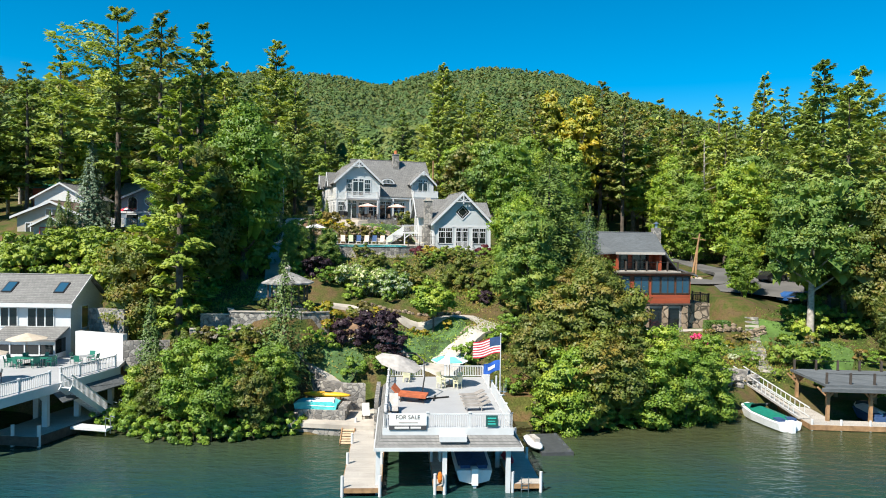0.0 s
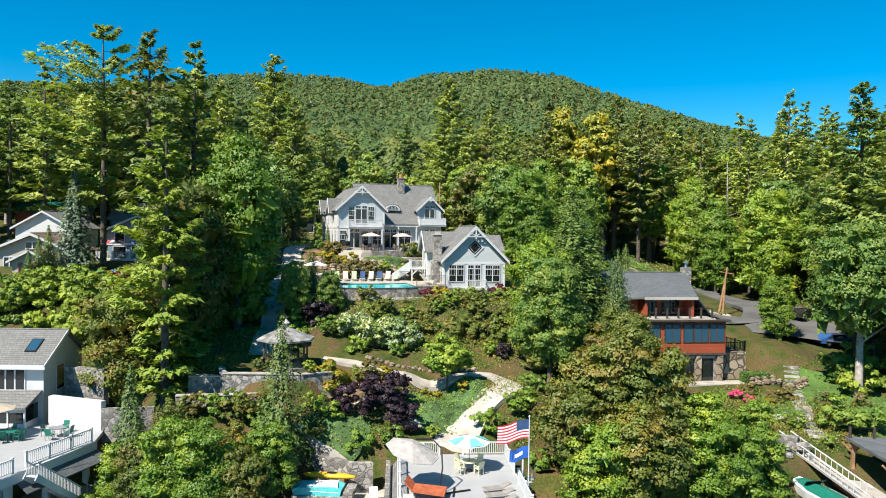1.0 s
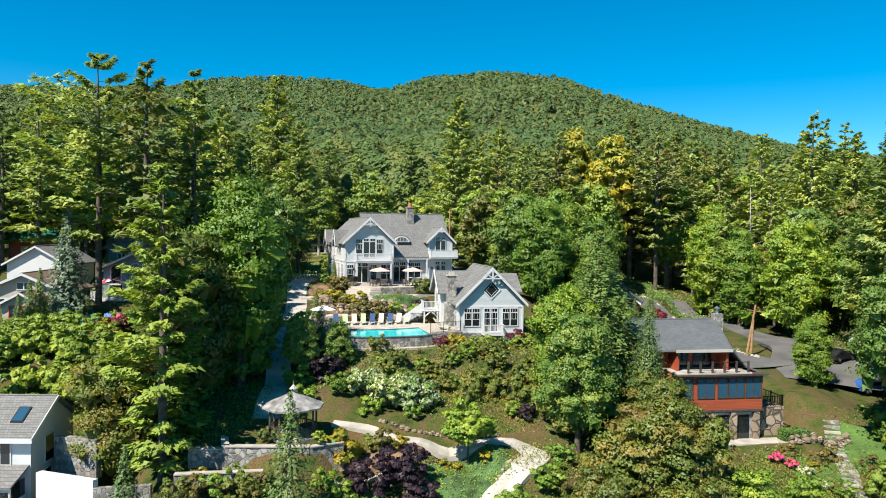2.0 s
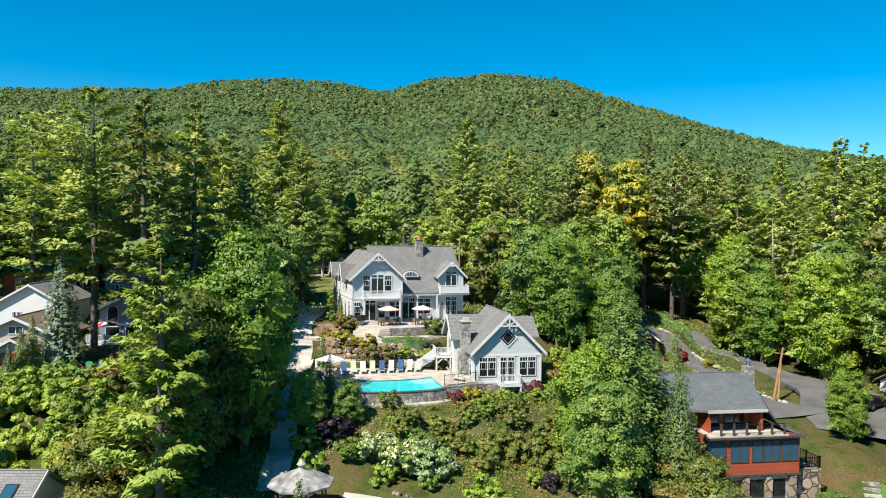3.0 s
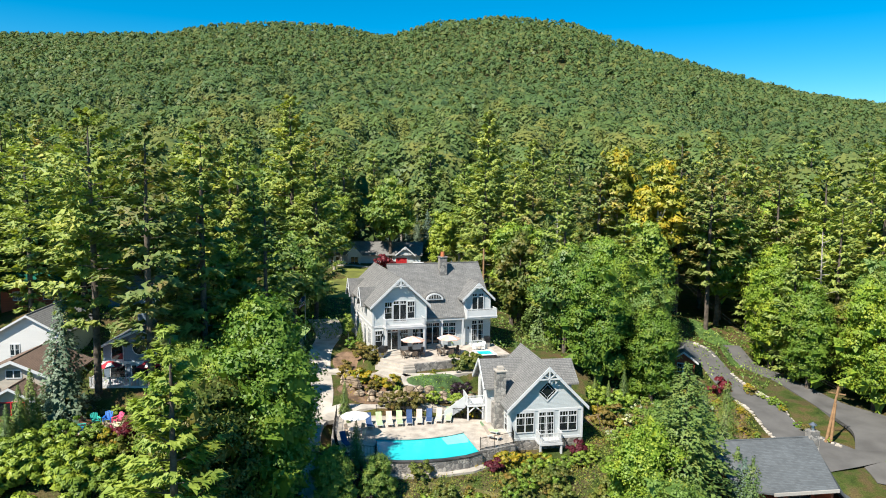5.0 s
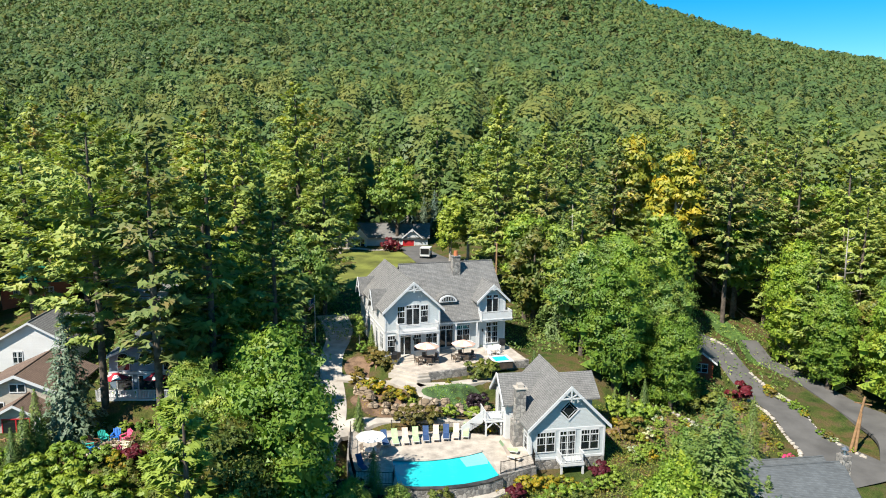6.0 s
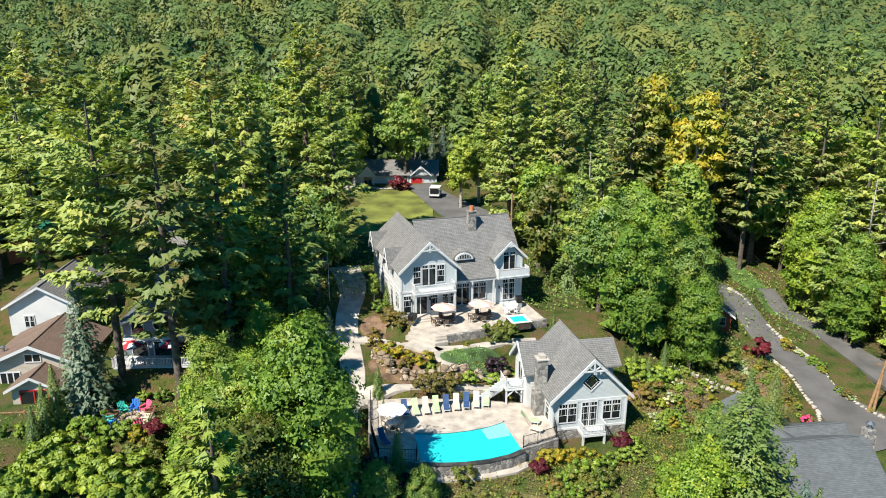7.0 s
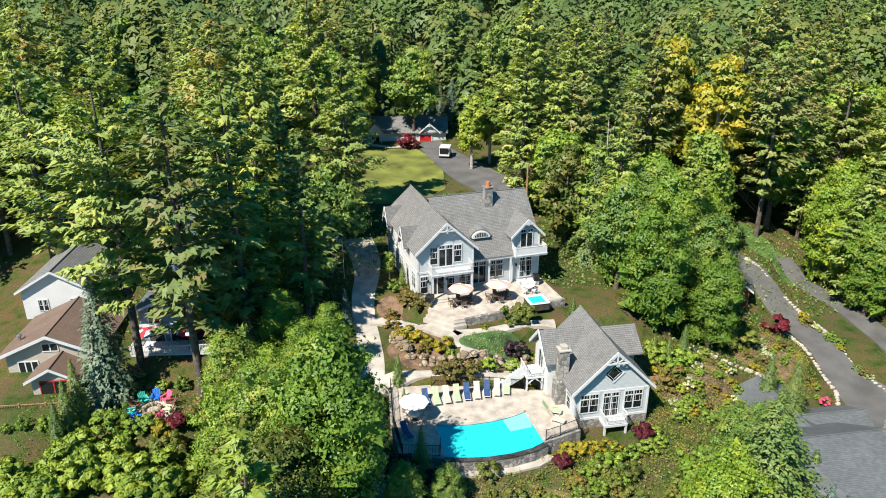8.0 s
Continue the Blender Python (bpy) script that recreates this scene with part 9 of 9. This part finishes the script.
BUSH_FIRE = [("red_bush", -22.0, 178.4, 2.6), ("red_bush", -20.2, 178.0, 1.8), ("rust_bush", -13.4, 140.0, 1.6), ("sumac", -45.4, 87.6, 1.15), ("sumac", -43.4, 86.6, 1.1), ("sumac", -47.4, 86.6, 1.1), ("sumac", -45.6, 85.0, 1.1), ("sumac", -41.8, 85.4, 1.0), ("green_bush", -44.6, 90.6, 1.15), ("green_bush", -42.6, 89.9, 1.0), ("lime", -41.2, 90.3, 1.6), ("gold", -40.0, 90.0, 1.6), ("red_bush", -38.9, 91.0, 1.5), ("lime", -46.2, 91.2, 2.0), ("olive_bush", -39.0, 88.2, 1.2), ("olive_bush", -38.4, 86.0, 1.2), ("sumac", -39.8, 84.4, 1.0), ("rust_bush", -37.8, 93.6, 1.2),
             ("cedar", -49.0, 90.6, 0.5), ("cedar", -48.6, 92.0, 0.52), ("cedar", -49.4, 89.2, 0.42), ("green_bush", -53.6, 90.6, 0.55), ("green_bush", -51.6, 91.0, 0.6), ("lime", -55.0, 90.2, 0.9), ("olive_bush", -54.0, 86.6, 0.8), ("sumac", -51.0, 84.6, 1.0), ("sumac", -53.4, 83.0, 1.1), ("green_bush", -45.6, 96.4, 0.7), ("green_bush", -40.6, 97.2, 0.7), ("lime", -42.4, 97.0, 1.1), ("ash_near", -32.6, 91.0, 0.5), ("maple_near", -31.6, 84.6, 0.62)]
for k, x, y, s in BUSH_GARDEN + BUSH_SLOPE + BUSH_POOL + BUSH_CARRIAGE + BUSH_WALL + BUSH_FIRE:
    plant(k, x, y, s)
rb = random.Random(21)
for i in range(124):
    k = rb.choice(["lime", "gold", "gold", "white_bush", "green_bush", "rust_bush", "lime"])
    if i < 62:
        x, y = rb.uniform(9.8, 18.0), rb.uniform(93.5, 106)
    elif i < 104:
        x, y = rb.uniform(21, 28.6), rb.uniform(101, 113)
    else:
        u = rb.random()
        x, y = 36.0 - 3.4 * u + rb.uniform(0.2, 1.2), 103 + 16 * u
    plant(k, x, y, rb.uniform(0.5, 1.05) * (0.6 if k == "green_bush" else 1.0))
for i in range(26):
    x, y = rb.uniform(-51, -34), rb.uniform(76, 88.5)
    plant("sumac" if i % 4 else "gold", x, y, rb.uniform(0.75, 1.15))
for i in range(16):
    x, y = rb.uniform(-62, -36), rb.uniform(71, 79)
    if x < -53 or y > 77:
        plant("sumac", x, y, rb.uniform(0.9, 1.3))
for i in range(14):
    plant("green_bush", rb.uniform(-27, -22.5), rb.uniform(70, 100), rb.uniform(0.8, 1.3))
for i in range(74):
    plant(("olive_bush", "green_bush", "olive_bush", "rust_bush", "plume")[i % 5], rb.uniform(-11.5, 9.5), rb.uniform(78.0, 85.4), rb.uniform(0.35, 0.8))
for i in range(34):
    x, y = rb.uniform(34, 52), rb.uniform(66.5, 85)
    if abs(x - 32.4 - 4.4 * max(0, (y - 69.8) / 14.2) ** 1.2) > 1.8:
        plant(("green_bush", "olive_bush", "green_bush", "rust_bush", "sumac")[i % 5], x, y, rb.uniform(0.55, 1.15))
plant("ash_near", 46.5, 72.0, 0.45)


def ground_cover(name, areas, count, mat, size, tall, seed, label):
    """Low plants, grass tufts and seedlings scattered over oval plots (x, y, half-width, half-depth)."""
    rng = np.random.default_rng(seed)
    ps = []
    total = sum(a[2] * a[3] for a in areas)
    for cx, cy, rx, ry in areas:
        n = int(count * rx * ry / total)
        r, a = np.sqrt(rng.random(n)), rng.uniform(0, 6.283, n)
        clump = rng.random(n)
        ps.append(np.column_stack([cx + rx * r * np.cos(a) + 0.3 * np.sin(9 * clump), cy + ry * r * np.sin(a) + 0.3 * np.cos(9 * clump)]))
    xy = np.concatenate(ps)
    z = ground_height(xy[:, 0], xy[:, 1])
    p = np.column_stack([xy, z + rng.random(len(xy)) ** 1.6 * tall])
    nrm = rng.normal(size=p.shape) * np.array([1, 1, 0.5]) + np.array([0, -0.3, 0.6])
    v, f, sh = leaf_sprays(p, nrm, size * rng.uniform(0.5, 1.5, len(p)), 0.5, rng, nrm + np.array([0, 0, 1.0]))
    tagged(bulk(name, v, f, mat, None, sh), label, "plants", kind="stuff")


SLOPES = [(-3, 81.5, 13, 4.5), (-9.5, 64.2, 4, 3), (6.5, 68, 4, 5), (2, 76.5, 8, 2.6), (12, 92, 7, 8), (31, 73.5, 8, 5.5), (4, 87.2, 9, 2.4), (24, 108, 5.5, 7), (12, 101, 6, 6), (-23, 76, 4, 8)]
ground_cover("meadow_plants", SLOPES, 34000, LEAF_OLIVE, 0.17, 0.55, 91, "wild grasses and seed heads on the garden slopes")
ground_cover("green_undergrowth", SLOPES + [(-42, 83, 12, 8), (-46, 92, 9, 6), (-18, 78, 4, 6), (41, 78, 7, 8)], 30000, LEAF_GREEN, 0.15, 0.4, 92, "low green plants among the garden shrubs")
ground_cover("flower_drift", [(-16.3, 102.6, 3.0, 2.6), (0.5, 88.6, 4.0, 1.2), (12, 100, 5, 4.5), (25, 107, 4, 5.5), (-1.5, 68.8, 3, 1.2), (30.5, 75, 3.5, 2)], 2600, LEAF_GOLD, 0.13, 0.3, 93, "drifts of yellow flowers in the garden beds")
ground_cover("bed_edging", [(-1.2, 67.6, 4.4, 3.3), (-7.8, 103.2, 3.8, 1.25)], 5200, LEAF_GREEN, 0.16, 0.28, 94, "dense low green ground cover")
ground_cover("forest_floor", [(0, 130, 60, 14), (55, 112, 7, 26), (-45, 118, 20, 16), (-32, 92, 6, 18), (18, 118, 9, 14)], 26000, LEAF_DEEP, 0.3, 0.7, 95, "ferns and saplings on the forest floor")
